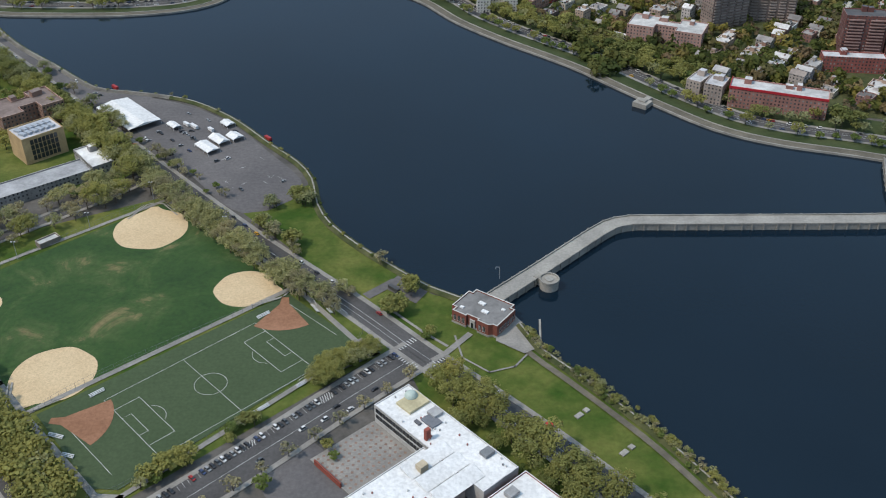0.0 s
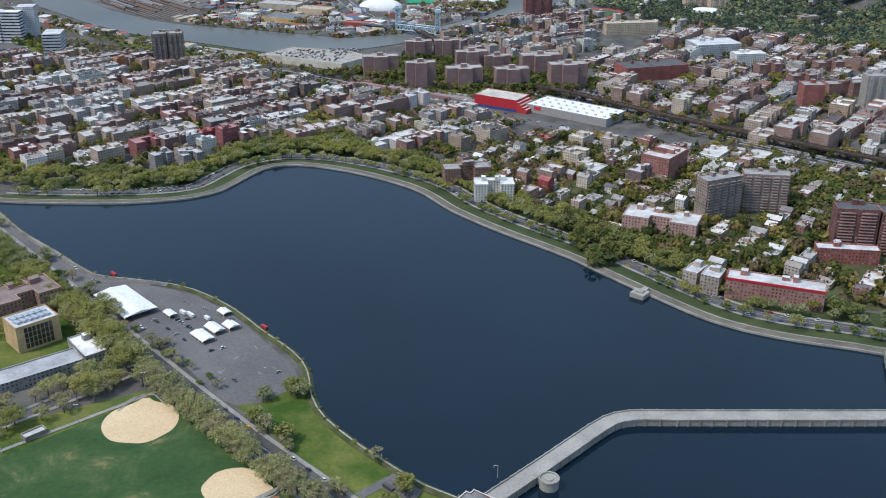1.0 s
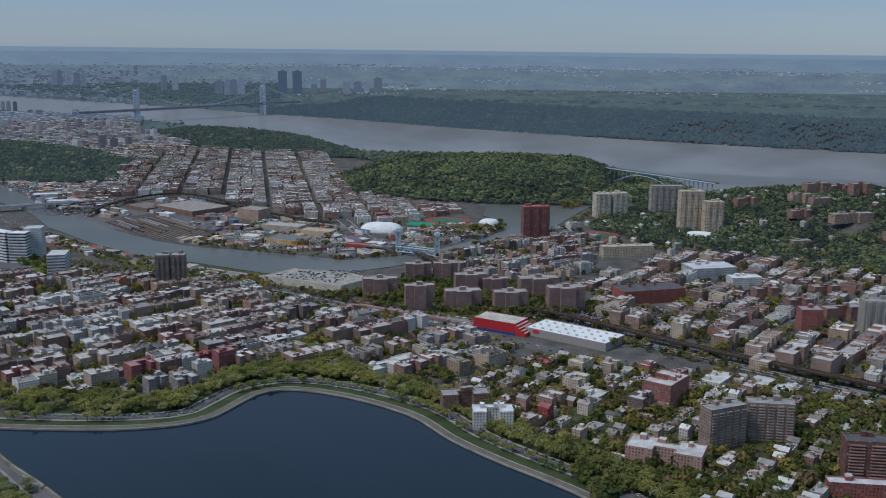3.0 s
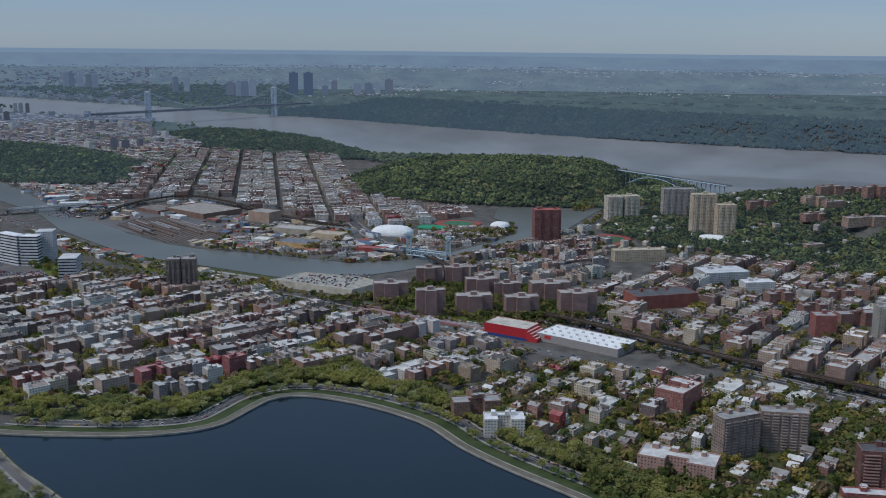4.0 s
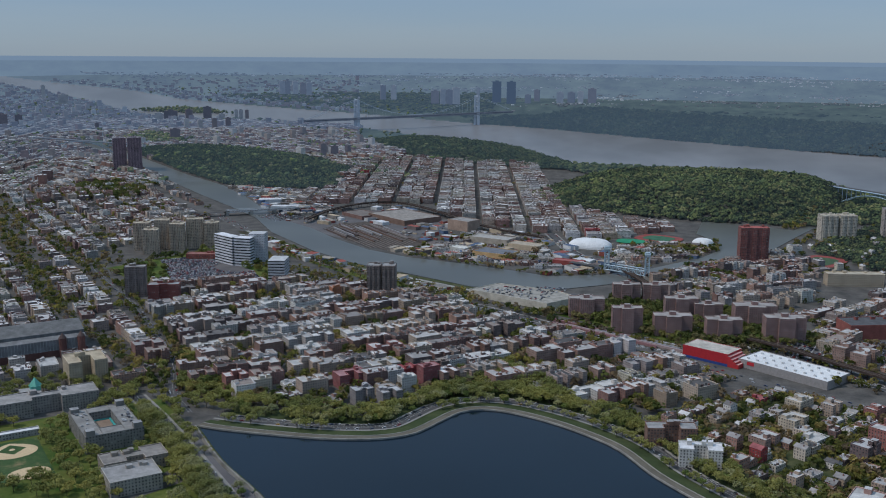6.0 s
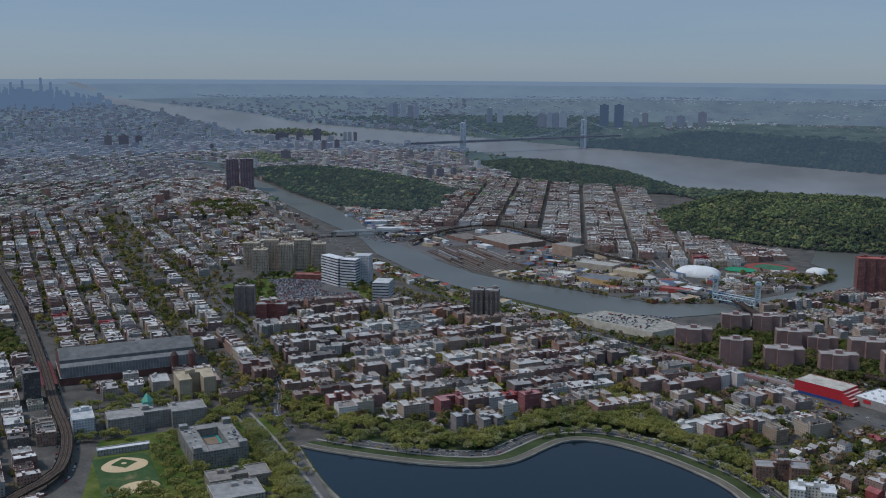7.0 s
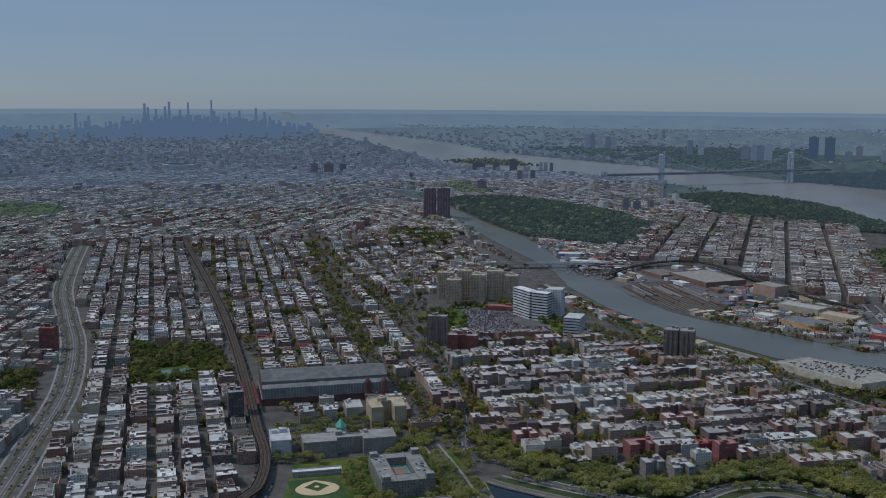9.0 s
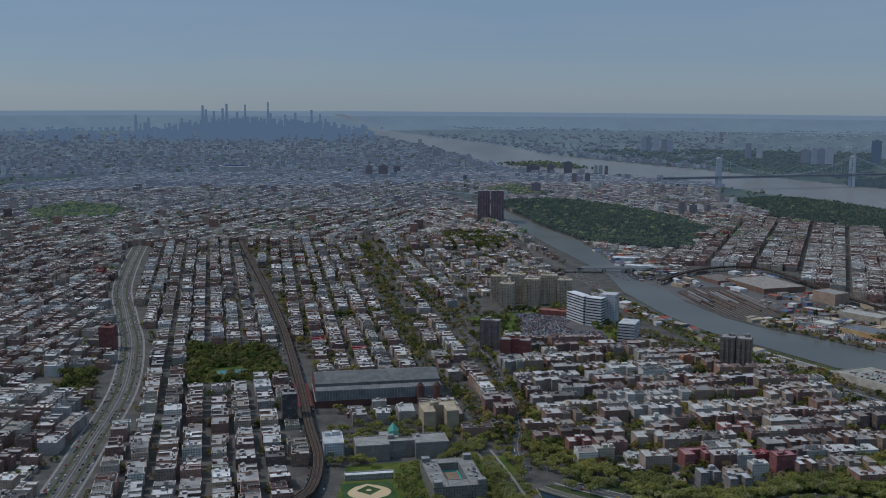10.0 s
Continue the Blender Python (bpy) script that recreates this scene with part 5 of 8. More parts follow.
def leafy(name, P, size, tints, seed, blobs, leaves, label, lift=0.55, spread=0.3, mat="leaf", far=False):
    """Street and yard trees: each crown is several masses of loose leaf sprays."""
    rng = np.random.default_rng(seed)
    stems = np.asarray(P, float)
    m = len(stems)
    S = size * rng.uniform(0.6, 1.35, m)
    hue = np.asarray(tints)[rng.integers(0, len(tints), m)] * rng.uniform(0.85, 1.15, (m, 1))
    n = m * blobs
    ctr = stems.repeat(blobs, 0) + np.c_[rng.normal(0, spread, (n, 2)) * S.repeat(blobs)[:, None], S.repeat(blobs) * rng.uniform(lift * 0.6, lift * 1.6, n)]
    r = S.repeat(blobs) * rng.uniform(0.3, 0.5, n)
    k = n * leaves
    out = rng.normal(0, 1, (k, 3))
    out[:, 2] = np.abs(out[:, 2]) * np.where(rng.random(k) < 0.8, 1, -1)
    out /= np.linalg.norm(out, axis=1, keepdims=True)
    at = ctr.repeat(leaves, 0) + out * np.array([1, 1, 0.8]) * (r.repeat(leaves) * rng.uniform(0.6, 1.1, k))[:, None]
    face = out + rng.normal(0, 0.35, (k, 3)) + np.array([0, 0, 0.3])
    face /= np.linalg.norm(face, axis=1, keepdims=True)
    u = np.cross(face, rng.normal(0, 1, (k, 3)))
    u /= np.linalg.norm(u, axis=1, keepdims=True)
    v = np.cross(face, u)
    s = (r.repeat(leaves) * rng.uniform(0.26, 0.5, k))[:, None]
    V = np.stack([at - u * s - v * s * 0.6, at + u * s * 0.2 - v * s, at + u * s + v * s * 0.3, at - u * s * 0.2 + v * s], 1).reshape(-1, 3)
    me = bpy.data.meshes.new(name)
    me.vertices.add(4 * k)
    me.vertices.foreach_set("co", (drawn_in(V) if far else V).ravel())
    me.loops.add(4 * k)
    me.loops.foreach_set("vertex_index", np.arange(4 * k))
    me.polygons.add(k)
    me.polygons.foreach_set("loop_start", np.arange(k) * 4)
    me.update(calc_edges=True)
    me.materials.append(M[mat])
    col = np.c_[hue.repeat(blobs * leaves, 0) * rng.uniform(0.8, 1.2, (k, 1)), np.ones(k)]
    me.attributes.new("tint", "FLOAT_COLOR", "FACE").data.foreach_set("color", col.ravel())
    return tagged(new(name, me), label, "trees", kind="stuff")


SPRING = [(0.19, 0.2, 0.045), (0.15, 0.18, 0.042), (0.11, 0.15, 0.04), (0.21, 0.2, 0.06), (0.09, 0.13, 0.04), (0.16, 0.145, 0.07)]
PARKS = [(0.18, 0.19, 0.068), (0.14, 0.155, 0.057), (0.22, 0.21, 0.08), (0.105, 0.125, 0.048), (0.2, 0.175, 0.088)]
WOODS = [(0.125, 0.15, 0.062), (0.1, 0.128, 0.058), (0.145, 0.165, 0.064), (0.16, 0.155, 0.078), (0.09, 0.115, 0.054), (0.18, 0.18, 0.07)]

LEAFING = [(0.273, 0.235, 0.076), (0.2, 0.193, 0.062), (0.137, 0.146, 0.049), (0.294, 0.235, 0.095), (0.105, 0.122, 0.043), (0.263, 0.197, 0.114), (0.084, 0.103, 0.038), (0.231, 0.169, 0.114)]
DARKWOODS = [(0.081, 0.101, 0.037), (0.061, 0.081, 0.033), (0.104, 0.12, 0.041), (0.068, 0.088, 0.037), (0.122, 0.127, 0.049)]


def scatter(poly, step, seed):
    """Uneven points over an area."""
    rng = np.random.default_rng(seed)
    xs, ys = [p[0] for p in poly], [p[1] for p in poly]
    gx, gy = np.meshgrid(np.arange(min(xs), max(xs), step), np.arange(min(ys), max(ys), step))
    q = np.c_[gx.ravel(), gy.ravel()] + rng.uniform(-0.45, 0.45, (gx.size, 2)) * step
    return np.array([p for p in q if inside(p[0], p[1], poly)]).reshape(-1, 2)


def on_land(Q):
    Q = np.asarray(Q)
    return np.c_[Q, rise(Q[:, 0], Q[:, 1])]


def hill_poly(cx, cy, rx, ry, ang, k=1.0):
    c, s = math.cos(radians(ang)), math.sin(radians(ang))
    return [(cx + k * (rx * math.cos(t) * c - ry * math.sin(t) * s), cy + k * (rx * math.cos(t) * s + ry * math.sin(t) * c)) for t in np.linspace(0, 2 * math.pi, 24, endpoint=False)]


BLUFF = [(-2100, 3745), (-1815, 3445), (-1500, 3090), (-1290, 2880), (-1190, 2810), (-920, 2850), (-982, 3200), (-1191, 3500), (-1491, 3620), (-1855, 3880)]
FARPARK = [(-3344, 2404), (-3451, 2692), (-3129, 2692), (-2929, 2493), (-3072, 2231)]
WOODED = [FARPARK, BLUFF, hill_poly(-760, 3960, 560, 170, -45, 1.1), hill_poly(180, 2800, 470, 300, -10, 1.0)]
# far_wood and near_wood put air haze into these crowns as emission
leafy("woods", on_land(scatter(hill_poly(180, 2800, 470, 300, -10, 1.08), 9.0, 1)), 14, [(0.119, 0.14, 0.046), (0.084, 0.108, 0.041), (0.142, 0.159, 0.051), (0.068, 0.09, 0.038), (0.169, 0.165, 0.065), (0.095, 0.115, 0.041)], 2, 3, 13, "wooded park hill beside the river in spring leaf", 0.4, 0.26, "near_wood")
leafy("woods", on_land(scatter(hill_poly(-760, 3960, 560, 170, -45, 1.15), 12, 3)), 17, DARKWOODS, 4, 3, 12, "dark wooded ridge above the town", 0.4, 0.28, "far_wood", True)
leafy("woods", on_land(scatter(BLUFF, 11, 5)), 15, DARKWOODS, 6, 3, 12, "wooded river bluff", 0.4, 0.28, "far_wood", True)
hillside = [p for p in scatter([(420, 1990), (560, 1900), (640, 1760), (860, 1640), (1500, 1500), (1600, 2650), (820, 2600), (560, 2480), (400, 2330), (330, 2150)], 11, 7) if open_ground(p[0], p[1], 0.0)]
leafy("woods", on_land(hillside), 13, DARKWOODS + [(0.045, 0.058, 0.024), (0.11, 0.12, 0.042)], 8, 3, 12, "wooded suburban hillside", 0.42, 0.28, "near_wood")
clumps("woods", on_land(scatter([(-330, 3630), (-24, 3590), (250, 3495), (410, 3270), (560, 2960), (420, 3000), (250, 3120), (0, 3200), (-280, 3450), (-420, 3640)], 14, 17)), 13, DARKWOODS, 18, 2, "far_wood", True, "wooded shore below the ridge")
leafy("woods", on_land(scatter([(-1640, 2640), (-1500, 2420), (-1380, 2480), (-1440, 2800)], 11, 9)), 11, PARKS, 10, 4, 14, "wooded campus slope")
west_trees = [p for o in (-50, -57, -64, -71, -78) for p in beside(WEST, o)] + [p for o in (-28, -86, -94) for p in beside(WEST, o)[70:]] + list(scatter([(-140, 1135), (-250, 1130), (-300, 1090), (-240, 1085), (-150, 1125), (-90, 1110), (-30, 1060), (20, 1000), (40, 1020), (-20, 1100)], 12, 12))
rr = random.Random(5)
west_trees = [(x + rr.uniform(-5, 5), y + rr.uniform(-5, 5)) for x, y in west_trees if rr.random() < 0.8]
west_trees += [tuple(p) for p in scatter([(-253, 1084), (-253, 1176), (-212, 1276), (-177, 1280), (-117, 1224), (-69, 1133), (-70, 1096), (-134, 1135), (-184, 1143), (-224, 1115)], 9, 19)]
LINED = []
for line, off in ((AQUEDUCT, 0), (AQUEDUCT, 9), (AQUEDUCT, -9), (UNIVERSITY, 9), (UNIVERSITY, -9), (BAILEY, 14), (BAILEY, -14), (BAILEY, 24)):
    LINED += [(x + rr.uniform(-3, 3), y + rr.uniform(-3, 3)) for x, y in smooth(beside(line, off), 9) if rr.random() < 0.65 and x * x + y * y < 9e6]
LOTS = [[(-915, 1790), (-845, 1650), (-785, 1665), (-775, 1725), (-830, 1815)], [(-938, 1793), (-855, 1854), (-719, 1737), (-664, 1645), (-721, 1566), (-820, 1612)]]
leafy("park_trees", on_land(np.vstack([[p for p in scatter(LAWNS["jamespark"], 11, 51) if math.dist(p, (-1106, 1157)) > 34], scatter([(-1252, 951), (-1173, 934), (-1279, 1045), (-1345, 1043)], 11, 52), scatter(LAWNS["marble"], 13, 53),
                                         [p for p in scatter(LAWNS["hospital"], 22, 54) if not any(inside(p[0], p[1], q) for q in LOTS)], scatter([(380, 900), (470, 880), (560, 1000), (420, 1080), (330, 1010)], 11, 55), scatter([(140, 800), (200, 860), (250, 830), (330, 780), (300, 860), (220, 930), (110, 950)], 13, 56)])),
       10, PARKS, 57, 5, 18, "park trees in fresh spring leaf")
SPOTS += [(x + rr.uniform(-5, 5), y + rr.uniform(-5, 5)) for o in (26, 38, 50, -26) for x, y in smooth(beside(CREEK[:5], o), 10)]
SPOTS += [tuple(p) for p in scatter([(-20, 2080), (100, 2060), (150, 2130), (140, 2220), (90, 2150), (30, 2130)], 11, 58)] + [(x + rr.uniform(-4, 4), y + rr.uniform(-4, 4)) for x, y in smooth([(-480, 1945), (-300, 1870), (-180, 1822), (-90, 1850), (0, 1925)], 9)]
YARDS = [(0, 1060), (110, 920), (200, 830), (330, 740), (520, 690), (640, 860), (520, 1040), (300, 1190), (180, 1250), (60, 1180)]
yard_trees = [tuple(p) for p in scatter(YARDS, 11, 71) if rr.random() < 0.62 and open_ground(p[0], p[1], 0.5)]
for poly, step, share, seed in (([(-640, 1095), (-420, 1052), (-240, 1150), (-20, 1090), (110, 1270), (-260, 1560), (-560, 1690), (-840, 1570), (-700, 1330)], 11, 0.62, 72),
                                ([(110, 1330), (260, 1250), (420, 1130), (640, 960), (1000, 1200), (860, 1700), (600, 1850), (330, 1700)], 15, 0.5, 73), ([(-20, 1840), (110, 1980), (300, 2140), (330, 1980), (150, 1620)], 13, 0.5, 74),
                                ([(-740, 1375), (-1080, 1900), (-1480, 2830), (-2013, 2155), (-1377, 1567), (-800, 1050)], 19, 0.45, 75), ([(-430, 1660), (-250, 1560), (-125, 1480), (-150, 1560), (-300, 1660), (-600, 1860), (-700, 1900)], 12, 0.6, 76),
                                ([(-480, 1960), (-90, 1860), (120, 2080), (90, 2200), (-400, 2230)], 20, 0.4, 77)):
    yard_trees += [tuple(p) for p in scatter(poly, step, seed) if rr.random() < share and open_ground(p[0], p[1])]
leafy("yard_trees", on_land(yard_trees), 9.5, LEAFING, 78, 4, 16, "yard and verge trees between the houses")
f = Form("bank")
sheet(f, YARDS, 0.1, "bank")
solid("lawn", f, "rough brown green yards between the houses", "grass", "structure")
leafy("street_trees", on_land([p for p in SPOTS if free(p[0], p[1], 1)] + LINED), 8.5, LEAFING, 14, 3, 14, "street and yard trees in spring leaf")
leafy("riverside_trees", on_land(scatter([(-840, 2075), (-650, 1895), (-430, 1735), (-330, 1660), (-480, 1690), (-720, 1880)], 14, 15)), 7, LEAFING, 16, 3, 12, "thin riverside trees")
print("buildings", COUNT, "spots", len(SPOTS))


# ---- playing fields ----
LAYER = itertools.count()


def strip(form, pts, w, z, mat, closed=False):
    """A painted line through the points; each lies a hair above the one before."""
    n = len(pts)
    z += 0.004 * (next(LAYER) % 12)
    for i in range(n if closed else n - 1):
        a, b = np.array(pts[i], float), np.array(pts[(i + 1) % n], float)
        d = (b - a) / max(np.hypot(*(b - a)), 1e-6)
        k = np.array([-d[1], d[0]]) * w / 2
        a, b = a - d * w / 2, b + d * w / 2
        form.face([(*(a - k), z), (*(b - k), z), (*(b + k), z), (*(a + k), z)], mat)


def grid_frame(ox, oy, ang):
    """A local frame: along and across."""
    c, s = math.cos(radians(ang)), math.sin(radians(ang))
    return lambda u, v: (ox + c * u - s * v, oy + s * u + c * v)


PITCH = grid_frame(-188.2, 390.5, 43.3)     # u along the pitch, v away from the street
ob = tagged(new("turf_field", None), "dark green artificial turf pitch with white lines", "sports field", kind="structure")
f = Form("carpet")
sheet(f, [(-222, 379.5), (-177, 326), (-163, 325), (-52, 440), (-99, 489)], 0.5, "carpet")
part("turf", f, ob)
f = Form("line")
W = 0.26
strip(f, [PITCH(0, 0), PITCH(100, 0), PITCH(100, -59), PITCH(0, -59)], W, 0.56, "line", True)
strip(f, [PITCH(50, 0), PITCH(50, -59)], W, 0.56, "line")
strip(f, [PITCH(50 + 9.15 * math.cos(a), -29 + 9.15 * math.sin(a)) for a in np.linspace(0, 2 * math.pi, 32, endpoint=False)], W, 0.56, "line", True)
for u0, s in ((0, 1), (100, -1)):
    strip(f, [PITCH(u0, -11), PITCH(u0 + s * 15.5, -11), PITCH(u0 + s * 15.5, -48), PITCH(u0, -48)], W, 0.56, "line")
    strip(f, [PITCH(u0, -20), PITCH(u0 + s * 5.5, -20), PITCH(u0 + s * 5.5, -38), PITCH(u0, -38)], W, 0.56, "line")
    strip(f, [PITCH(u0 + s * (11 + 9.15 * math.cos(a)), -29 + 9.15 * math.sin(a)) for a in np.linspace(-0.9, 0.9, 10)], W, 0.56, "line")
strip(f, [(-206, 373.5), (-169, 335)], W, 0.56, "line")
strip(f, [(-100, 481), (-65, 447)], W, 0.56, "line")
part("line_marking", f, ob, "white painted lines")
for hx, hy, ang, far in ((-210, 374.5, -2, 0.62), (-100, 482, -88, 0.58)):
    f = Form("clay")
    q = grid_frame(hx, hy, ang)
    poly = [q(-3, -2.2), q(4, -3)] + [q(30.5 * math.cos(a), 30.5 * math.sin(a)) for a in np.linspace(-far, far, 14)] + [q(4, 3), q(-3, 2.2)]
    sheet(f, poly, 0.62, "clay")
    part("infield", f, ob, "reddish brown clay infield")

ob = tagged(new("ball_field", None), "mown green ball field with worn dry patches", "sports field", kind="structure")
f = Form("turf")
sheet(f, [(-330, 490), (-252, 408), (-226, 384), (-101, 493), (-202, 602), (-292, 518)], 0.4, "turf")
part("outfield", f, ob)
for hx, hy, ang, r in ((-208, 594, -82, 25.5), (-106, 492, 172, 19.5), (-232, 388, 70, 24), (-322, 470, 10, 22)):
    f = Form("sand")
    q = grid_frame(hx, hy, ang)
    ring = [q(r * 1.08 + r * 1.02 * math.cos(a) * (1 + 0.03 * math.sin(6 * a)), r * 1.0 * math.sin(a)) for a in np.linspace(-2.35, 2.35, 22)]
    sheet(f, smooth([q(-2.5, -2.5), q(2, -6)] + ring + [q(2, 6), q(-2.5, 2.5)], 2.5, True), 0.5, "sand")
    part("infield", f, ob, "pale sand infield")
    f = Form("concrete")
    for s in (-1, 1):
        strip(f, [q(-7, s * 1.5), q(-5, s * 6), q(12, s * 17)], 1.1, 0.9, "concrete")
        strip(f, [q(-4, s * 8), q(9, s * 17.5)], 0.8, 1.3, "concrete")
    part("backstop_kerb", f, ob)

# paved path between the fields and round them
f = Form("pavement")
strip(f, [(-226, 382.5), (-100.5, 492.5)], 3.6, 0.5, "pavement")
strip(f, [(-300, 459), (-251, 405), (-227, 378), (-172, 319)], 3.6, 0.55, "pavement")
strip(f, [(-174, 321), (-161, 320), (-49, 437)], 3.2, 0.62, "pavement")
strip(f, [(-202, 606), (-92, 492), (-52, 440)], 3.5, 0.5, "pavement")
strip(f, [(-202, 606), (-300, 520)], 3.2, 0.5, "pavement")
strip(f, [(-50, 440), (-42, 430), (-60, 418)], 6, 0.53, "pavement")
solid("footpath", f, "pale concrete footpaths round the fields", "path", "structure")


def fence(name, line, step, h, label):
    """A wire fence: posts, rails and a fine net of wires."""
    ob = thing(name, label, "fence")
    L = smooth(line, step)
    for x, y in L:
        e = Form("metal")
        e.tube((x, y, 0.3), (x, y, h), 0.09, "metal", (0.12, 0.14, 0.13), 5)
        part("post", e, ob)
    for z in (h - 0.05, h * 0.5):
        e = Form("metal")
        for a, b in zip(L, L[1:]):
            e.tube((*a, z), (*b, z), 0.06, "metal", (0.14, 0.16, 0.15), 4)
        part("rail", e, ob)
    return ob


fence("fence", [(-177, 325), (-223, 380), (-99, 490)], 6, 4.5, "tall grey wire fence round the turf pitch")
fence("fence", [(-99, 490), (-51, 441), (-163, 324), (-177, 325)], 6, 4.5, "tall grey wire fence round the turf pitch")
fence("fence", [(-96, 491), (-150, 548), (-202, 604), (-292, 521)], 6, 4.0, "grey wire fence along the avenue")


def bench(u, v, ang, length, label):
    x, y = PITCH(u, v)
    ob = thing("bench", label, "bench", pose(x, y, 0.5, 0, 0, 42.5 + ang), "field benches")
    for k, (yy, z) in enumerate(((-0.7, 0.45), (0, 0.8), (0.7, 1.15))):
        e = Form("metal")
        e.box(0, yy, z, length, 0.6, 0.12, "metal", (0.55, 0.57, 0.58), under=True)
        part("plank", e, ob)
    for s in (-1, 0, 1):
        e = Form("metal")
        e.box(s * length * 0.42, 0, 0, 0.2, 1.8, 0.75, "metal", (0.3, 0.31, 0.32))
        part("support", e, ob)
    return ob


for u, v, ang, ln in ((0, 8, 0, 9), (108, 2.5, 0, 9), (52, -66, 0, 8), (60, -66, 0, 7), (135, -14, 80, 9), (-32, -8, -60, 9), (140, -22, 80, 6), (86, -65, 0, 6), (-34, -26, -60, 7)):
    bench(u, v, ang, ln, "low metal spectator bench beside the pitch")


def goal(u, v, ang):
    x, y = PITCH(u, v)
    ob = thing("goal", "white metal football goal frame", "goal", pose(x, y, 0.5, 0, 0, 42.5 + ang), "goals")
    for s in (-1, 1):
        e = Form("metal")
        e.tube((s * 3.6, 0, 0), (s * 3.6, 0, 2.4), 0.1, "metal", (0.8, 0.8, 0.8))
        e.tube((s * 3.6, 0, 2.4), (s * 3.6, 2, 0), 0.06, "metal", (0.8, 0.8, 0.8))
        part("post", e, ob)
    e = Form("metal")
    e.tube((-3.6, 0, 2.4), (3.6, 0, 2.4), 0.1, "metal", (0.8, 0.8, 0.8))
    part("crossbar", e, ob)


for u, v, ang in ((90, -63, 0), (6, -64, 0), (145, -30, 90), (138, -10, 70)):
    goal(u, v, ang)

# baseball ground beside the college
ob = tagged(new("ball_field", None), "bright green baseball ground with a sand infield", "sports field", kind="structure")
BALL = grid_frame(-627, 872, 42.5)
f = Form("turf")
sheet(f, [BALL(-28, -70), BALL(30, -70), BALL(30, 36), BALL(-28, 36)], 0.4, "turf")
part("outfield", f, ob)
f = Form("sand")
sheet(f, [BALL(2 + 24 * math.cos(a), 6 + 19 * math.sin(a)) for a in np.linspace(2.6, 6.9, 22)] + [BALL(14, 24), BALL(2, 31), BALL(-12, 24)], 0.5, "sand")
part("infield", f, ob, "sand infield")
f = Form("turf")
sheet(f, [BALL(2, 26), BALL(-12, 12), BALL(2, -2), BALL(16, 12)], 0.56, "turf")
part("infield_grass", f, ob)
f = Form("sand")
sheet(f, [BALL(2 + 3 * math.cos(a), 12 + 3 * math.sin(a)) for a in np.linspace(0, 6, 10)], 0.6, "sand")
part("mound", f, ob)
f = Form("sand")
sheet(f, [BALL(8 + 20 * math.cos(a), -58 + 15 * math.sin(a)) for a in np.linspace(0, 6, 16)], 0.5, "sand")
part("infield", f, ob, "sand infield")
landmark("field_house", "low white roofed field house behind the baseball ground", -655, 912, 56, 10, 7, 42, (0.3, 0.29, 0.28), (0.62, 0.62, 0.62), extras=False)
ob = tagged(new("tennis_court", None), "blue green hard court in a park", "sports field", kind="structure")
f = Form("metal")
f.box(-1106, 1162, 0.2, 46, 22, 0.2, "metal", (0.07, 0.2, 0.22), 48)
part("surface", f, ob)

# ---- gatehouse and reservoir works ----
ob = thing("gatehouse", "red brick gatehouse with a grey flat roof and pale cornice", "building", pose(23.5, 462, 0.2, 0, 0, -36))
GH = [(-17, -9), (-14, -9), (-14, -13), (-4, -13), (-4, -11.5), (4, -11.5), (4, -13), (12, -13), (14, -11), (17, -11), (17, 9), (14, 9), (14, 13), (-14, 13), (-14, 9), (-17, 9)]
f = Form("plain")
f.block(GH, 1.2, 9.0, "plain", (0.22, 0.075, 0.055), (0.2, 0.195, 0.19), 0.7, 0.8, cope=(0.5, 0.49, 0.46))
part("wall", f, ob, "red brick walls")
f = Form("stone")
f.prism([(x * 1.02, y * 1.02) for x, y in GH], -0.2, 1.3, "stone")
part("plinth", f, ob, "grey stone plinth")


def arch_window(form_parent, x, y, z, w, h, turn):
    m = pose(x, y, z, 0, 0, turn)

    def piece(name, faces, mat, tint, under):
        e = Form(mat)
        for pts in faces:
            e.face([tuple(m @ Vector(p)) for p in pts], mat, tint)
        return part(name, e, under)

    top = [(w / 2 * math.cos(a), -0.06, h + w / 2 * math.sin(a)) for a in np.linspace(0, math.pi, 7)]
    bars = [[(k * w / 2 - 0.1, -0.12, 0), (k * w / 2 + 0.1, -0.12, 0), (k * w / 2 + 0.1, -0.12, h + 0.3), (k * w / 2 - 0.1, -0.12, h + 0.3)] for k in (-1, 0, 1)]
    frame_part = piece("window", bars, "plain", (0.45, 0.44, 0.42), form_parent)
    piece("pane", [[(-w / 2, -0.06, 0), (w / 2, -0.06, 0)] + top], "glass", (0.05, 0.05, 0.05), frame_part)
    piece("sill", [[(-w / 2 - 0.3, -0.2, -0.3), (w / 2 + 0.3, -0.2, -0.3), (w / 2 + 0.3, -0.2, 0), (-w / 2 - 0.3, -0.2, 0)]], "plain", (0.5, 0.49, 0.46), frame_part)
    return frame_part


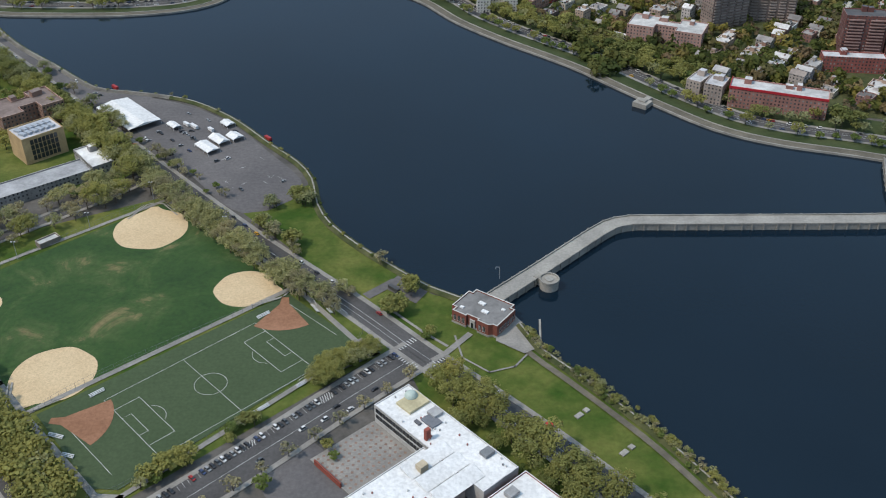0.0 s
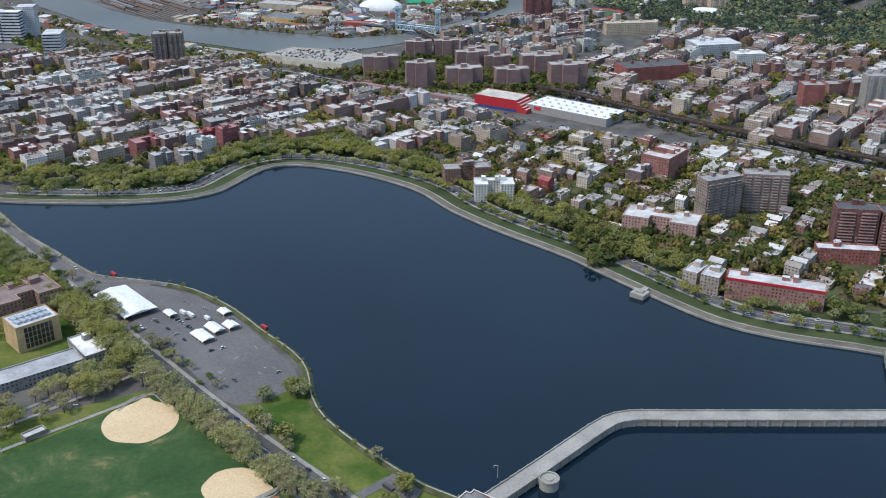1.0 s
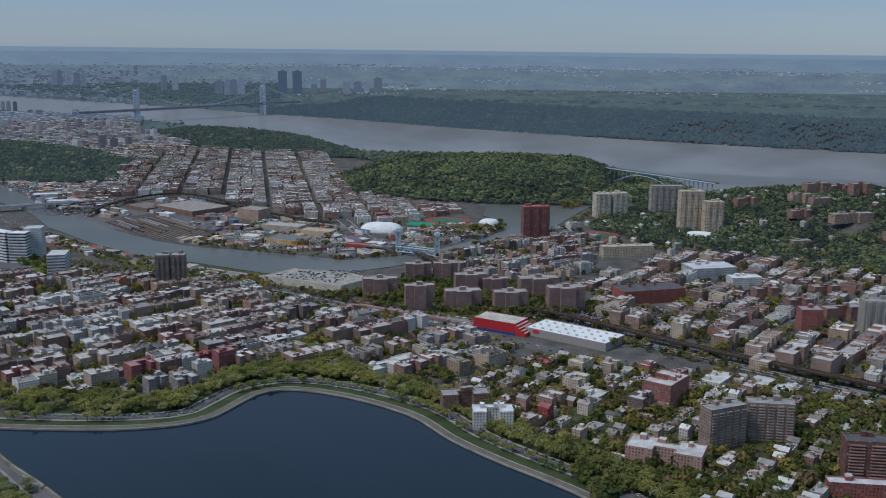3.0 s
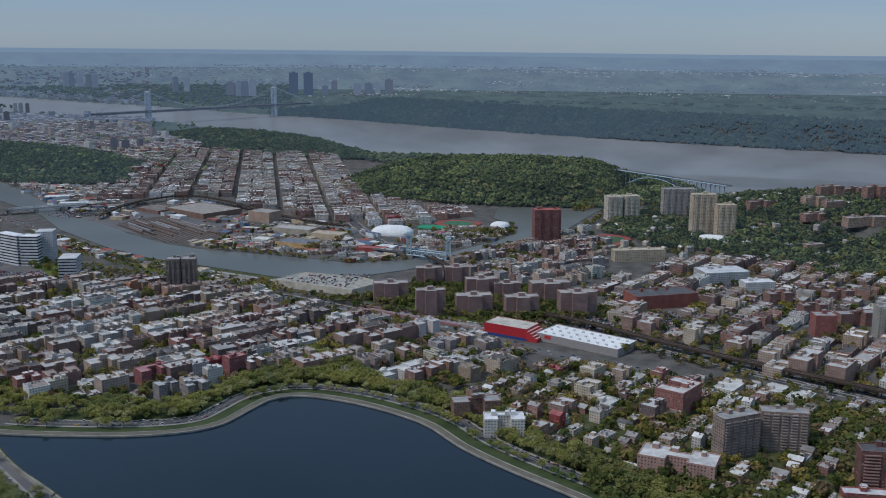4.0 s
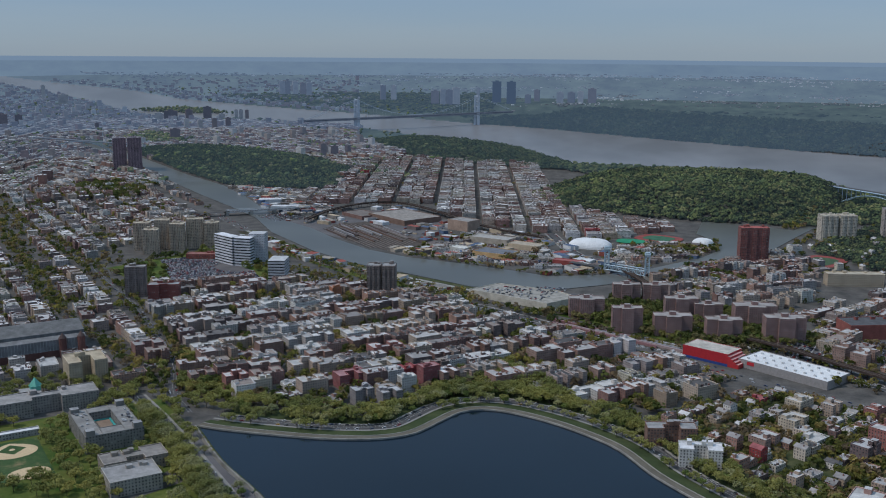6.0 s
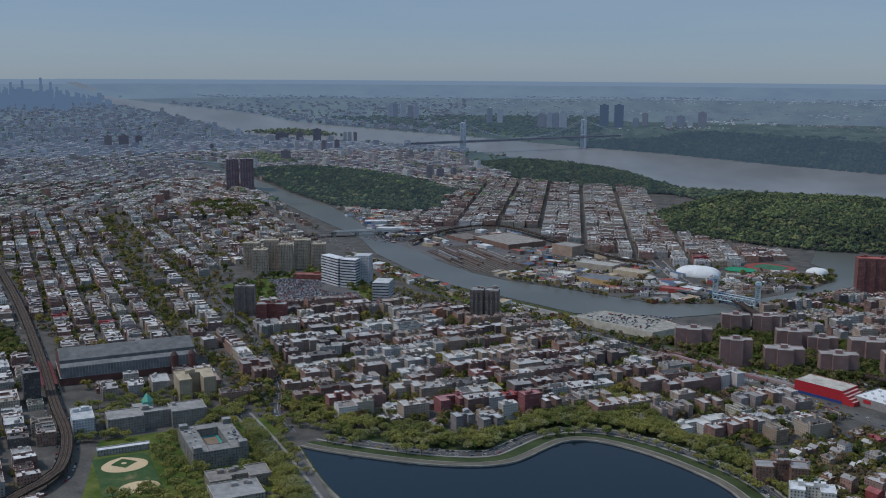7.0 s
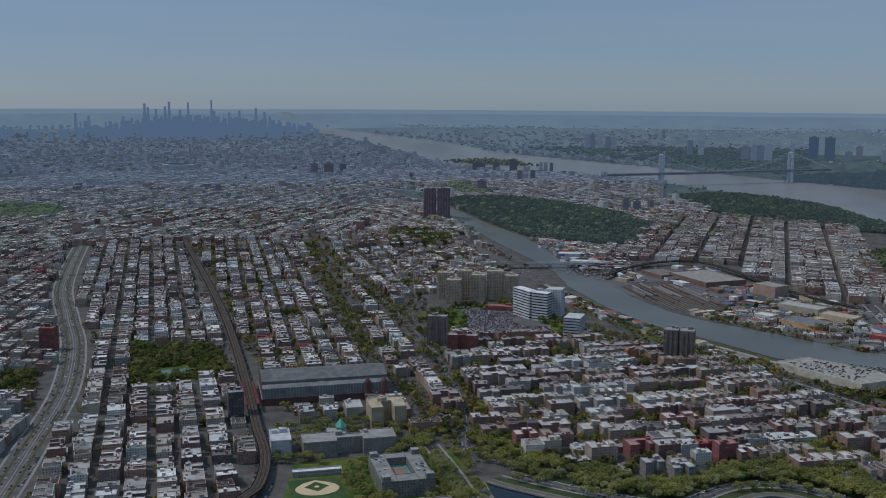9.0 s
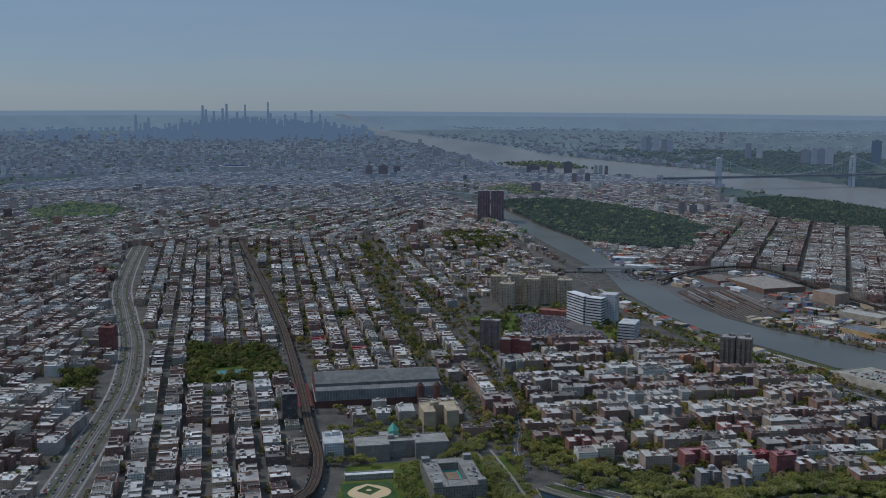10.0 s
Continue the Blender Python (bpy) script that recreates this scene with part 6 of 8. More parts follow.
for x in (-12, -9, -6, 6, 9):
    arch_window(ob, x, -13, 2.6, 1.7, 3.0, 0)
for y in (-8, -5, -2, 1, 4, 7):
    arch_window(ob, 17, y, 2.6, 1.7, 3.0, 90)
    arch_window(ob, -17, y, 2.6, 1.7, 3.0, -90)
f = Form("plain", "glass")
f.box(0, -11.9, 1.0, 3.6, 0.8, 5.6, "plain", (0.45, 0.44, 0.41))
f.box(0, -12.3, 1.0, 1.8, 0.2, 3.6, "glass", (0.03, 0.03, 0.03))
part("door", f, ob, "pale stone doorway")
for x, y in ((-3, 3), (3, -3), (-11, -7), (11, 5)):
    f = Form("white")
    f.box(x, y, 8.3, 4.4 if abs(x) < 5 else 2.4, 2.6 if abs(x) < 5 else 1.8, 0.8, "white")
    part("skylight", f, ob, "white rooftop skylight")
f = Form("pavement")
strip(f, [(14, 446), (1, 430)], 4, 0.6, "pavement")
strip(f, [(-1, 428), (-6, 424)], 4, 0.57, "pavement")
strip(f, [(6, 445), (10, 425), (25, 412), (40, 417), (48, 428)], 1.2, 0.6, "pavement")
strip(f, [(1, 436), (-12, 448), (-32, 470)], 1.8, 0.58, "pavement")
sheet(f, [(-28, 511), (-8, 495), (-18, 478), (-40, 496)], 0.4, "lot")
strip(f, [(-34, 500), (-47, 488)], 7, 0.42, "lot")
sheet(f, [(30, 440), (46, 428), (56, 434), (47, 457), (40, 470), (34, 462)], 1.0, "pavement")
solid("footpath", f, "pale concrete paths to the gatehouse", "path", "structure")
for x, y, ang in ((74, 378, 42), (94, 350, 42)):
    ob = thing("vent_slab", "pale concrete vent slab in the lawn", "utility cover", pose(x, y, 0.2, 0, 0, ang), "vent slabs")
    f = Form("concrete")
    f.box(-3, 0, 0, 5, 3, 0.7, "concrete")
    part("slab", f, ob)
    f = Form("concrete")
    f.box(3, 0, 0, 3, 3, 0.9, "concrete")
    part("slab", f, ob)


def drum_tower(x, y):
    ob = thing("valve_tower", "round granite valve tower beside the causeway", "tower", pose(x, y, 0.3))
    prof = [(6.0, 0), (6.0, 6.0), (6.4, 6.2), (6.4, 7.4), (5.6, 7.4), (5.6, 6.4), (0.01, 6.4)]
    f = Form("stone")
    n = 28
    for (r0, z0), (r1, z1) in zip(prof, prof[1:]):
        for i in range(n):
            a, b = 2 * math.pi * i / n, 2 * math.pi * (i + 1) / n
            f.face([(r0 * math.cos(a), r0 * math.sin(a), z0), (r0 * math.cos(b), r0 * math.sin(b), z0), (r1 * math.cos(b), r1 * math.sin(b), z1), (r1 * math.cos(a), r1 * math.sin(a), z1)], "stone")
    part("drum", f, ob)
    f = Form("concrete")
    f.tube((0, 0, 6.4), (0, 0, 7.0), 2.6, "concrete", sides=16)
    part("hatch", f, ob)
    f = Form("stone")
    f.box(-5, 5, 0, 6, 8, 5.2, "stone", ang=45)
    part("link", f, ob)


drum_tower(66.5, 494)
ob = thing("outlet_house", "small stone outlet platform on the reservoir rim", "platform", pose(171, 758, 0.3, 0, 0, -38))
for nm, args in (("deck", (0, 0, 0, 13, 12, 4.4)), ("hut", (0, 1, 4.4, 6, 6, 1.2)), ("walkway", (0, 9, 0, 5, 8, 4.2))):
    f = Form("stone")
    f.box(*args, "stone")
    part(nm, f, ob)
ob = thing("boom", "thin concrete breakwater boom in the water", "breakwater", pose(57, 449, 0, 0, 0, 0))
f = Form("stone")
f.box(0, 0, 0.3, 1.3, 22, 1.0, "stone", ang=-4)
part("beam", f, ob)
ob = thing("hoist_mast", "grey steel hoist mast on the causeway", "mast", pose(35, 497, 5.2))
for nm, a, b in (("mast", (0, 0, 0), (0, 0, 9)), ("jib", (0, 0, 9), (-2.5, 0, 9.3)), ("hook", (-2.5, 0, 9.3), (-2.5, 0, 7.5))):
    f = Form("metal")
    f.tube(a, b, 0.2, "metal", (0.3, 0.32, 0.34))
    part(nm, f, ob)

# ---- school with white roofs ----
SCH = pose(-38, 372, 0.2, 0, 0, 42)
taken(0, 345, 60)
taken(-45, 330, 40)
ob = thing("school_building", "pale brick school with white flat roofs and a paved court", "building", SCH)
f = Form("plain", "white")
f.block([(0, 0), (0, -83), (24, -83), (24, 0)], 0, 13, "plain", (0.4, 0.39, 0.37), (0.8, 0.8, 0.8), 0.5, 0.5, roof="white", cope=(0.62, 0.62, 0.62))
part("wing", f, ob, "three storey wing")
f = Form("plain", "white")
f.block([(-75, -72), (-1.5, -72), (-1.5, -41), (-75, -41)], 0, 13, "plain", (0.42, 0.4, 0.37), (0.8, 0.8, 0.8), 0.5, 0.5, roof="white", cope=(0.62, 0.62, 0.62))
part("wing", f, ob, "three storey wing")
f = Form("plain", "white")
f.block([(-30, -118), (26, -118), (26, -86), (-30, -86)], 0, 11.5, "plain", (0.26, 0.085, 0.06), (0.8, 0.8, 0.8), 0.8, 0.5, roof="white", cope=(0.62, 0.62, 0.62))
part("wing", f, ob, "red brick wing")
for k in range(3):
    f = Form("white", "glass")
    y0 = -45 - k * 11
    f.face([(-20, y0, 14.8), (8, y0, 14.8), (8, y0 - 9, 12.8), (-20, y0 - 9, 12.8)], "white")
    f.face([(-20, y0, 12.6), (8, y0, 12.6), (8, y0, 14.8), (-20, y0, 14.8)], "glass")
    for x in (-20, 8):
        f.face([(x, y0, 12.6), (x, y0, 14.8), (x, y0 - 9, 12.8)], "white")
    part("sawtooth_roof", f, ob, "white sawtooth roof with glazing")
for j in range(2):
    for i in range(14):
        e = Form("glass")
        e.box(-0.15, -2.6 - i * 2.75, 4.6 + j * 4.2, 0.5, 2.1, 2.4, "glass", under=True)
        pane = part("window", e, ob)
        e = Form("plain")
        e.box(-0.3, -2.6 - i * 2.75, 4.3 + j * 4.2, 0.5, 2.4, 0.25, "plain", (0.5, 0.5, 0.49), under=True)
        part("sill", e, pane)
for i in range(11):
    for j in range(2):
        e = Form("glass")
        e.box(24.1, -5 - i * 7, 4.6 + j * 4.2, 0.5, 4.6, 2.2, "glass", under=True)
        part("window", e, ob)
for x, y, w, d, h, tt, nm in ((16, -13, 14, 11, 1.5, (0.5, 0.44, 0.28), "roof_deck"), (14, -30, 7, 9, 1.0, (0.17, 0.18, 0.2), "roof_unit"), (19, -27, 6, 6, 2.0, (0.4, 0.4, 0.4), "roof_unit"),
                              (-12, -52, 5, 4, 4, (0.5, 0.42, 0.3), "bulkhead"), (19, -66, 6, 5, 2, (0.2, 0.21, 0.22), "roof_unit"), (8, -26, 2, 4, 1, (0.12, 0.12, 0.13), "vent"),
                              (4, -38, 3, 2, 7, (0.28, 0.08, 0.06), "chimney"), (10, -92, 6, 5, 2.4, (0.3, 0.3, 0.3), "roof_unit"), (-8, -100, 5, 4, 2, (0.25, 0.2, 0.17), "roof_unit")):
    e = Form("plain")
    e.box(x, y, 12.6 if y > -85 else 11, w, d, h, "plain", tt)
    part(nm, e, ob)
rv = random.Random(3)
for k in range(34):
    e = Form("metal")
    x, y = (rv.uniform(2, 22), rv.uniform(-80, -3)) if k < 24 else (rv.uniform(-60, -6), rv.uniform(-70, -44))
    e.tube((x, y, 12.5), (x, y, 13.4), rv.uniform(0.3, 0.6), "metal", rv.choice(((0.2, 0.2, 0.2), (0.5, 0.5, 0.5), (0.3, 0.12, 0.1))), 7)
    part("vent", e, ob)
e = Form("metal")
for i in range(6):
    a0, a1 = i * math.pi / 12, (i + 1) * math.pi / 12
    for k in range(14):
        b0, b1 = k * math.pi / 7, (k + 1) * math.pi / 7
        q = [(a0, b0), (a0, b1), (a1, b1), (a1, b0)]
        e.face([(18 + 3.6 * math.cos(a) * math.cos(b), -9 + 3.6 * math.cos(a) * math.sin(b), 14 + 3.2 * math.sin(a)) for a, b in q], "metal", (0.42, 0.5, 0.45))
part("dome", e, ob, "pale green observatory dome")
f = Form("pavement", "clay")
f.box(-21, -19, 0.1, 42, 40, 0.5, "pavement")
part("court", f, ob, "patterned paved court")
for i in range(11):
    for j in range(10):
        e = Form("plain")
        e.box(-39 + i * 3.6, -36 + j * 3.8, 0.6, 1.4, 1.4, 0.05, "plain", (0.24, 0.16, 0.13), 45)
        part("paving_tile", e, ob)
f = Form("plain")
f.box(-42, -14, 0, 0.8, 22, 3.4, "plain", (0.26, 0.07, 0.05))
part("court_wall", f, ob, "red brick court wall")


# ---- tents on the parking ground ----
def tent(x, y, w, d, ang, eave, ridge, peaks, label):
    ob = thing("tent", label, "tent", pose(x, y, 0.2, 0, 0, ang), "white event tents")
    n = 10
    for k in range(peaks):
        f = Form("white")
        x0, x1 = -w / 2 + k * w / peaks, -w / 2 + (k + 1) * w / peaks
        for i in range(n):
            t0, t1 = i / n, (i + 1) / n
            z0 = eave + (ridge - eave) * (1 - abs(2 * t0 - 1) ** 0.85)
            z1 = eave + (ridge - eave) * (1 - abs(2 * t1 - 1) ** 0.85)
            f.face([(x0, -d / 2 + d * t0, z0), (x1, -d / 2 + d * t0, z0), (x1, -d / 2 + d * t1, z1), (x0, -d / 2 + d * t1, z1)], "white")
        f.face([(x0, -d / 2, eave - 0.8), (x1, -d / 2, eave - 0.8), (x1, -d / 2, eave), (x0, -d / 2, eave)], "white")
        f.face([(x0, d / 2, eave), (x1, d / 2, eave), (x1, d / 2, eave - 0.8), (x0, d / 2, eave - 0.8)], "white")
        for xx in (x0, x1):
            f.face([(xx, -d / 2, eave)] + [(xx, -d / 2 + d * i / n, eave + (ridge - eave) * (1 - abs(2 * i / n - 1) ** 0.85)) for i in range(1, n)] + [(xx, d / 2, eave)], "white")
        part("canopy", f, ob)
    for s, k in itertools.product((-1, 1), range(peaks + 1)):
        f = Form("metal")
        f.tube((-w / 2 + k * w / peaks, s * d / 2, 0), (-w / 2 + k * w / peaks, s * d / 2, eave), 0.15, "metal", (0.6, 0.6, 0.6), 5)
        part("pole", f, ob)
    return ob


tent(-264, 742, 58, 29, -48, 4.2, 6.2, 1, "huge white marquee on the parking ground")
tent(-187, 684, 20, 11, -48, 3.2, 4.6, 3, "white open-sided event tent")
tent(-180, 697, 17, 10, -48, 3.2, 5.4, 2, "white peaked event tent")
tent(-168, 702, 12, 10, -48, 3.2, 5.2, 1, "white peaked event tent")
tent(-222, 723, 12, 7, -48, 3.0, 4.2, 2, "small white event tent")
tent(-178, 726, 11, 8, -48, 3.0, 4.4, 2, "small white event tent")

# ---- vehicles ----
PAINT = [((0.03, 0.03, 0.035), "black"), ((0.6, 0.6, 0.6), "white"), ((0.28, 0.29, 0.3), "silver"), ((0.09, 0.1, 0.11), "dark grey"), ((0.3, 0.02, 0.02), "red"), ((0.03, 0.05, 0.12), "navy blue"), ((0.55, 0.3, 0.02), "yellow")]


def car_model(paint, word, van=False):
    ob = thing("car", "%s parked %s" % (word, "van with dark windows" if van else "saloon car with dark windows"), "car", pose(0, 0, -500), "parked cars")
    h1, h2 = (1.05, 2.0) if van else (0.85, 1.42)
    side = [(-2.25, 0.3), (2.2, 0.3), (2.25, 0.75), (1.35, h1), (-2.1, h1), (-2.28, 0.8)]
    f = Form("metal")
    for s in (-1, 1):
        f.face([(x, s * 0.88, z) for x, z in (side if s < 0 else side[::-1])], "metal", paint)
    for (xa, za), (xb, zb) in zip(side, side[1:] + side[:1]):
        f.face([(xa, -0.88, za), (xa, 0.88, za), (xb, 0.88, zb), (xb, -0.88, zb)][::-1], "metal", paint)
    part("body", f, ob)
    f = Form("glass")
    lo, hi = [(-1.9, -0.84), (1.3, -0.84), (1.3, 0.84), (-1.9, 0.84)], [(-1.5, -0.66), (0.45, -0.66), (0.45, 0.66), (-1.5, 0.66)]
    for i in range(4):
        j = (i + 1) % 4
        f.face([(*lo[i], h1), (*lo[j], h1), (*hi[j], h2), (*hi[i], h2)], "glass")
    part("window", f, ob)
    f = Form("metal")
    f.box(-0.525, 0, h2, 2.0, 1.36, 0.05, "metal", paint)
    part("roof", f, ob)
    for x, s in itertools.product((-1.4, 1.4), (-1, 1)):
        f = Form("glass")
        f.tube((x, s * 0.72, 0.33), (x, s * 0.93, 0.33), 0.33, "glass", sides=10)
        part("wheel", f, ob)
    return ob


CARS = [car_model(p, w, i in (1, 3)) for i, (p, w) in enumerate(PAINT)]
USED = set()


def park(x, y, z, ang, rng):
    k = rng.choices(range(7), (6, 4, 4, 4, 1, 2, 0.4))[0]
    m = pose(x, y, z, 0, 0, ang + rng.uniform(-2, 2))
    if k not in USED:
        USED.add(k)
        CARS[k].matrix_basis = m
    else:
        copy_thing(CARS[k], m)


rc = random.Random(8)
CR = grid_frame(-15, 430, -136.0)
for k in range(52):
    u = 12 + k * 3.05
    if rc.random() < 0.74 and not 58 < u < 66:
        park(*CR(u, -8.0), 0.36, -136 + 90 + 6, rc)
for u, v, s in ((40, 6, 0), (75, 5.5, 0), (88, 3, 0), (118, 6, 0), (60, 9.2, 180), (64, 2, 180)):
    park(*CR(u, v), 0.36, -136 + s, rc)
L = GOULDEN
for i in range(4, len(L) - 2):
    a = math.degrees(math.atan2(L[i + 1][1] - L[i][1], L[i + 1][0] - L[i][0]))
    for off, p in ((-6.4, 0.4), (6.4, 0.42), (2.5, 0.1)):
        if rc.random() < p:
            q = beside(L[i - 1:i + 2], off)[1]
            park(*q, 0.32, a + (180 if off > 0 else 0), rc)
for k in range(34):
    row, j = divmod(k, 12)
    q = grid_frame(-243, 705, -46)(j * 4.2, row * 14)
    if rc.random() < 0.5:
        park(*q, 0.22, 44 if rc.random() < 0.7 else -46, rc)
for x, y, ang in ((-300, 785, 20), (-306, 790, 20), (-330, 815, -48), (-352, 838, -48), (-358, 830, -48), (-290, 765, 30), (-284, 768, 30), (-215, 748, -40), (-196, 735, -40), (-170, 715, 10), (-176, 664, 40),
                  (-168, 668, 40), (-150, 620, -50), (-206, 716, 0), (-120, 632, 40), (-200, 700, -48)):
    park(x, y, 0.22, ang, rc)
L = SEDGWICK
for i in range(2, len(L) - 2):
    a = math.degrees(math.atan2(L[i + 1][1] - L[i][1], L[i + 1][0] - L[i][0]))
    for off, p in ((-6, 0.85), (6, 0.6), (-6.0, 0.6)):
        if rc.random() < p and len(bpy.data.objects) < 7000:
            q = beside(L[i - 1:i + 2], off)[1]
            c, s = math.cos(radians(a)), math.sin(radians(a))
            e = rc.uniform(-4, 4)
            park(q[0] + c * e, q[1] + s * e, 0.34, a, rc)
for x, y, w, word, tint in ((-291, 800, 8, "red", (0.35, 0.03, 0.03)), (-141, 700, 7, "red", (0.35, 0.03, 0.03)), (-205, 722, 9, "white", (0.65, 0.65, 0.65)), (-190, 716, 6, "white", (0.65, 0.65, 0.65)),
                            (55, 367, 4, "red", (0.5, 0.03, 0.03)), (-212, 726, 7, "white", (0.65, 0.65, 0.65)), (-32, 492, 9, "dark grey", (0.06, 0.06, 0.06))):
    ob = thing("trailer", "%s box trailer standing on the asphalt" % word, "trailer", pose(x, y, 0.25, 0, 0, -46), "trailers")
    f = Form("metal")
    f.box(0, 0, 0.6, w, 2.5, 2.4, "metal", tint, under=True)
    part("body", f, ob)
    for k, s in itertools.product((-0.3, 0.3), (-1, 1)):
        f = Form("glass")
        f.tube((k * w, s * 0.9, 0.4), (k * w, s * 1.2, 0.4), 0.4, "glass", sides=8)
        part("wheel", f, ob)


# crossing bars at the junction and parking bay lines
f = Form("line")
for k in range(9):
    for q0 in (CR(9 + 0, -8 + k * 2), ):
        strip(f, [q0, CR(12.5, -8 + k * 2)], 0.7, 0.42, "line")
J = grid_frame(-15, 430, -46)
for k in range(7):
    strip(f, [J(-13, -6 + k * 2), J(-9.5, -6 + k * 2)], 0.7, 0.42, "line")
    strip(f, [J(11, -6 + k * 2), J(14.5, -6 + k * 2)], 0.7, 0.42, "line")
for k in range(54):
    u = 11 + k * 3.05
    strip(f, [CR(u, -10.6), CR(u + 0.5, -5.6)], 0.16, 0.42, "line")
for u0 in (58, 110):
    for k in range(6):
        strip(f, [CR(u0 + k * 1.5, -10.5), CR(u0 + k * 1.5 + 2.5, -5.5)], 0.35, 0.42, "line")
strip(f, [CR(14, 1), CR(170, 1)], 0.22, 0.42, "line")
for line, z in ((GOULDEN, 0.34), (SEDGWICK, 0.36), (UNIVERSITY, 0.34)):
    ribbon(f, line, -0.12, z, 0.12, z, "line")
    ribbon(f, line, -3.6, z, -3.4, z, "line")
rl = random.Random(2)
for k in range(26):
    x, y = rl.uniform(-205, -125), rl.uniform(600, 690)
    if inside(x, y, [(-200, 660), (-150, 600), (-110, 628), (-150, 680)]):
        a = rl.choice((42, -48))
        strip(f, [(x, y), (x + 5 * math.cos(radians(a)), y + 5 * math.sin(radians(a)))], 0.2, 0.26, "line")
solid("road_marking", f, "white painted road lines and crossings", "road marking", "structure")


# ---- near trees, each a thing of its own ----
def tree_model(seed, height, spread, tint, word, full=1.0):
    rng = random.Random(seed)
    ob = thing("tree", word, "tree", pose(0, 0, -500), "park and avenue trees")
    f = Form("bark")
    f.tube((0, 0, 0), (0.15, 0.1, height * 0.45), 0.32, "bark", sides=7, r2=0.2)
    tips = []
    for k in range(6):
        a, r = k * 1.05 + rng.uniform(-0.3, 0.3), spread * rng.uniform(0.3, 0.5)
        tip = (r * math.cos(a), r * math.sin(a), height * rng.uniform(0.55, 0.8))
        f.tube((0.1, 0.05, height * rng.uniform(0.28, 0.42)), tip, 0.14, "bark", sides=5, r2=0.05)
        tips.append(tip)
    part("trunk", f, ob)
    f = Form("leaf")
    lobes = [(x * 1.15, y * 1.15, z, spread * rng.uniform(0.24, 0.36)) for x, y, z in tips] + [(rng.uniform(-1, 1), rng.uniform(-1, 1), height * 0.8, spread * 0.36)]
    lobes += [(rng.uniform(-0.32, 0.32) * spread, rng.uniform(-0.32, 0.32) * spread, height * rng.uniform(0.6, 0.9), spread * rng.uniform(0.14, 0.24)) for _ in range(4)]
    for lx, ly, lz, lr in lobes:
        for _ in range(int((60 + lr * 42) * full)):
            v = Vector((rng.gauss(0, 1), rng.gauss(0, 1), rng.gauss(0, 1)))
            v.normalize()
            c = Vector((lx, ly, lz)) + Vector((v.x, v.y, v.z * 0.8)) * lr * rng.uniform(0.55, 1.05)
            q = (v + Vector((rng.gauss(0, 0.3), rng.gauss(0, 0.3), rng.gauss(0, 0.3) + 0.3))).to_track_quat("Z", "Y")
            s = rng.uniform(0.22, 0.46)
            k = rng.uniform(0.8, 1.2)
            f.face([tuple(c + q @ Vector(p)) for p in ((-s, -s * 0.6, 0), (s * 0.2, -s, 0.1), (s, s * 0.3, 0), (-s * 0.2, s, -0.1))], "leaf", tuple(t * k for t in tint))
    part("crown", f, ob)
    return ob


MODELS = [tree_model(1, 13, 11, (0.32, 0.3, 0.11), "broad tree in yellow green spring leaf"), tree_model(2, 12, 9, (0.36, 0.35, 0.19), "street tree in thin olive spring leaf", 0.55),
          tree_model(3, 15, 12, (0.26, 0.265, 0.1), "tall broad tree in fresh green leaf"), tree_model(4, 9, 8, (0.18, 0.225, 0.078), "small round green tree"),
          tree_model(5, 12, 9, (0.36, 0.32, 0.21), "half bare street tree in bud", 0.4), tree_model(6, 14, 11, (0.32, 0.31, 0.12), "spreading tree in pale spring leaf")]
PLANTED, rt = set(), random.Random(17)
ROOM, MANY = [300], []


def plant(x, y, k=None, z=0.1, grow=1.0):
    """The first 300 trees are things; the rest are grown together below."""
    k = rt.randrange(len(MODELS)) if k is None else k
    m = pose(x, y, z, 0, 0, rt.uniform(0, 360)) @ Matrix.Scale(grow * rt.uniform(0.8, 1.15), 4)
    if ROOM[0] <= 0:
        MANY.append((k, m))
        return
    ROOM[0] -= 1
    if k not in PLANTED:
        PLANTED.add(k)
        MODELS[k].matrix_basis = m
    else:
        copy_thing(MODELS[k], m)


def avenue(line, off, step, a, b, kinds, gap=0.1, wobble=1.5, grow=1.0):
    """Trees along part of a line, from share a to share b."""
    L = smooth(beside(line, off), step)
    L = [p for i, p in enumerate(L) if i % max(1, round(step / max(1.0, math.dist(L[0], L[1])))) == 0]
    for p in L[int(a * len(L)):int(b * len(L))]:
        if rt.random() > gap:
            plant(p[0] + rt.uniform(-wobble, wobble), p[1] + rt.uniform(-wobble, wobble), rt.choice(kinds), grow=grow)


avenue(GOULDEN, -13, 7, 0.05, 0.48, (1, 5, 1), 0.05, grow=1.2)
avenue(GOULDEN, -12, 6, 0.48, 0.7, (1, 4, 1), 0.05, grow=1.1)
avenue(GOULDEN, -21, 7, 0.2, 0.5, (1, 5, 1), 0.1, grow=1.1)
avenue(GOULDEN, -19, 7, 0.5, 0.68, (1, 4, 1), 0.15, grow=0.95)
avenue(GOULDEN, 12, 8, 0.3, 0.5, (1, 4, 3), 0.3, grow=0.8)
avenue(GOULDEN, 11, 9, 0.05, 0.3, (1, 4, 3), 0.55, grow=0.7)
for x, y in ((-6, 401), (2, 407), (9, 396), (2, 387), (18, 385), (25, 377), (12, 374), (32, 359), (41, 359), (47, 349), (42, 343), (61, 332), (67, 326), (54, 330), (80, 317), (62, 315)):
    plant(x + 2, y - 3, rt.choice((0, 0, 5, 2)), grow=1.12)
    if rt.random() < 0.6:
        plant(x - 6, y - 9, rt.choice((3, 2, 5)), grow=0.8)
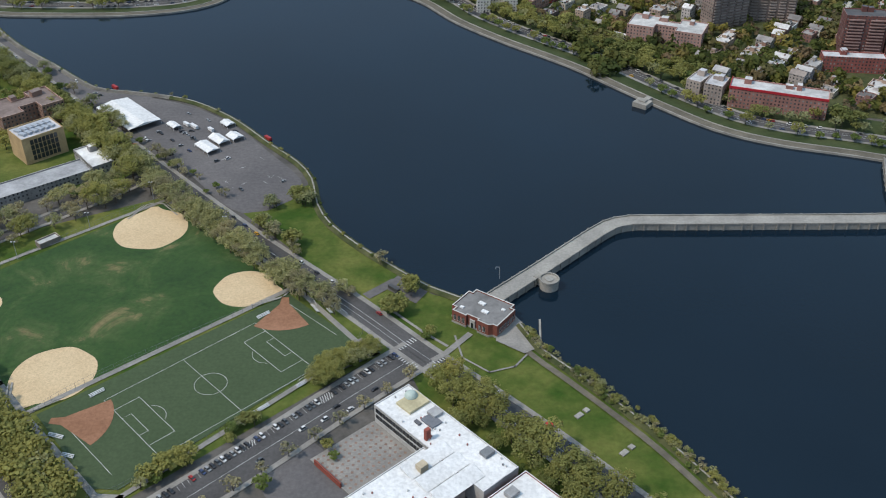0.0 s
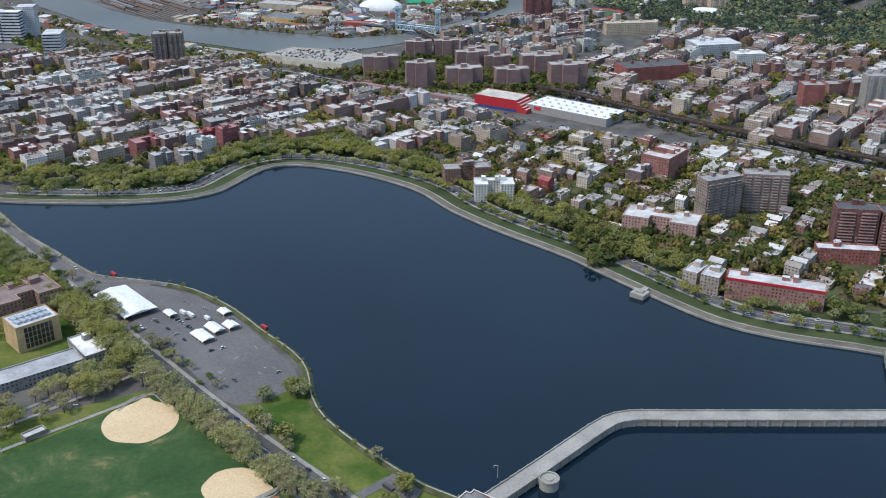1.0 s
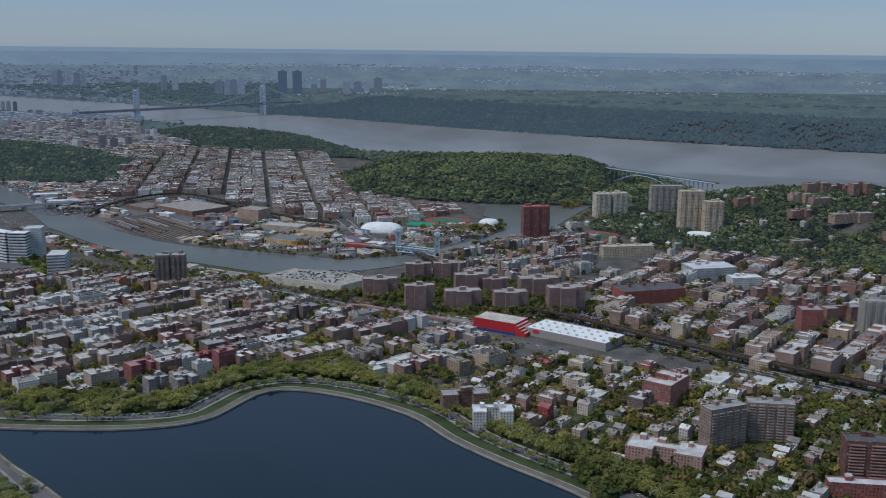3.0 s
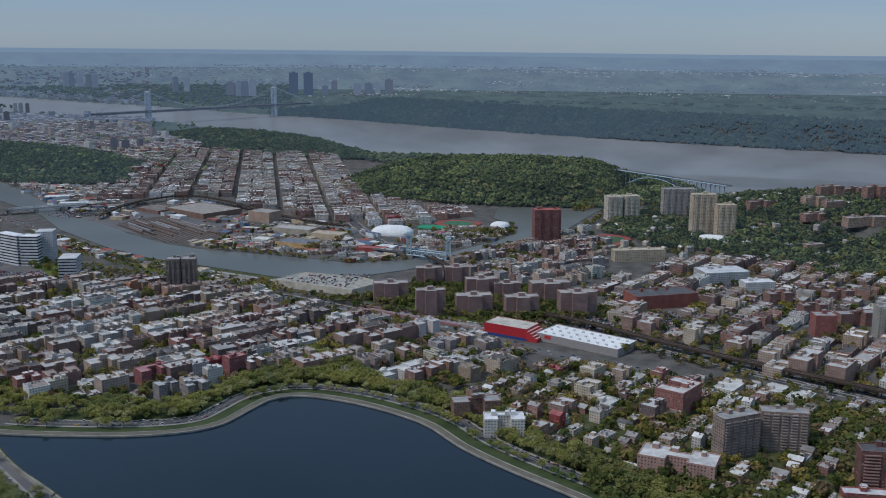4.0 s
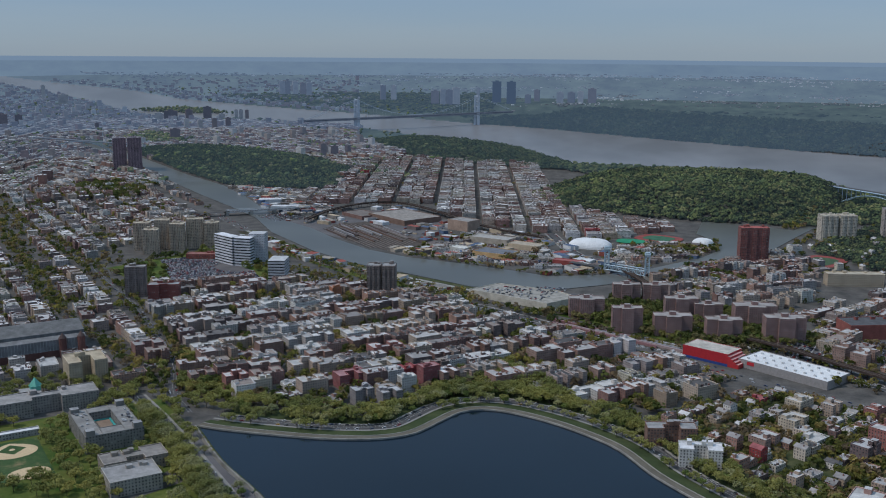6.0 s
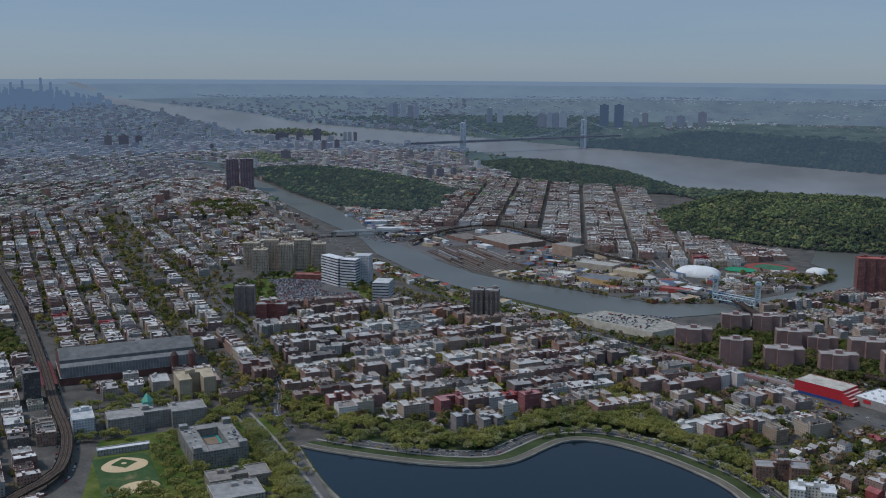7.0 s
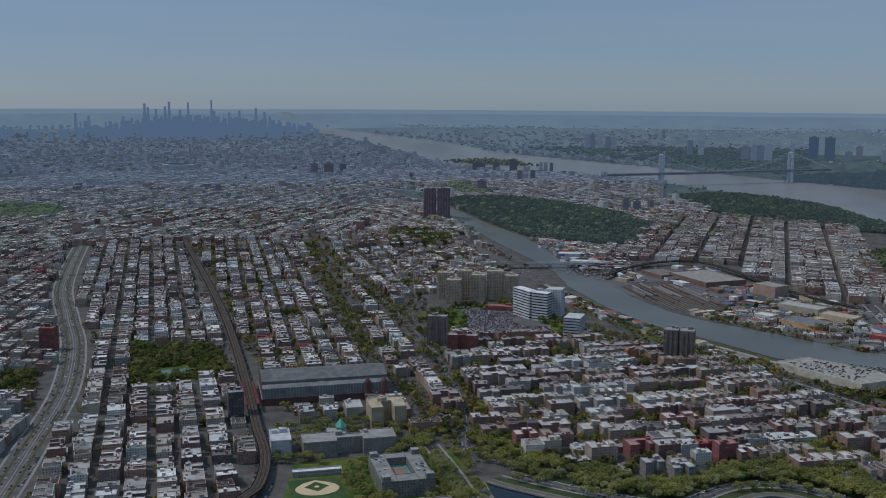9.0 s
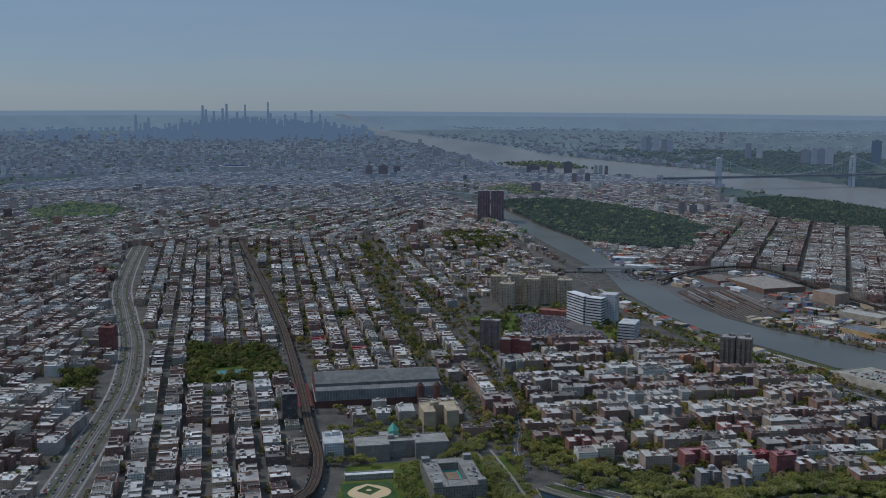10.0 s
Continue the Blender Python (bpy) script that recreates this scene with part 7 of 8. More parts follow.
avenue(FIELDROAD, 9, 8, 0.05, 1.0, (1, 4, 5), 0.15, grow=0.9)
avenue(FIELDROAD, 17, 9, 0.05, 1.0, (1, 4), 0.4, grow=0.85)
avenue(FIELDROAD, -9, 7, 0.1, 1.0, (1, 4), 0.1)
avenue(FIELDROAD, -17, 10, 0.2, 1.0, (1, 4, 3), 0.5, grow=0.8)
for u0, u1, n in ((18, 62, 46), (100, 122, 9), (140, 175, 16)):
    for _ in range(n):
        plant(*CR(rt.uniform(u0, u1), rt.uniform(-25, -16)), rt.choice((1, 5, 5, 3)), grow=rt.uniform(0.48, 0.72))
for u in range(20, 180, 17):
    plant(*CR(u, 13.5), 4, grow=0.75)
plant(*CR(128, 22), 3, grow=1.0)
for row in range(4):
    for k in range(16):
        x, y = grid_frame(-268, 417, -47.5)(k * 8.5, -row * 5.2 - 5)
        plant(x + rt.uniform(-2, 2), y + rt.uniform(-2, 2), rt.choice((1, 5, 0)), grow=1.0)
for x, y, n, r, kinds, big in ((-123, 594, 5, 4, (4, 1), 0.75), (-103, 601, 7, 6, (4, 1, 5), 0.9), (-126, 567, 4, 4, (5, 1), 0.8), (-116, 556, 5, 5, (4, 1), 0.8), (-104, 543, 5, 5, (4, 1, 5), 0.85), (-97, 534, 3, 3, (4, 5), 0.7), (-64, 492, 4, 4, (4, 1), 0.6),
                               (-57, 488, 3, 3, (4,), 0.5), (-41, 522, 1, 1, (4,), 1.0), (-24, 490, 4, 4, (5, 1), 0.85), (-32, 470, 5, 5, (5, 1, 0), 0.85), (-10, 446, 2, 3, (3, 5), 0.55), (-279, 724, 5, 4, (3, 5, 4), 0.85), (-255, 700, 4, 4, (3, 4), 0.7),
                               (-306, 757, 5, 5, (4, 3), 0.85), (-341, 795, 4, 4, (3, 0), 0.75), (-376, 834, 3, 4, (3, 3), 0.85), (-190, 640, 4, 8, (3, 4), 0.6), (-168, 615, 4, 8, (3, 4), 0.6), (-215, 668, 3, 8, (3, 1), 0.6)):
    for _ in range(n):
        plant(x + rt.uniform(-r, r), y + rt.uniform(-r, r), rt.choice(kinds), grow=big * rt.uniform(0.8, 1.1))
for x, y, k, gsc in ((100, 300, 2, 1.0), (120, 296, 5, 1.2), (132, 290, 2, 1.2), (110, 285, 0, 1.0), (80, 292, 3, 1.0), (-62, 352, 0, 0.5), (-58, 345, 3, 0.6)):
    plant(x, y, k, grow=gsc)
for line, a, b, offs in ((NEARSHORE, 0.12, 1.0, (0, -2, -3.5, 1)), (EAST, 0.0, 1.0, (-1.5,))):
    for off in offs:
        for p in (smooth(beside(line, off), 4) if line is NEARSHORE else beside(line, off))[int(a * len(line)):]:
            if rt.random() < 0.8:
                plant(p[0] + rt.uniform(-2, 2), p[1] + rt.uniform(-2, 2), rt.choice((3, 4, 5, 1)), 0.6, rt.uniform(0.2, 0.4) if line is NEARSHORE else rt.uniform(0.14, 0.3))
CAMPUS = [(-700, 930), (-640, 1010), (-600, 1075), (-520, 1030), (-430, 900), (-400, 850), (-480, 790), (-590, 790), (-640, 850)]
for x, y in scatter(CAMPUS, 15, 31):
    if not any((x - tx) ** 2 + (y - ty) ** 2 < (tr + 2) ** 2 for tx, ty, tr in TAKEN) and not inside(x, y, [BALL(-30, -72), BALL(32, -72), BALL(32, 40), BALL(-30, 40)]) and not near_line(x, y, GOULDEN, 10):
        plant(x, y, rt.choice((0, 5, 2)), grow=0.9)
for x, y in list(scatter([(-800, 1010), (-700, 1140), (-620, 1120), (-560, 1060), (-640, 990), (-700, 900), (-740, 930)], 16, 33)) + list(scatter([(-560, 1070), (-640, 1190), (-590, 1230), (-470, 1080), (-480, 1030)], 13, 34)):
    if not any((x - tx) ** 2 + (y - ty) ** 2 < (tr * 0.9) ** 2 for tx, ty, tr in TAKEN) and not near_line(x, y, UNIVERSITY, 9) and not near_line(x, y, ELRAIL, 12):
        plant(x, y, rt.choice((0, 5, 2)), grow=0.85)
for x, y in scatter([(-480, 780), (-400, 845), (-330, 780), (-290, 720), (-380, 650), (-470, 700)], 19, 32):
    if not any((x - tx) ** 2 + (y - ty) ** 2 < (tr + 1) ** 2 for tx, ty, tr in TAKEN):
        plant(x, y, rt.choice((0, 5, 1)), grow=0.85)
avenue(WEST, -27.5, 8, 0.0, 0.62, (0, 5, 1, 3), 0.2, 2.0, 0.8)
avenue(WEST, -48.5, 8, 0.0, 0.45, (0, 5, 1), 0.35, 2.0, 0.85)
for x, y in west_trees:
    if not any((x - tx) ** 2 + (y - ty) ** 2 < (tr * 0.8) ** 2 for tx, ty, tr in TAKEN) and not near_line(x, y, SEDGWICK, 8):
        plant(x, y, rt.choice((0, 5, 2, 1, 3)), grow=0.95)


def grown_together(name, label):
    """All further trees as one mesh of leaves and limbs."""
    V, F, C, U, n = [], [], [], [], 0
    for k, m in MANY:
        for ob in MODELS[k].children:
            me = ob.data
            v = np.empty(len(me.vertices) * 3)
            me.vertices.foreach_get("co", v)
            v = np.c_[v.reshape(-1, 3), np.ones(len(me.vertices))] @ np.array(m).T
            c = np.empty(len(me.polygons) * 4)
            me.attributes["tint"].data.foreach_get("color", c)
            q = [p.vertices[:] for p in me.polygons]
            c, v = c.reshape(-1, 4), v[:, :3]
            if ob.name.startswith("crown"):
                q, c = q[::6], c[::6]
                i = np.array(q)
                v = v[i] + (v[i] - v[i].mean(1, keepdims=True)) * 1.3
                v, q = v.reshape(-1, 3), np.arange(i.size).reshape(i.shape).tolist()
            q = [tuple(i + n for i in p) for p in q]
            V.append(v)
            F += q
            C.append(c)
            U += [0 if ob.name.startswith("crown") else 1] * len(q)
            n += len(v)
    me = bpy.data.meshes.new(name)
    me.from_pydata(np.vstack(V).tolist(), [], F)
    me.materials.append(M["leaf"])
    me.materials.append(M["bark"])
    me.polygons.foreach_set("material_index", U)
    me.attributes.new("tint", "FLOAT_COLOR", "FACE").data.foreach_set("color", np.vstack(C).ravel())
    return tagged(new(name, me), label, "trees", kind="stuff")


grown_together("shore_trees", "spring trees along the reservoir avenue and campus")
print("trees left", ROOM, "objects", len(bpy.data.objects))


# ---- lamp posts round the fields ----
def mast(x, y, h):
    ob = thing("flood_light", "tall grey floodlight mast beside the field", "lamp post", pose(x, y, 0.3), "field lights")
    f = Form("metal")
    f.tube((0, 0, 0), (0, 0, h), 0.22, "metal", (0.35, 0.36, 0.37), 6, 0.12)
    part("pole", f, ob)
    f = Form("metal")
    f.tube((-1.4, 0, h), (1.4, 0, h), 0.12, "metal", (0.35, 0.36, 0.37), 5)
    part("arm", f, ob)
    for s in (-1, 1):
        f = Form("metal")
        f.box(s * 1.1, -0.2, h - 0.1, 0.9, 0.6, 0.5, "metal", (0.55, 0.56, 0.57), under=True)
        part("lamp", f, ob)


ob = landmark("park_pavilion", "small grey flat roofed park pavilion", -270, 550, 15, 7, 4, 46, (0.2, 0.17, 0.14), (0.5, 0.5, 0.48), mat="plain", extras=False)
for x, y in ((-284, 530), (-246, 566), (-212, 608), (-150, 560), (-225, 655), (-322, 500)):
    mast(x, y, 14)


# ---- bridges and railways ----
def truss(form, a, b, z, h, n, half, tint, r=0.45, sides=(-1, 1)):
    """Two braced girders between a and b."""
    a, b = np.array(a, float), np.array(b, float)
    d = (b - a) / np.hypot(*(b - a))
    k = np.array([-d[1], d[0]]) * half
    for s in sides:
        P = [tuple(a + (b - a) * i / n + s * k) for i in range(n + 1)]
        for i in range(n):
            form.tube((*P[i], z), (*P[i + 1], z), r, "metal", tint, 4)
            form.tube((*P[i], z + h), (*P[i + 1], z + h), r, "metal", tint, 4)
            form.tube((*P[i], z + (h if i % 2 else 0)), (*P[i + 1], z + (0 if i % 2 else h)), r * 0.7, "metal", tint, 4)
            form.tube((*P[i], z), (*P[i], z + h), r * 0.7, "metal", tint, 4)


STEEL = (0.36, 0.46, 0.52)
LA, LB = (-76, 1868), (-2, 1826)
ob = thing("lift_bridge", "blue grey steel vertical lift bridge with two towers", "bridge")
for s in (-1, 1):
    f = Form("metal")
    truss(f, LA, LB, 8, 9, 10, 8, STEEL, 1.0, (s,))
    part("truss", f, ob)
f = Form("asphalt")
strip(f, [(-140, 1905), LA, LB, (60, 1792)], 15, 9, "asphalt")
part("deck", f, ob)
for x, y in (LA, LB):
    f = Form("metal", "concrete")
    for s, k in itertools.product((-1, 1), (-1, 1)):
        f.tube((x + s * 4, y + k * 7, 0), (x + s * 3.6, y + k * 6.5, 44), 1.5, "metal", STEEL, 4)
    for i in range(5):
        z0, z1 = 10 + i * 7, 17 + i * 7
        for s in (-1, 1):
            f.tube((x + s * 4, y - 7, z0), (x + s * 4, y + 7, z1), 0.6, "metal", STEEL, 4)
            f.tube((x + s * 4, y + 7, z0), (x + s * 4, y - 7, z1), 0.6, "metal", STEEL, 4)
            f.tube((x - 4, y + s * 7, z0), (x + 4, y + s * 7, z1), 0.6, "metal", STEEL, 4)
            f.tube((x - 4, y + s * 7, z1), (x + 4, y + s * 7, z1), 0.4, "metal", STEEL, 4)
            f.tube((x + s * 4, y - 7, z1), (x + s * 4, y + 7, z1), 0.4, "metal", STEEL, 4)
    part("tower", f, ob)
    f = Form("metal")
    f.box(x, y, 44, 11, 17, 3.5, "metal", (0.34, 0.42, 0.46), under=True)
    f.box(x, y, 47.5, 8, 12, 2.5, "metal", (0.34, 0.42, 0.46))
    part("machinery_house", f, ob)
    f = Form("stone")
    f.box(x, y, 0, 14, 24, 7, "stone")
    part("pier", f, ob)

ob = thing("arch_bridge", "blue grey steel arch bridge over the creek mouth", "bridge")
HA, HB = np.array([495.0, 2850.0]), np.array([640.0, 2640.0])
f = Form("metal")
for s in (-1, 1):
    for i in range(16):
        t0, t1 = i / 16, (i + 1) / 16
        p0, p1 = HA + (HB - HA) * t0, HA + (HB - HA) * t1
        z0, z1 = 4 + 36 * (1 - (2 * t0 - 1) ** 2), 4 + 36 * (1 - (2 * t1 - 1) ** 2)
        f.tube((p0[0] + s * 6, p0[1] + s * 5, z0), (p1[0] + s * 6, p1[1] + s * 5, z1), 1.3, "metal", (0.3, 0.42, 0.5), 4)
        f.tube((p0[0] + s * 6, p0[1] + s * 5, z0), (p0[0] + s * 6, p0[1] + s * 5, 46), 0.6, "metal", (0.25, 0.33, 0.4), 4)
part("arch", f, ob)
f = Form("metal", "asphalt")
ext = (HB - HA) * 0.3
for s, (p, q) in enumerate(((HA - ext * 0.6, HB + ext * 1.6),)):
    strip(f, [tuple(p), tuple(q)], 17, 50, "asphalt")
    for k in (-1, 1):
        off = np.array([0.82, 0.57]) * 8.6 * k
        f.tube((*(p + off), 48), (*(q + off), 48), 1.6, "metal", (0.33, 0.44, 0.52), 4)
    for i in range(7):
        c = HB + ext * 1.6 * (i + 1) / 8
        f.tube((c[0], c[1], 0), (c[0], c[1], 48), 1.2, "metal", (0.25, 0.33, 0.4), 4)
part("deck", f, ob)

ob = thing("swing_bridge", "low grey road bridge over the narrow river", "bridge")
f = Form("metal", "asphalt", "stone")
UA, UB = (-1030, 2320), (-880, 2420)
strip(f, [(-1120, 2260), UA, UB, (-820, 2460)], 16, 9, "asphalt")
part("deck", f, ob)
for s in (-1, 1):
    f = Form("metal")
    truss(f, UA, UB, 8.5, 5, 10, 8, (0.45, 0.47, 0.48), 0.6, (s,))
    part("truss", f, ob)
for t in (0.0, 0.33, 0.66, 1.0):
    f = Form("stone")
    f.box(UA[0] + (UB[0] - UA[0]) * t, UA[1] + (UB[1] - UA[1]) * t, 0, 8, 18, 9, "stone", ang=34)
    part("pier", f, ob)

ob = thing("arch_bridge", "pale steel arch road bridge far up the river", "bridge")
# far_city lays its haze emission over arch and deck
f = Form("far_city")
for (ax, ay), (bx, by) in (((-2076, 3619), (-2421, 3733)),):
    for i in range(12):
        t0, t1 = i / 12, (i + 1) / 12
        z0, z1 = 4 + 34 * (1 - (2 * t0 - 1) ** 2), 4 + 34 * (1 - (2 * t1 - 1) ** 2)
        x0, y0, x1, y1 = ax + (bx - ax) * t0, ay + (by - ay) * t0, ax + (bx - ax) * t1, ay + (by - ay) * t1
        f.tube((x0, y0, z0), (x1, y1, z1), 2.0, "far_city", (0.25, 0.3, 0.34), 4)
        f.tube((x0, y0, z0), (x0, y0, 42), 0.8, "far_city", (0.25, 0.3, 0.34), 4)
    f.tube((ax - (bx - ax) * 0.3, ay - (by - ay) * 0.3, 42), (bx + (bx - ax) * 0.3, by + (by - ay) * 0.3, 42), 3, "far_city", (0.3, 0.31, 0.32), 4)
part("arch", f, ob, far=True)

# suspension bridge over the broad river, its steel veiled by far_city's painted haze
NYT, NJT = np.array([-1470.0, 4920.0]), np.array([-962.0, 5530.0])
DIR = (NJT - NYT) / np.hypot(*(NJT - NYT))
SIDE = np.array([-DIR[1], DIR[0]])
ob = thing("suspension_bridge", "pale grey steel suspension bridge across the broad river", "bridge")
BT = (0.52, 0.56, 0.6)
for c in (NYT, NJT):
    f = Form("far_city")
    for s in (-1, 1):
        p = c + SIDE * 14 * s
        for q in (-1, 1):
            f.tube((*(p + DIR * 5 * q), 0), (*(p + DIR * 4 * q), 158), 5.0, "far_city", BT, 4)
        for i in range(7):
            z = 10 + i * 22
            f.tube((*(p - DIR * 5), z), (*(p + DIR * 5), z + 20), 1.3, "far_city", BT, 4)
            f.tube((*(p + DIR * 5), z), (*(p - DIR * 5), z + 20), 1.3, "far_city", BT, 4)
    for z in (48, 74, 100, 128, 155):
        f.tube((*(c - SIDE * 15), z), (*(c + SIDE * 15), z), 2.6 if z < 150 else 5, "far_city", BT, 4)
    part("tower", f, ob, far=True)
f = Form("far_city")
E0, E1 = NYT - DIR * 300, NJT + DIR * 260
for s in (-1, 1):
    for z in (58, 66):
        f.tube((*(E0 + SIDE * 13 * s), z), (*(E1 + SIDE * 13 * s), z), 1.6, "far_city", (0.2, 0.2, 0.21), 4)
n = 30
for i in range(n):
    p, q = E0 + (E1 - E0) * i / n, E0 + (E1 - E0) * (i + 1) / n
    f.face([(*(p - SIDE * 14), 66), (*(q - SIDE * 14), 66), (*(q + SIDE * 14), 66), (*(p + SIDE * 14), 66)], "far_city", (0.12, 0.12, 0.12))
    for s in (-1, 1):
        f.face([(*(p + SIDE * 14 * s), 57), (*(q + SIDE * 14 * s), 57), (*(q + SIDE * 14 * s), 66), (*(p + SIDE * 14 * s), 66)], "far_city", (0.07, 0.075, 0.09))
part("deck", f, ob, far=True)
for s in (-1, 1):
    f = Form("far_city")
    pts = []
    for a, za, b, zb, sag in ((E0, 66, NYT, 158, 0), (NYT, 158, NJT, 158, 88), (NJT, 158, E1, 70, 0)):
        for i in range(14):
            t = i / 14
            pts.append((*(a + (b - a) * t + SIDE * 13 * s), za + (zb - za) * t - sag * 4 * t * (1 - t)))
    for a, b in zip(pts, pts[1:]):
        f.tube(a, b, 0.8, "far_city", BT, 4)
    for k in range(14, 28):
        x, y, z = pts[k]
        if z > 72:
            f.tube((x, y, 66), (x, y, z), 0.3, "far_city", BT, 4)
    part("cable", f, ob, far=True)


def viaduct(name, line, w, z, tracks, label):
    """An elevated railway: deck, rails, side girders and columns."""
    ob = tagged(new(name, None), label, "railway", kind="structure")
    f = Form("rail", "plain")
    ribbon(f, line, -w / 2, z, w / 2, z, "rail")
    for s in (-1, 1):
        e = s * w / 2
        ribbon(f, line, e, z - 1.6, e, z + 1.1, "rail")
    part("deck", f, ob)
    f = Form("plain")
    for k in range(tracks):
        c = (k - (tracks - 1) / 2) * w / tracks
        ribbon(f, line, c - 1.5, z + 0.25, c + 1.5, z + 0.25, "plain", (0.05, 0.036, 0.03))
        for o in (-0.75, 0.75):
            ribbon(f, line, c + o - 0.2, z + 0.45, c + o + 0.2, z + 0.45, "plain", (0.17, 0.125, 0.095))
    part("track", f, ob, "rails on dark sleepers")
    f = Form("rail")
    for p in line[::1]:
        for s in (-1, 1):
            f.tube((p[0] + s * w * 0.3, p[1] + s * w * 0.3, 0), (p[0] + s * w * 0.3, p[1] + s * w * 0.3, z), 0.4, "rail", sides=4)
    tagged(part("column", f, ob), kind="stuff")
    return ob


viaduct("elevated_railway", ELRAIL, 13, 9, 3, "rusty brown elevated railway on steel columns")
viaduct("elevated_railway", smooth([(-800, 2255), (-790, 2400), (-745, 2520), (-690, 2565), (-620, 2545), (-500, 2420), (-400, 2290), (-300, 2200), (-220, 2150)], 20), 11, 10, 2, "dark steel railway viaduct curving round the yard")
viaduct("elevated_railway", [p for p in BROADWAY if p[1] < 1880], 11, 10, 2, "rusty brown elevated railway on steel columns")
f = Form("white", "roof")
STOP = [p for p in ELRAIL if math.dist(p, (-905, 1095)) < 75]
for o in (-1, 1):
    lo, hi = sorted((o * 6.0, o * 10.0))
    ribbon(f, STOP, lo, 11.8, hi, 12.2, "roof", (0.15, 0.045, 0.045))
    ribbon(f, STOP, o * 10.0, 9.0, o * 10.0, 12.2, "roof", (0.15, 0.045, 0.045))
solid("station_canopy", f, "dull red station canopies beside the elevated tracks", "station", "structure")
# rail yard
ob = tagged(new("rail_yard", None), "brown rail yard with long parked trains", "railway", kind="structure")
YARD = grid_frame(-640, 2160, -50)
f = Form("rail", "plain")
f.prism([YARD(-135, -10), YARD(-60, -48), YARD(60, -60), YARD(150, -42), YARD(210, -30), YARD(190, 70), YARD(60, 92), YARD(-130, 85)], 0.1, 0.5, "plain", (0.085, 0.068, 0.056))
part("ballast", f, ob)
ry = random.Random(9)
for k in range(30):
    y0 = -52 + k * 4.6
    lo, hi = -128 + abs(k - 12) * 3, 200 - abs(k - 11) * 3
    f = Form("plain")
    f.box((lo + hi) / 2, 0, 0.5, hi - lo, 1.7, 0.25, "plain", (0.2, 0.165, 0.14) if k % 2 else (0.05, 0.04, 0.035))
    f.v = [(*YARD(x, y + y0), z) for x, y, z in f.v]
    part("track", f, ob)
    if k % 5 == 4 or ry.random() < 0.3:
        continue
    x0 = lo + ry.uniform(0, 60)
    x1 = min(hi, x0 + ry.choice((60, 110, 170, 190)) + ry.uniform(0, 40))
    f = Form("metal")
    tint = ry.choice(((0.27, 0.26, 0.26), (0.14, 0.09, 0.07), (0.21, 0.2, 0.2), (0.08, 0.06, 0.055), (0.24, 0.21, 0.19), (0.12, 0.08, 0.065), (0.36, 0.35, 0.35)))
    f.box((x0 + x1) / 2, 0, 0.6, x1 - x0, 2.9, 3.4, "metal", tint)
    f.v = [(*YARD(x, y + y0), z) for x, y, z in f.v]
    part("train", f, ob)
for x, y, w, d, h, ang, wall, roof, lab in ((-585, 2360, 150, 110, 13, -40, (0.2, 0.13, 0.1), (0.3, 0.27, 0.24), "huge grey roofed train maintenance shed"), (-700, 2385, 90, 60, 9, -40, (0.2, 0.12, 0.1), (0.2, 0.17, 0.15), "long brown roofed train shed"),
                                            (-300, 1975, 80, 52, 11, -20, (0.5, 0.33, 0.16), (0.17, 0.18, 0.2), "tan walled depot with a dark roof"), (-380, 2010, 36, 26, 9, -20, (0.6, 0.58, 0.52), (0.62, 0.6, 0.54), "small white gabled riverside shed"),
                                            (-150, 1925, 60, 22, 9, -14, (0.3, 0.07, 0.06), (0.34, 0.12, 0.11), "low red roofed roadside store"), (-330, 2120, 90, 40, 12, -20, (0.4, 0.35, 0.28), (0.4, 0.38, 0.35), "wide grey roofed bus depot"),
                                            (-420, 2260, 60, 44, 24, -30, (0.36, 0.26, 0.2), (0.3, 0.28, 0.26), "tan brick school building"), (-250, 2060, 70, 34, 12, -20, (0.5, 0.4, 0.28), (0.42, 0.36, 0.28), "wide tan roofed bus depot"),
                                            (-1010, 2560, 60, 34, 9, 20, (0.5, 0.5, 0.5), (0.62, 0.62, 0.63), "white roofed riverside depot"), (-930, 2460, 70, 30, 8, 10, (0.5, 0.5, 0.5), (0.58, 0.58, 0.58), "pale roofed riverside depot")):
    landmark("depot", lab, x, y, w, d, h, ang, wall, roof, mat="plain", extras=False)
ob = tagged(new("rail_siding", None), "railway sidings with long dull red and grey trains", "railway", kind="structure")
SIDING = grid_frame(-38, 1440, -31)
f = Form("plain")
f.prism([SIDING(-130, -16), SIDING(130, -16), SIDING(130, 14), SIDING(-130, 14)], 0.1, 0.4, "plain", (0.12, 0.1, 0.085))
part("ballast", f, ob)
for k, (x0, x1, tint) in enumerate(((-110, 70, (0.28, 0.15, 0.15)), (-90, 110, (0.36, 0.28, 0.27)), (-40, 100, (0.3, 0.3, 0.31)), (-120, 20, (0.25, 0.13, 0.13)), (30, 120, (0.42, 0.42, 0.42)))):
    f = Form("metal")
    f.box((x0 + x1) / 2, 0, 0.6, x1 - x0, 3.0, 3.6, "metal", tint)
    f.v = [(*SIDING(x, y - 12 + k * 5.6), z) for x, y, z in f.v]
    part("train", f, ob)
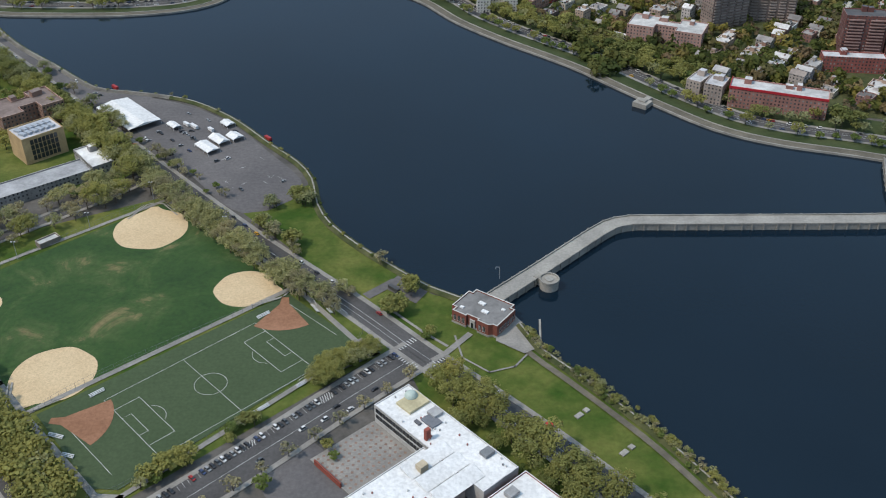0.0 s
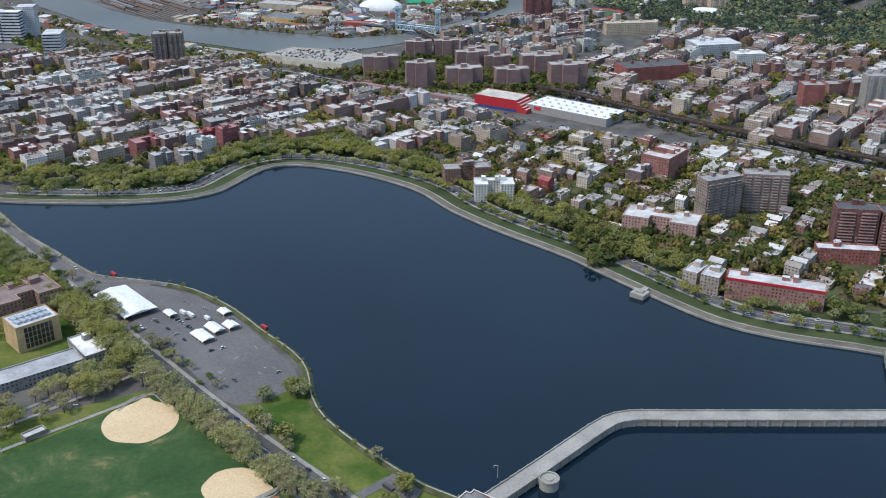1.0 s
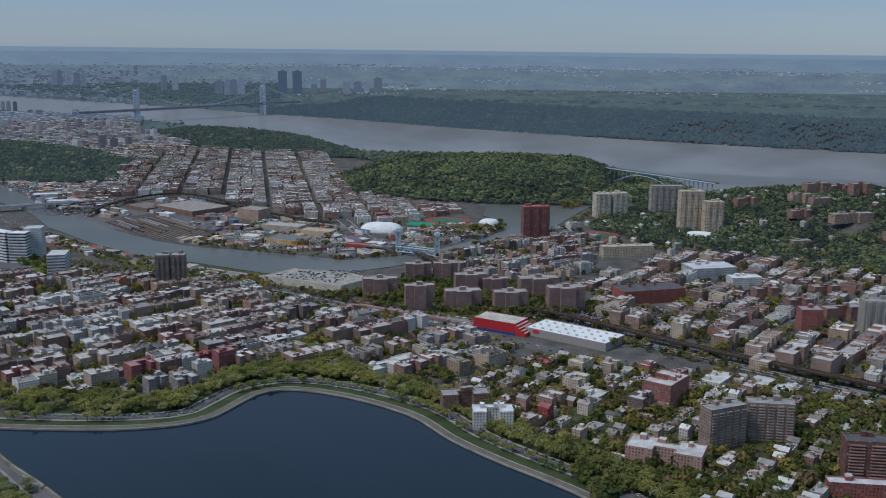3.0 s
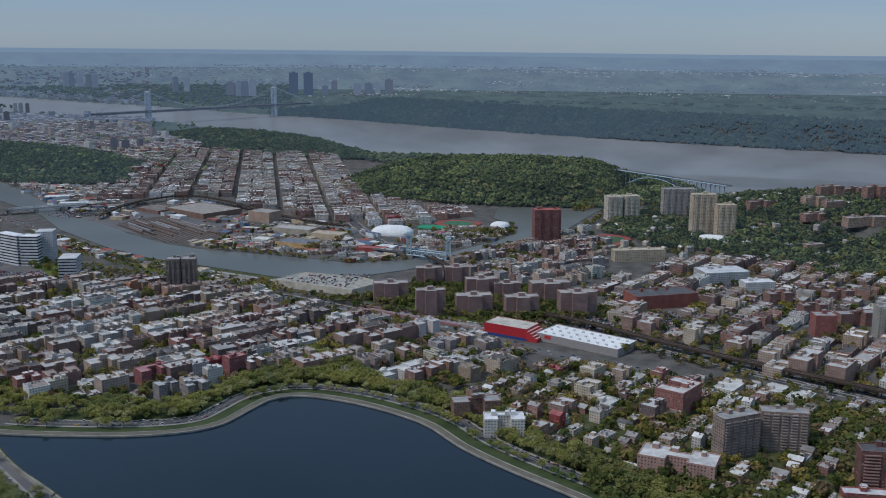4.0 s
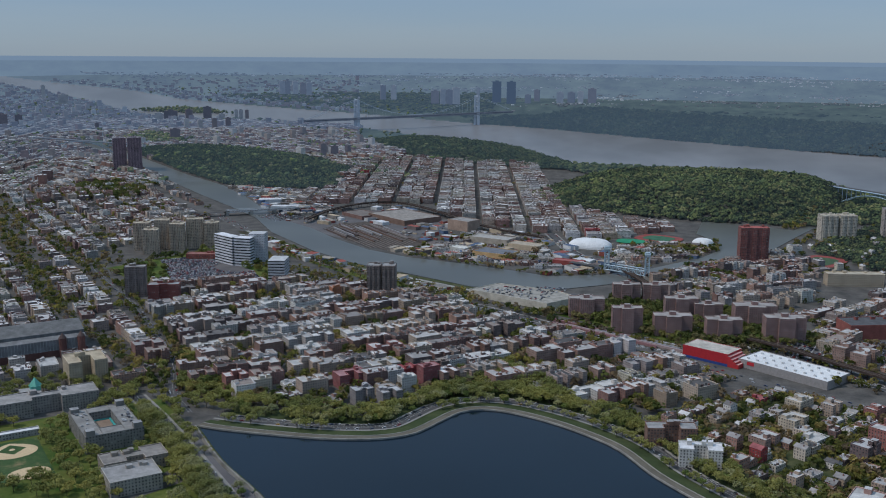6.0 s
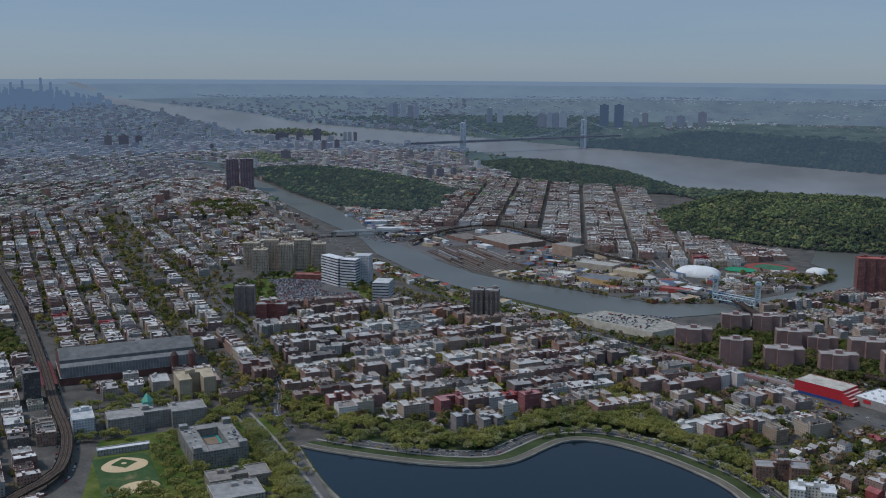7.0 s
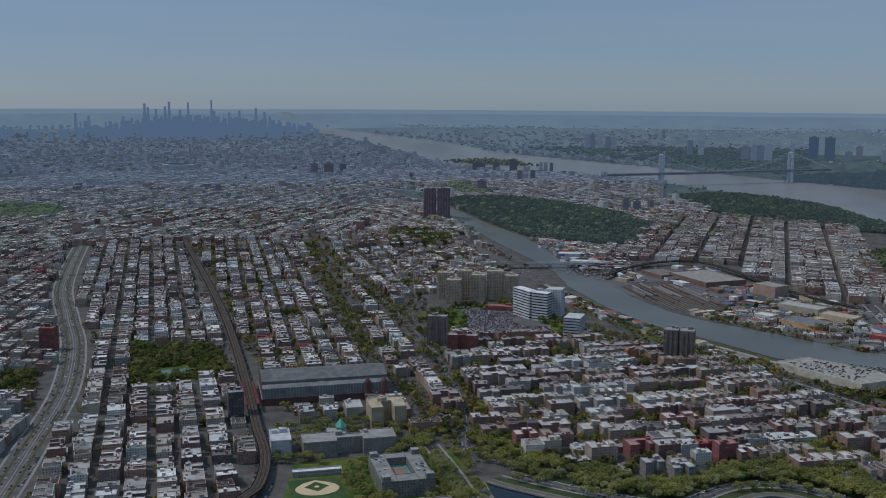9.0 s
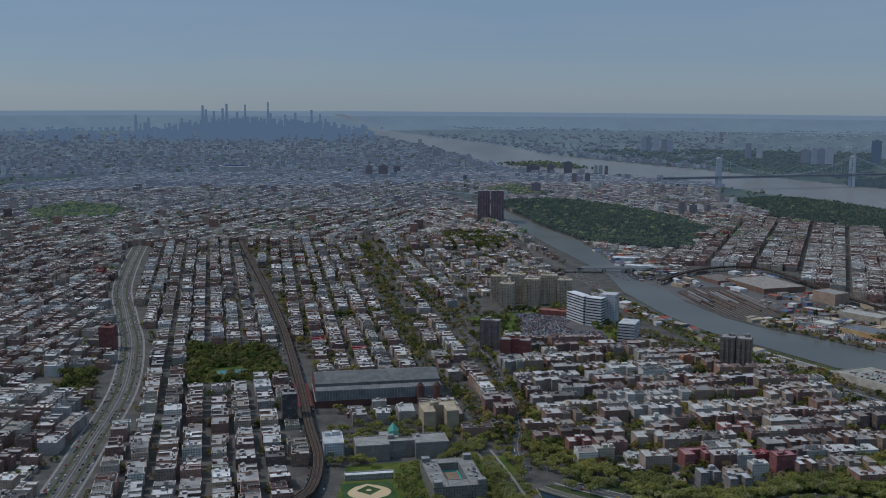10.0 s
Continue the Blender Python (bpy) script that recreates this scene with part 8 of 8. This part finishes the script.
# sports domes and stadium
for x, y, w, d, h, ang, lab in ((-122, 2115, 92, 66, 17, -8, "white inflated sports dome"), (112, 2195, 44, 40, 13, -30, "white inflated sports dome"), (548, 2060, 70, 30, 12, -18, "white inflated sports dome among trees")):
    f = Form("white")
    N, K = 20, 8
    for i in range(N):
        for j in range(K):
            q = []
            for a, b in ((i, j), (i + 1, j), (i + 1, j + 1), (i, j + 1)):
                th, ph = 2 * math.pi * a / N, math.pi / 2 * b / K
                ex = lambda v: math.copysign(abs(v) ** 0.7, v)
                q.append((w / 2 * ex(math.cos(th)) * math.cos(ph) ** 0.6, d / 2 * ex(math.sin(th)) * math.cos(ph) ** 0.6, h * math.sin(ph)))
            f.face(q, "white")
    solid("sports_dome", f, lab, "dome", m=pose(x, y, height(x, y), 0, 0, ang))
    taken(x, y, w * 0.5)
for x, y, w, d, ang, outer, inner, lab in ((20, 2235, 100, 84, -28, (0.27, 0.07, 0.06), (0.05, 0.14, 0.08), "red and green stadium ground"), (330, 2055, 84, 120, -30, (0.27, 0.07, 0.06), (0.06, 0.1, 0.05), "red running track round a green field"),
                                           (-40, 2190, 60, 50, -10, (0.03, 0.25, 0.13), (0.03, 0.25, 0.13), "bright green sports court")):
    ob = tagged(new("running_track", None), lab, "sports field", kind="structure")
    for k, tt, z in ((1.0, outer, 1.6), (0.66, inner, 1.9)):
        f = Form("plain")
        q = grid_frame(x, y, ang)
        sheet(f, [q(w / 2 * k * math.copysign(abs(math.cos(a)) ** 0.6, math.cos(a)), d / 2 * k * math.copysign(abs(math.sin(a)) ** 0.6, math.sin(a))) for a in np.linspace(0, 2 * math.pi, 28, endpoint=False)], z, "plain", tt)
        part("surface", f, ob)
    taken(x, y, w * 0.5)
ob = thing("grandstand", "pale concrete grandstand beside the stadium", "grandstand", pose(-40, 2262, 0, 0, 0, 62))
f = Form("concrete")
for k in range(8):
    f.box(0, k * 2.2, 0, 84, 2.2, 3 + k * 1.5, "concrete")
part("terrace", f, ob)

# ---- beyond: the far town, woods, palisades and skyline ----
RB = np.random.default_rng(77)


def polar(bearing, dist):
    return EYE[0] + dist * math.sin(radians(bearing)), EYE[1] + dist * math.cos(radians(bearing))


WATERS = [HARLEM, HUDSON_FAR + HUDSON_NEAR]
WOODED.append([(-4400, 4340), (-4130, 4340), (-4130, 4640), (-4400, 4640)])
FARDIM = [(min(p[0] for p in q) - 30, min(p[1] for p in q) - 30, max(p[0] for p in q) + 30, max(p[1] for p in q) + 30) for q in WATERS + WOODED + [GRIDTOWN]]


def far_plot(x, y):
    """Dry and open ground for the far town."""
    for q, (x0, y0, x1, y1) in zip(WATERS + WOODED + [GRIDTOWN], FARDIM):
        if x0 < x < x1 and y0 < y < y1 and any(inside(x + e, y, q) for e in ((-25, 25) if q in WATERS else (0,))):
            return False
    return True


f = Form("far_city", "far_blocks", "plain", "roof")
made = 0
# rows of houses along streets, out to about six kilometres
for ang, b0, b1 in ((104, -66, -33), (146, -33, -14)):
    c, s = math.cos(radians(ang)), math.sin(radians(ang))
    for row in range(-60, 175):
        v = row * 31.0 + (8 if row % 2 else 0)
        u, base = -4500.0, RB.choice([10, 15, 17, 18, 19])
        while u < 6500:
            w = RB.uniform(13, 32)
            u += w + (RB.uniform(3, 12) if RB.random() < 0.12 else 0.4) + (14 if RB.random() < 0.06 else 0)
            vv = v - 2500 + 22 * math.sin(u / 260.0 + row // 9)
            x, y = -1500 + c * u - s * vv, 3500 + s * u + c * vv
            d = math.hypot(x - EYE[0], y - EYE[1])
            if not 3060 < d < 6000 or y < 0:
                continue
            b = math.degrees(math.atan2(x - EYE[0], y - EYE[1]))
            if not b0 <= b < b1 or (b > -16.5 and d > 4500) or RB.random() < 0.18 or not far_plot(x, y):
                continue
            if RB.random() < 0.15:
                base = RB.choice([10, 15, 17, 18, 19])
            h = base * RB.uniform(0.9, 1.1) * (1.0 if RB.random() < 0.985 else 2.2)
            wall, roof = WALLS[RB.integers(len(WALLS))], ROOFS[RB.choice([0, 1, 2, 1, 3, 4, 5, 6])]
            # the farther the house, the more haze emission its material holds
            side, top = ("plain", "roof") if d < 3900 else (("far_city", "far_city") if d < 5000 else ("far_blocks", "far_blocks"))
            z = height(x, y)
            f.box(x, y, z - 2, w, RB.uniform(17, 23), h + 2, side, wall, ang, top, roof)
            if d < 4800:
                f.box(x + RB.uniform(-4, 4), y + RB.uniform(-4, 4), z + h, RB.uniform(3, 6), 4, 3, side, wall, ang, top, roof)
            made += 1
for _ in range(9000):
    b, dep = RB.uniform(-64, -12), RB.uniform(1.75, 4.0)
    d = EYE[2] / math.tan(radians(dep))
    x, y = polar(b, d)
    if d < 6000 or not far_plot(x, y) or (b > -16.5 and d > 4500) or (height(x, y) > 3 and b > -34 and RB.random() < 0.6):
        continue
    k = (d / 5500) ** 0.6
    w, dd, h = RB.uniform(12, 30) * k, RB.uniform(12, 24) * k, RB.choice([9, 13, 17, 19, 22]) * (1.0 if RB.random() < 0.97 else 2.4)
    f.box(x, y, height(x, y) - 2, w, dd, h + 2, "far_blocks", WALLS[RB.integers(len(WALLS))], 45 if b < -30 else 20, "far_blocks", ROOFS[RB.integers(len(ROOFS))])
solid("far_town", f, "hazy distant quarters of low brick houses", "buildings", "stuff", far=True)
print("far houses", made)


# towers whose haze is painted in by the far_city and far_blocks emission
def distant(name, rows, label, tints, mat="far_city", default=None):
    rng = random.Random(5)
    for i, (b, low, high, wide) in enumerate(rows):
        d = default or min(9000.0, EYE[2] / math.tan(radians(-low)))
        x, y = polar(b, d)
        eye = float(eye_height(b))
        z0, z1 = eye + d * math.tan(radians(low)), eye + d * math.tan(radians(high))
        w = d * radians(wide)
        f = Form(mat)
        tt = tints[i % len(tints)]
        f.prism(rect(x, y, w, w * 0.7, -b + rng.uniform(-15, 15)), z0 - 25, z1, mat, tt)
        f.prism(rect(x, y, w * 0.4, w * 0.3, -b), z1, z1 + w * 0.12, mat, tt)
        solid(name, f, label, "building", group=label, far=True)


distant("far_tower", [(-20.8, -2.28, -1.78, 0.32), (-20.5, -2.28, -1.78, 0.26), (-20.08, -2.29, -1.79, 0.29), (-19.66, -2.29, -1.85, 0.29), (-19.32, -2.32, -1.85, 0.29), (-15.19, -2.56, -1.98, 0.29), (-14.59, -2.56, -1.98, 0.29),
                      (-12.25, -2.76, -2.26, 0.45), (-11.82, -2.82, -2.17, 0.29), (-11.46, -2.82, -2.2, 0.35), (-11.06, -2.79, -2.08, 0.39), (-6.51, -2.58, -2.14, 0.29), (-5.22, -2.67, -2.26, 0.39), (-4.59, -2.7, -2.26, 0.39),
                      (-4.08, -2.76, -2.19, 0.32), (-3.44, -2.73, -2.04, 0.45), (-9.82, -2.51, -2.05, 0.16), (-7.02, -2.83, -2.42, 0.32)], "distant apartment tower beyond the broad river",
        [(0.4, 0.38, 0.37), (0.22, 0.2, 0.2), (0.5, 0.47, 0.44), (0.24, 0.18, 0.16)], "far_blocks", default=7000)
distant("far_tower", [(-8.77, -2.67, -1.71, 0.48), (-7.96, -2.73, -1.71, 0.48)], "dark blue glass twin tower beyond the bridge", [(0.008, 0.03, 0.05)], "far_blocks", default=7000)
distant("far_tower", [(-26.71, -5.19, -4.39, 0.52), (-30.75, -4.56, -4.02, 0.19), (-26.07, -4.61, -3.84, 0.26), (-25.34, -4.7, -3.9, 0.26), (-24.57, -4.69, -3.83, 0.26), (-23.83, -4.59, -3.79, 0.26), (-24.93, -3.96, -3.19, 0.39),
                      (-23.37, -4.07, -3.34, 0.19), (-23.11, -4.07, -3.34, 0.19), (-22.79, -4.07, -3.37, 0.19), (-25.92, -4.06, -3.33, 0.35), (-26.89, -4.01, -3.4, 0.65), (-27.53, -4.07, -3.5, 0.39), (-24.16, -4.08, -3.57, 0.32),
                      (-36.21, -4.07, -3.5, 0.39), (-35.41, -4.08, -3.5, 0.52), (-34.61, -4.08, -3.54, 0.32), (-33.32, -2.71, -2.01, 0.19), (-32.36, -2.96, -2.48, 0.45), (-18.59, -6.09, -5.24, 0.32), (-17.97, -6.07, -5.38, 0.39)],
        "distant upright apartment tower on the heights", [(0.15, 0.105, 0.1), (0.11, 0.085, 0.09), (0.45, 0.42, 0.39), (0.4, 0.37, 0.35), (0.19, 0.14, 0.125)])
# ball stadium in the far town
f = Form("far_city")
n = 28
for i in range(n):
    p = [(100 * math.cos(a), 80 * math.sin(a)) for a in (2 * math.pi * i / n, 2 * math.pi * (i + 1) / n)]
    out, rim, low = ([(-4262 + k * x, 4480 + k * y) for x, y in p] for k in (1.0, 0.88, 0.55))
    f.face([(*out[0], 0), (*out[1], 0), (*out[1], 40), (*out[0], 40)], "far_city", (0.42, 0.41, 0.4))
    f.face([(*out[0], 40), (*out[1], 40), (*rim[1], 42), (*rim[0], 42)], "far_city", (0.6, 0.6, 0.59))
    f.face([(*rim[0], 42), (*rim[1], 42), (*low[1], 6), (*low[0], 6)], "far_city", (0.08, 0.12, 0.25))
    f.face([(*low[0], 6), (*low[1], 6), (-4262, 4480, 6)], "far_city", (0.08, 0.14, 0.06))
solid("stadium", f, "pale round ball stadium with blue seats far off", "stadium", far=True)
# skyline, its blue haze put into the tint and the emission
PEAKS = [(-45.34, -0.22), (-45.17, -0.43), (-44.75, -0.52), (-44.05, -0.12), (-44.27, -0.37), (-43.05, -0.15), (-41.8, 0.0), (-41.66, -0.62), (-42.53, -0.86), (-43.49, -0.55), (-48.22, -0.88), (-48.88, -0.73),
         (-40.86, -0.68), (-40.3, -0.58), (-39.4, -0.43), (-38.93, -0.65), (-38.63, -0.9), (-41.42, -0.96), (-46.47, -0.92), (-43.77, -0.89)]
for i, (b, top) in enumerate(PEAKS):
    d = 13000
    x, y = polar(b, d)
    z1 = float(eye_height(b)) + d * math.tan(radians(top))
    w = 30 if i in (5, 6) else 40
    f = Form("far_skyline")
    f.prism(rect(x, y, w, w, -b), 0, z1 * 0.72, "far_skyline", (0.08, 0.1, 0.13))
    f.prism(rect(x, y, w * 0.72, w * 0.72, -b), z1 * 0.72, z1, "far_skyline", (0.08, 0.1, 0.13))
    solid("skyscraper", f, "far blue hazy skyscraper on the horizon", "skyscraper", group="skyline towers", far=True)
f = Form("far_skyline")
for _ in range(760):
    b = RB.normal(-42.8, 2.6) if RB.random() < 0.6 else RB.uniform(-58, -36)
    d = RB.uniform(11000, 17000)
    x, y = polar(b, d)
    top = (-0.75 if RB.random() < 0.25 else -1.05) - abs(b + 42.8) * 0.06 - abs(RB.normal(0, 0.25))
    z1 = max(25, EYE[2] + d * math.tan(radians(top)))
    w = RB.uniform(22, 55)
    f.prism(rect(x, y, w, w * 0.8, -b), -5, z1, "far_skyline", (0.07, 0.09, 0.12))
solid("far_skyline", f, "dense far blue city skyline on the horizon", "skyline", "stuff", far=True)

# palisades woods and the land beyond, haze painted in by their emissive materials
pts = []
for o in range(4, 340, 17):
    L = smooth(HUDSON_FAR[8:], 20)
    for p in beside(L, o):
        pts.append((p[0] + RB.uniform(-12, 12), p[1] + RB.uniform(-12, 12)))
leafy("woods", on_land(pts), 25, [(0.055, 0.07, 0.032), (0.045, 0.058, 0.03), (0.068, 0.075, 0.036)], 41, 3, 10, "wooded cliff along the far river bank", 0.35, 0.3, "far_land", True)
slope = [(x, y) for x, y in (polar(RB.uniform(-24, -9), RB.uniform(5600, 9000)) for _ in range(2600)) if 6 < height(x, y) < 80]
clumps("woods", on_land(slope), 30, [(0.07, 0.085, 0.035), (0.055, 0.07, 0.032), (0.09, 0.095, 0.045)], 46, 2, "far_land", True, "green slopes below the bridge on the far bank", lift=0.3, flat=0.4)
pts = []
for _ in range(5200):
    b, dep = RB.uniform(-34, 30), RB.uniform(0.5, 3.4)
    d = (EYE[2] - 88) / math.tan(radians(dep))
    x, y = polar(b, d)
    if d < 34000 and height(x, y) > 20 and d > 3300:
        pts.append((x, y, d))
P = np.array(pts)
for lo, hi, size in ((0, 5600, 34),):
    Q = P[(P[:, 2] >= lo) & (P[:, 2] < hi)]
    if len(Q):
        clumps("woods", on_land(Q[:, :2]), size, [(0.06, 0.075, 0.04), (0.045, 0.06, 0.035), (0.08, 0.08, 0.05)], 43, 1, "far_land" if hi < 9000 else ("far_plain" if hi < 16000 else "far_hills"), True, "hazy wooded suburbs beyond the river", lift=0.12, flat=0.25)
f = Form("far_city")
QUARTERS = [(RB.uniform(-36, 30), RB.normal(1.2, 0.05) if k % 3 == 0 else RB.uniform(1.0, 2.7), RB.uniform(0.3, 1.6), RB.choice([0.4, 0.65, 1.0])) for k in range(120)]
for k in range(3600):
    qb, qd, wide, tone = QUARTERS[RB.integers(len(QUARTERS))]
    b, dep = qb + RB.normal(0, wide), qd + RB.normal(0, 0.035)
    if RB.random() < 0.2:
        b, dep, tone = RB.uniform(-36, 30), RB.uniform(0.95, 2.9), 0.5
    d = (EYE[2] - 88) / math.tan(radians(max(0.45, dep)))
    x, y = polar(b, d)
    if height(x, y) < 20 or d > 17000:
        continue
    s = d / 7000
    t = tone * RB.choice([0.8, 0.6, 0.42, 0.3] if d < 8000 else [0.85, 0.7, 0.5])
    # roofs past 9 km get the stronger painted haze of far_blocks
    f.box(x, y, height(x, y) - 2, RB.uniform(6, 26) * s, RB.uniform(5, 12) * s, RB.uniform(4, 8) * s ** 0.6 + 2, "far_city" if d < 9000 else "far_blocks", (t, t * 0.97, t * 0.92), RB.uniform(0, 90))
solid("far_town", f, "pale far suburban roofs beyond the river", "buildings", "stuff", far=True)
print("objects", len(bpy.data.objects))


# ---- cars in far lots and streets, one mesh ----
CT = [(0.03, 0.03, 0.035), (0.5, 0.5, 0.5), (0.28, 0.29, 0.3), (0.09, 0.1, 0.11), (0.25, 0.02, 0.02), (0.04, 0.06, 0.12), (0.55, 0.55, 0.56)]
f = Form("metal", "glass")
rk = random.Random(44)


def small_car(x, y, z, ang):
    t = rk.choice(CT)
    f.box(x, y, z + 0.3, 4.4, 1.8, 0.7, "metal", t, ang)
    f.box(x, y, z + 1.0, 2.2, 1.5, 0.5, "glass", t, ang, "metal", t)


for poly, ang, row, share, z in ((LOTS[0], 28, 7, 0.8, 0.25), (LOTS[1], 12, 7, 0.8, 0.25),
                                 ([(-280, 1640), (-170, 1580), (-125, 1680), (-240, 1675)], -24, 9, 0.35, 11.0), ([(-420, 1950), (-60, 1850), (-40, 1960), (-200, 2060), (-420, 2120)], -18, 7, 0.55, 0.2),
                                 ([(150, 1430), (230, 1360), (380, 1400), (300, 1560)], -38, 8, 0.6, 0.2), ([(330, 1560), (520, 1400), (640, 1500), (450, 1700)], 40, 8, 0.6, 0.2),
                                 ([(-960, 2330), (-880, 2260), (-820, 2330), (-900, 2440)], 20, 7, 0.5, 0.2), ([(-430, 2000), (-250, 1930), (-230, 1990), (-420, 2080)], -20, 6, 0.5, 0.2)):
    xs, ys = [p[0] for p in poly], [p[1] for p in poly]
    q = grid_frame(sum(xs) / len(xs), sum(ys) / len(ys), ang)
    for i in range(-90, 91):
        for j in range(-24, 25):
            x, y = q(i * 2.9, j * row)
            if inside(x, y, poly) and rk.random() < share and (z > 5 or not any((x - tx) ** 2 + (y - ty) ** 2 < (tr * 0.7) ** 2 for tx, ty, tr in TAKEN)):
                small_car(x, y, z, ang + 90)
for line, offs, share in ((CONCOURSE, (-17, -13.5, -6, 6, 13.5, 17), 0.3), (DEEGAN, (-9, -5, 5, 9), 0.3), (UNIVERSITY, (-4, 4), 0.3), (BAILEY, (-5, 5), 0.5), (BROADWAY, (-8, 8), 0.5), (ELRAIL, (-11, 11), 0.5)):
    for off in offs:
        L = smooth(beside(line, off), 7)
        for a, b in zip(L, L[1:]):
            if rk.random() < share and math.hypot(a[0], a[1]) < 2600:
                small_car(*a, 0.3, math.degrees(math.atan2(b[1] - a[1], b[0] - a[0])))
tagged(solid("parked_cars", f, "many small parked cars in lots and streets", "cars", "stuff"))
# planted strips and lanes on the boulevard
f = Form("bank", "pavement", "line", "verge")
ribbon(f, CONCOURSE, -0.6, 0.46, 0.6, 0.46, "pavement")
for o in (-10, 10):
    ribbon(f, CONCOURSE, o - 1.6, 0.45, o + 1.6, 0.45, "bank")
for o in (-20, 20):
    ribbon(f, CONCOURSE, o - 0.8, 0.42, o + 0.8, 0.42, "asphalt")
for o in (-4, 4):
    ribbon(f, CONCOURSE, o - 0.08, 0.34, o + 0.08, 0.34, "line")
solid("median", f, "planted medians and lanes of the boulevard", "median", "structure")
# railway cutting beside the river, stretches of concrete and scrub
f = Form("bank", "rail", "concrete")
BANKLINE = smooth([(-900, 2130), (-700, 1925), (-560, 1815), (-430, 1745), (-300, 1672), (-120, 1560)], 20)
ribbon(f, BANKLINE, -20, 0.5, -2, 0.5, "bank")
ribbon(f, BANKLINE, -2, 0.55, 7, 0.55, "concrete")
ribbon(f, BANKLINE, 9, 0.5, 22, 0.5, "bank")
for k in (-12, -8, -4):
    ribbon(f, BANKLINE, k - 4 - 1.2, 0.7, k - 4 + 1.2, 0.7, "rail")
solid("rail_bank", f, "scrubby riverside rail bank with a concrete path", "bank", "structure")
# far parks and street green, with the painted haze of far_wood
g1 = scatter(FARPARK, 13, 61)
g2 = np.array([polar(RB.uniform(-62, -12), EYE[2] / math.tan(radians(RB.uniform(2.2, 7.4)))) for _ in range(2600)])
g2 = np.array([p for p in g2 if math.hypot(*p) > 3000 and not any(inside(p[0], p[1], q) for q in WATERS)])
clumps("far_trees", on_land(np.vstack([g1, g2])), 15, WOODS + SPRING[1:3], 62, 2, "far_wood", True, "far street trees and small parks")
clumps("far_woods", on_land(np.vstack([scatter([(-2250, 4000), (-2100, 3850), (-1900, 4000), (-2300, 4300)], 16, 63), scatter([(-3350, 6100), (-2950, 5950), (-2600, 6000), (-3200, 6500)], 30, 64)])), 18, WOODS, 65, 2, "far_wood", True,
       "far riverside parks")

# yards and sheds on the flat river land
f = Form("plain", "roof")
rq = random.Random(81)
YARDTINTS = [(0.5, 0.49, 0.47), (0.34, 0.3, 0.25), (0.3, 0.09, 0.07), (0.16, 0.13, 0.12), (0.45, 0.36, 0.25), (0.1, 0.14, 0.22), (0.6, 0.6, 0.6), (0.22, 0.2, 0.18)]
for poly, n in (([(-860, 2280), (-560, 1985), (-470, 1935), (-350, 1900), (-180, 1830), (-90, 1860), (110, 2060), (90, 2200), (-150, 2150), (-300, 2230), (-430, 2300), (-640, 2560), (-780, 2480)], 420),
                ([(-1000, 2480), (-880, 2340), (-760, 2450), (-900, 2700), (-1150, 2860), (-1240, 2800)], 160), ([(-900, 2070), (-700, 1870), (-330, 1640), (-160, 1560), (-320, 1655), (-560, 1810), (-850, 2080)], 90)):
    xs, ys = [p[0] for p in poly], [p[1] for p in poly]
    while n:
        x, y = rq.uniform(min(xs), max(xs)), rq.uniform(min(ys), max(ys))
        if not inside(x, y, poly):
            continue
        n -= 1
        if any((x - tx) ** 2 + (y - ty) ** 2 < (tr * 0.8 + 6) ** 2 for tx, ty, tr in TAKEN) or inside(x, y, HARLEM) or inside(x, y, [YARD(-140, -62), YARD(215, -62), YARD(195, 75), YARD(-135, 90)]):
            continue
        big = rq.random() < 0.35
        w, d, h = (rq.uniform(14, 38), rq.uniform(10, 22), rq.uniform(5, 9)) if big else (rq.uniform(5, 13), rq.uniform(2.5, 6), rq.uniform(2.6, 4))
        t = rq.choice(YARDTINTS)
        f.box(x, y, 0, w, d, h, "plain", t, rq.choice((-36, -50, 54, -20, 70)), "roof", rq.choice(YARDTINTS))
solid("yard_sheds", f, "small sheds, containers and stores on the river flats", "sheds", "stuff")
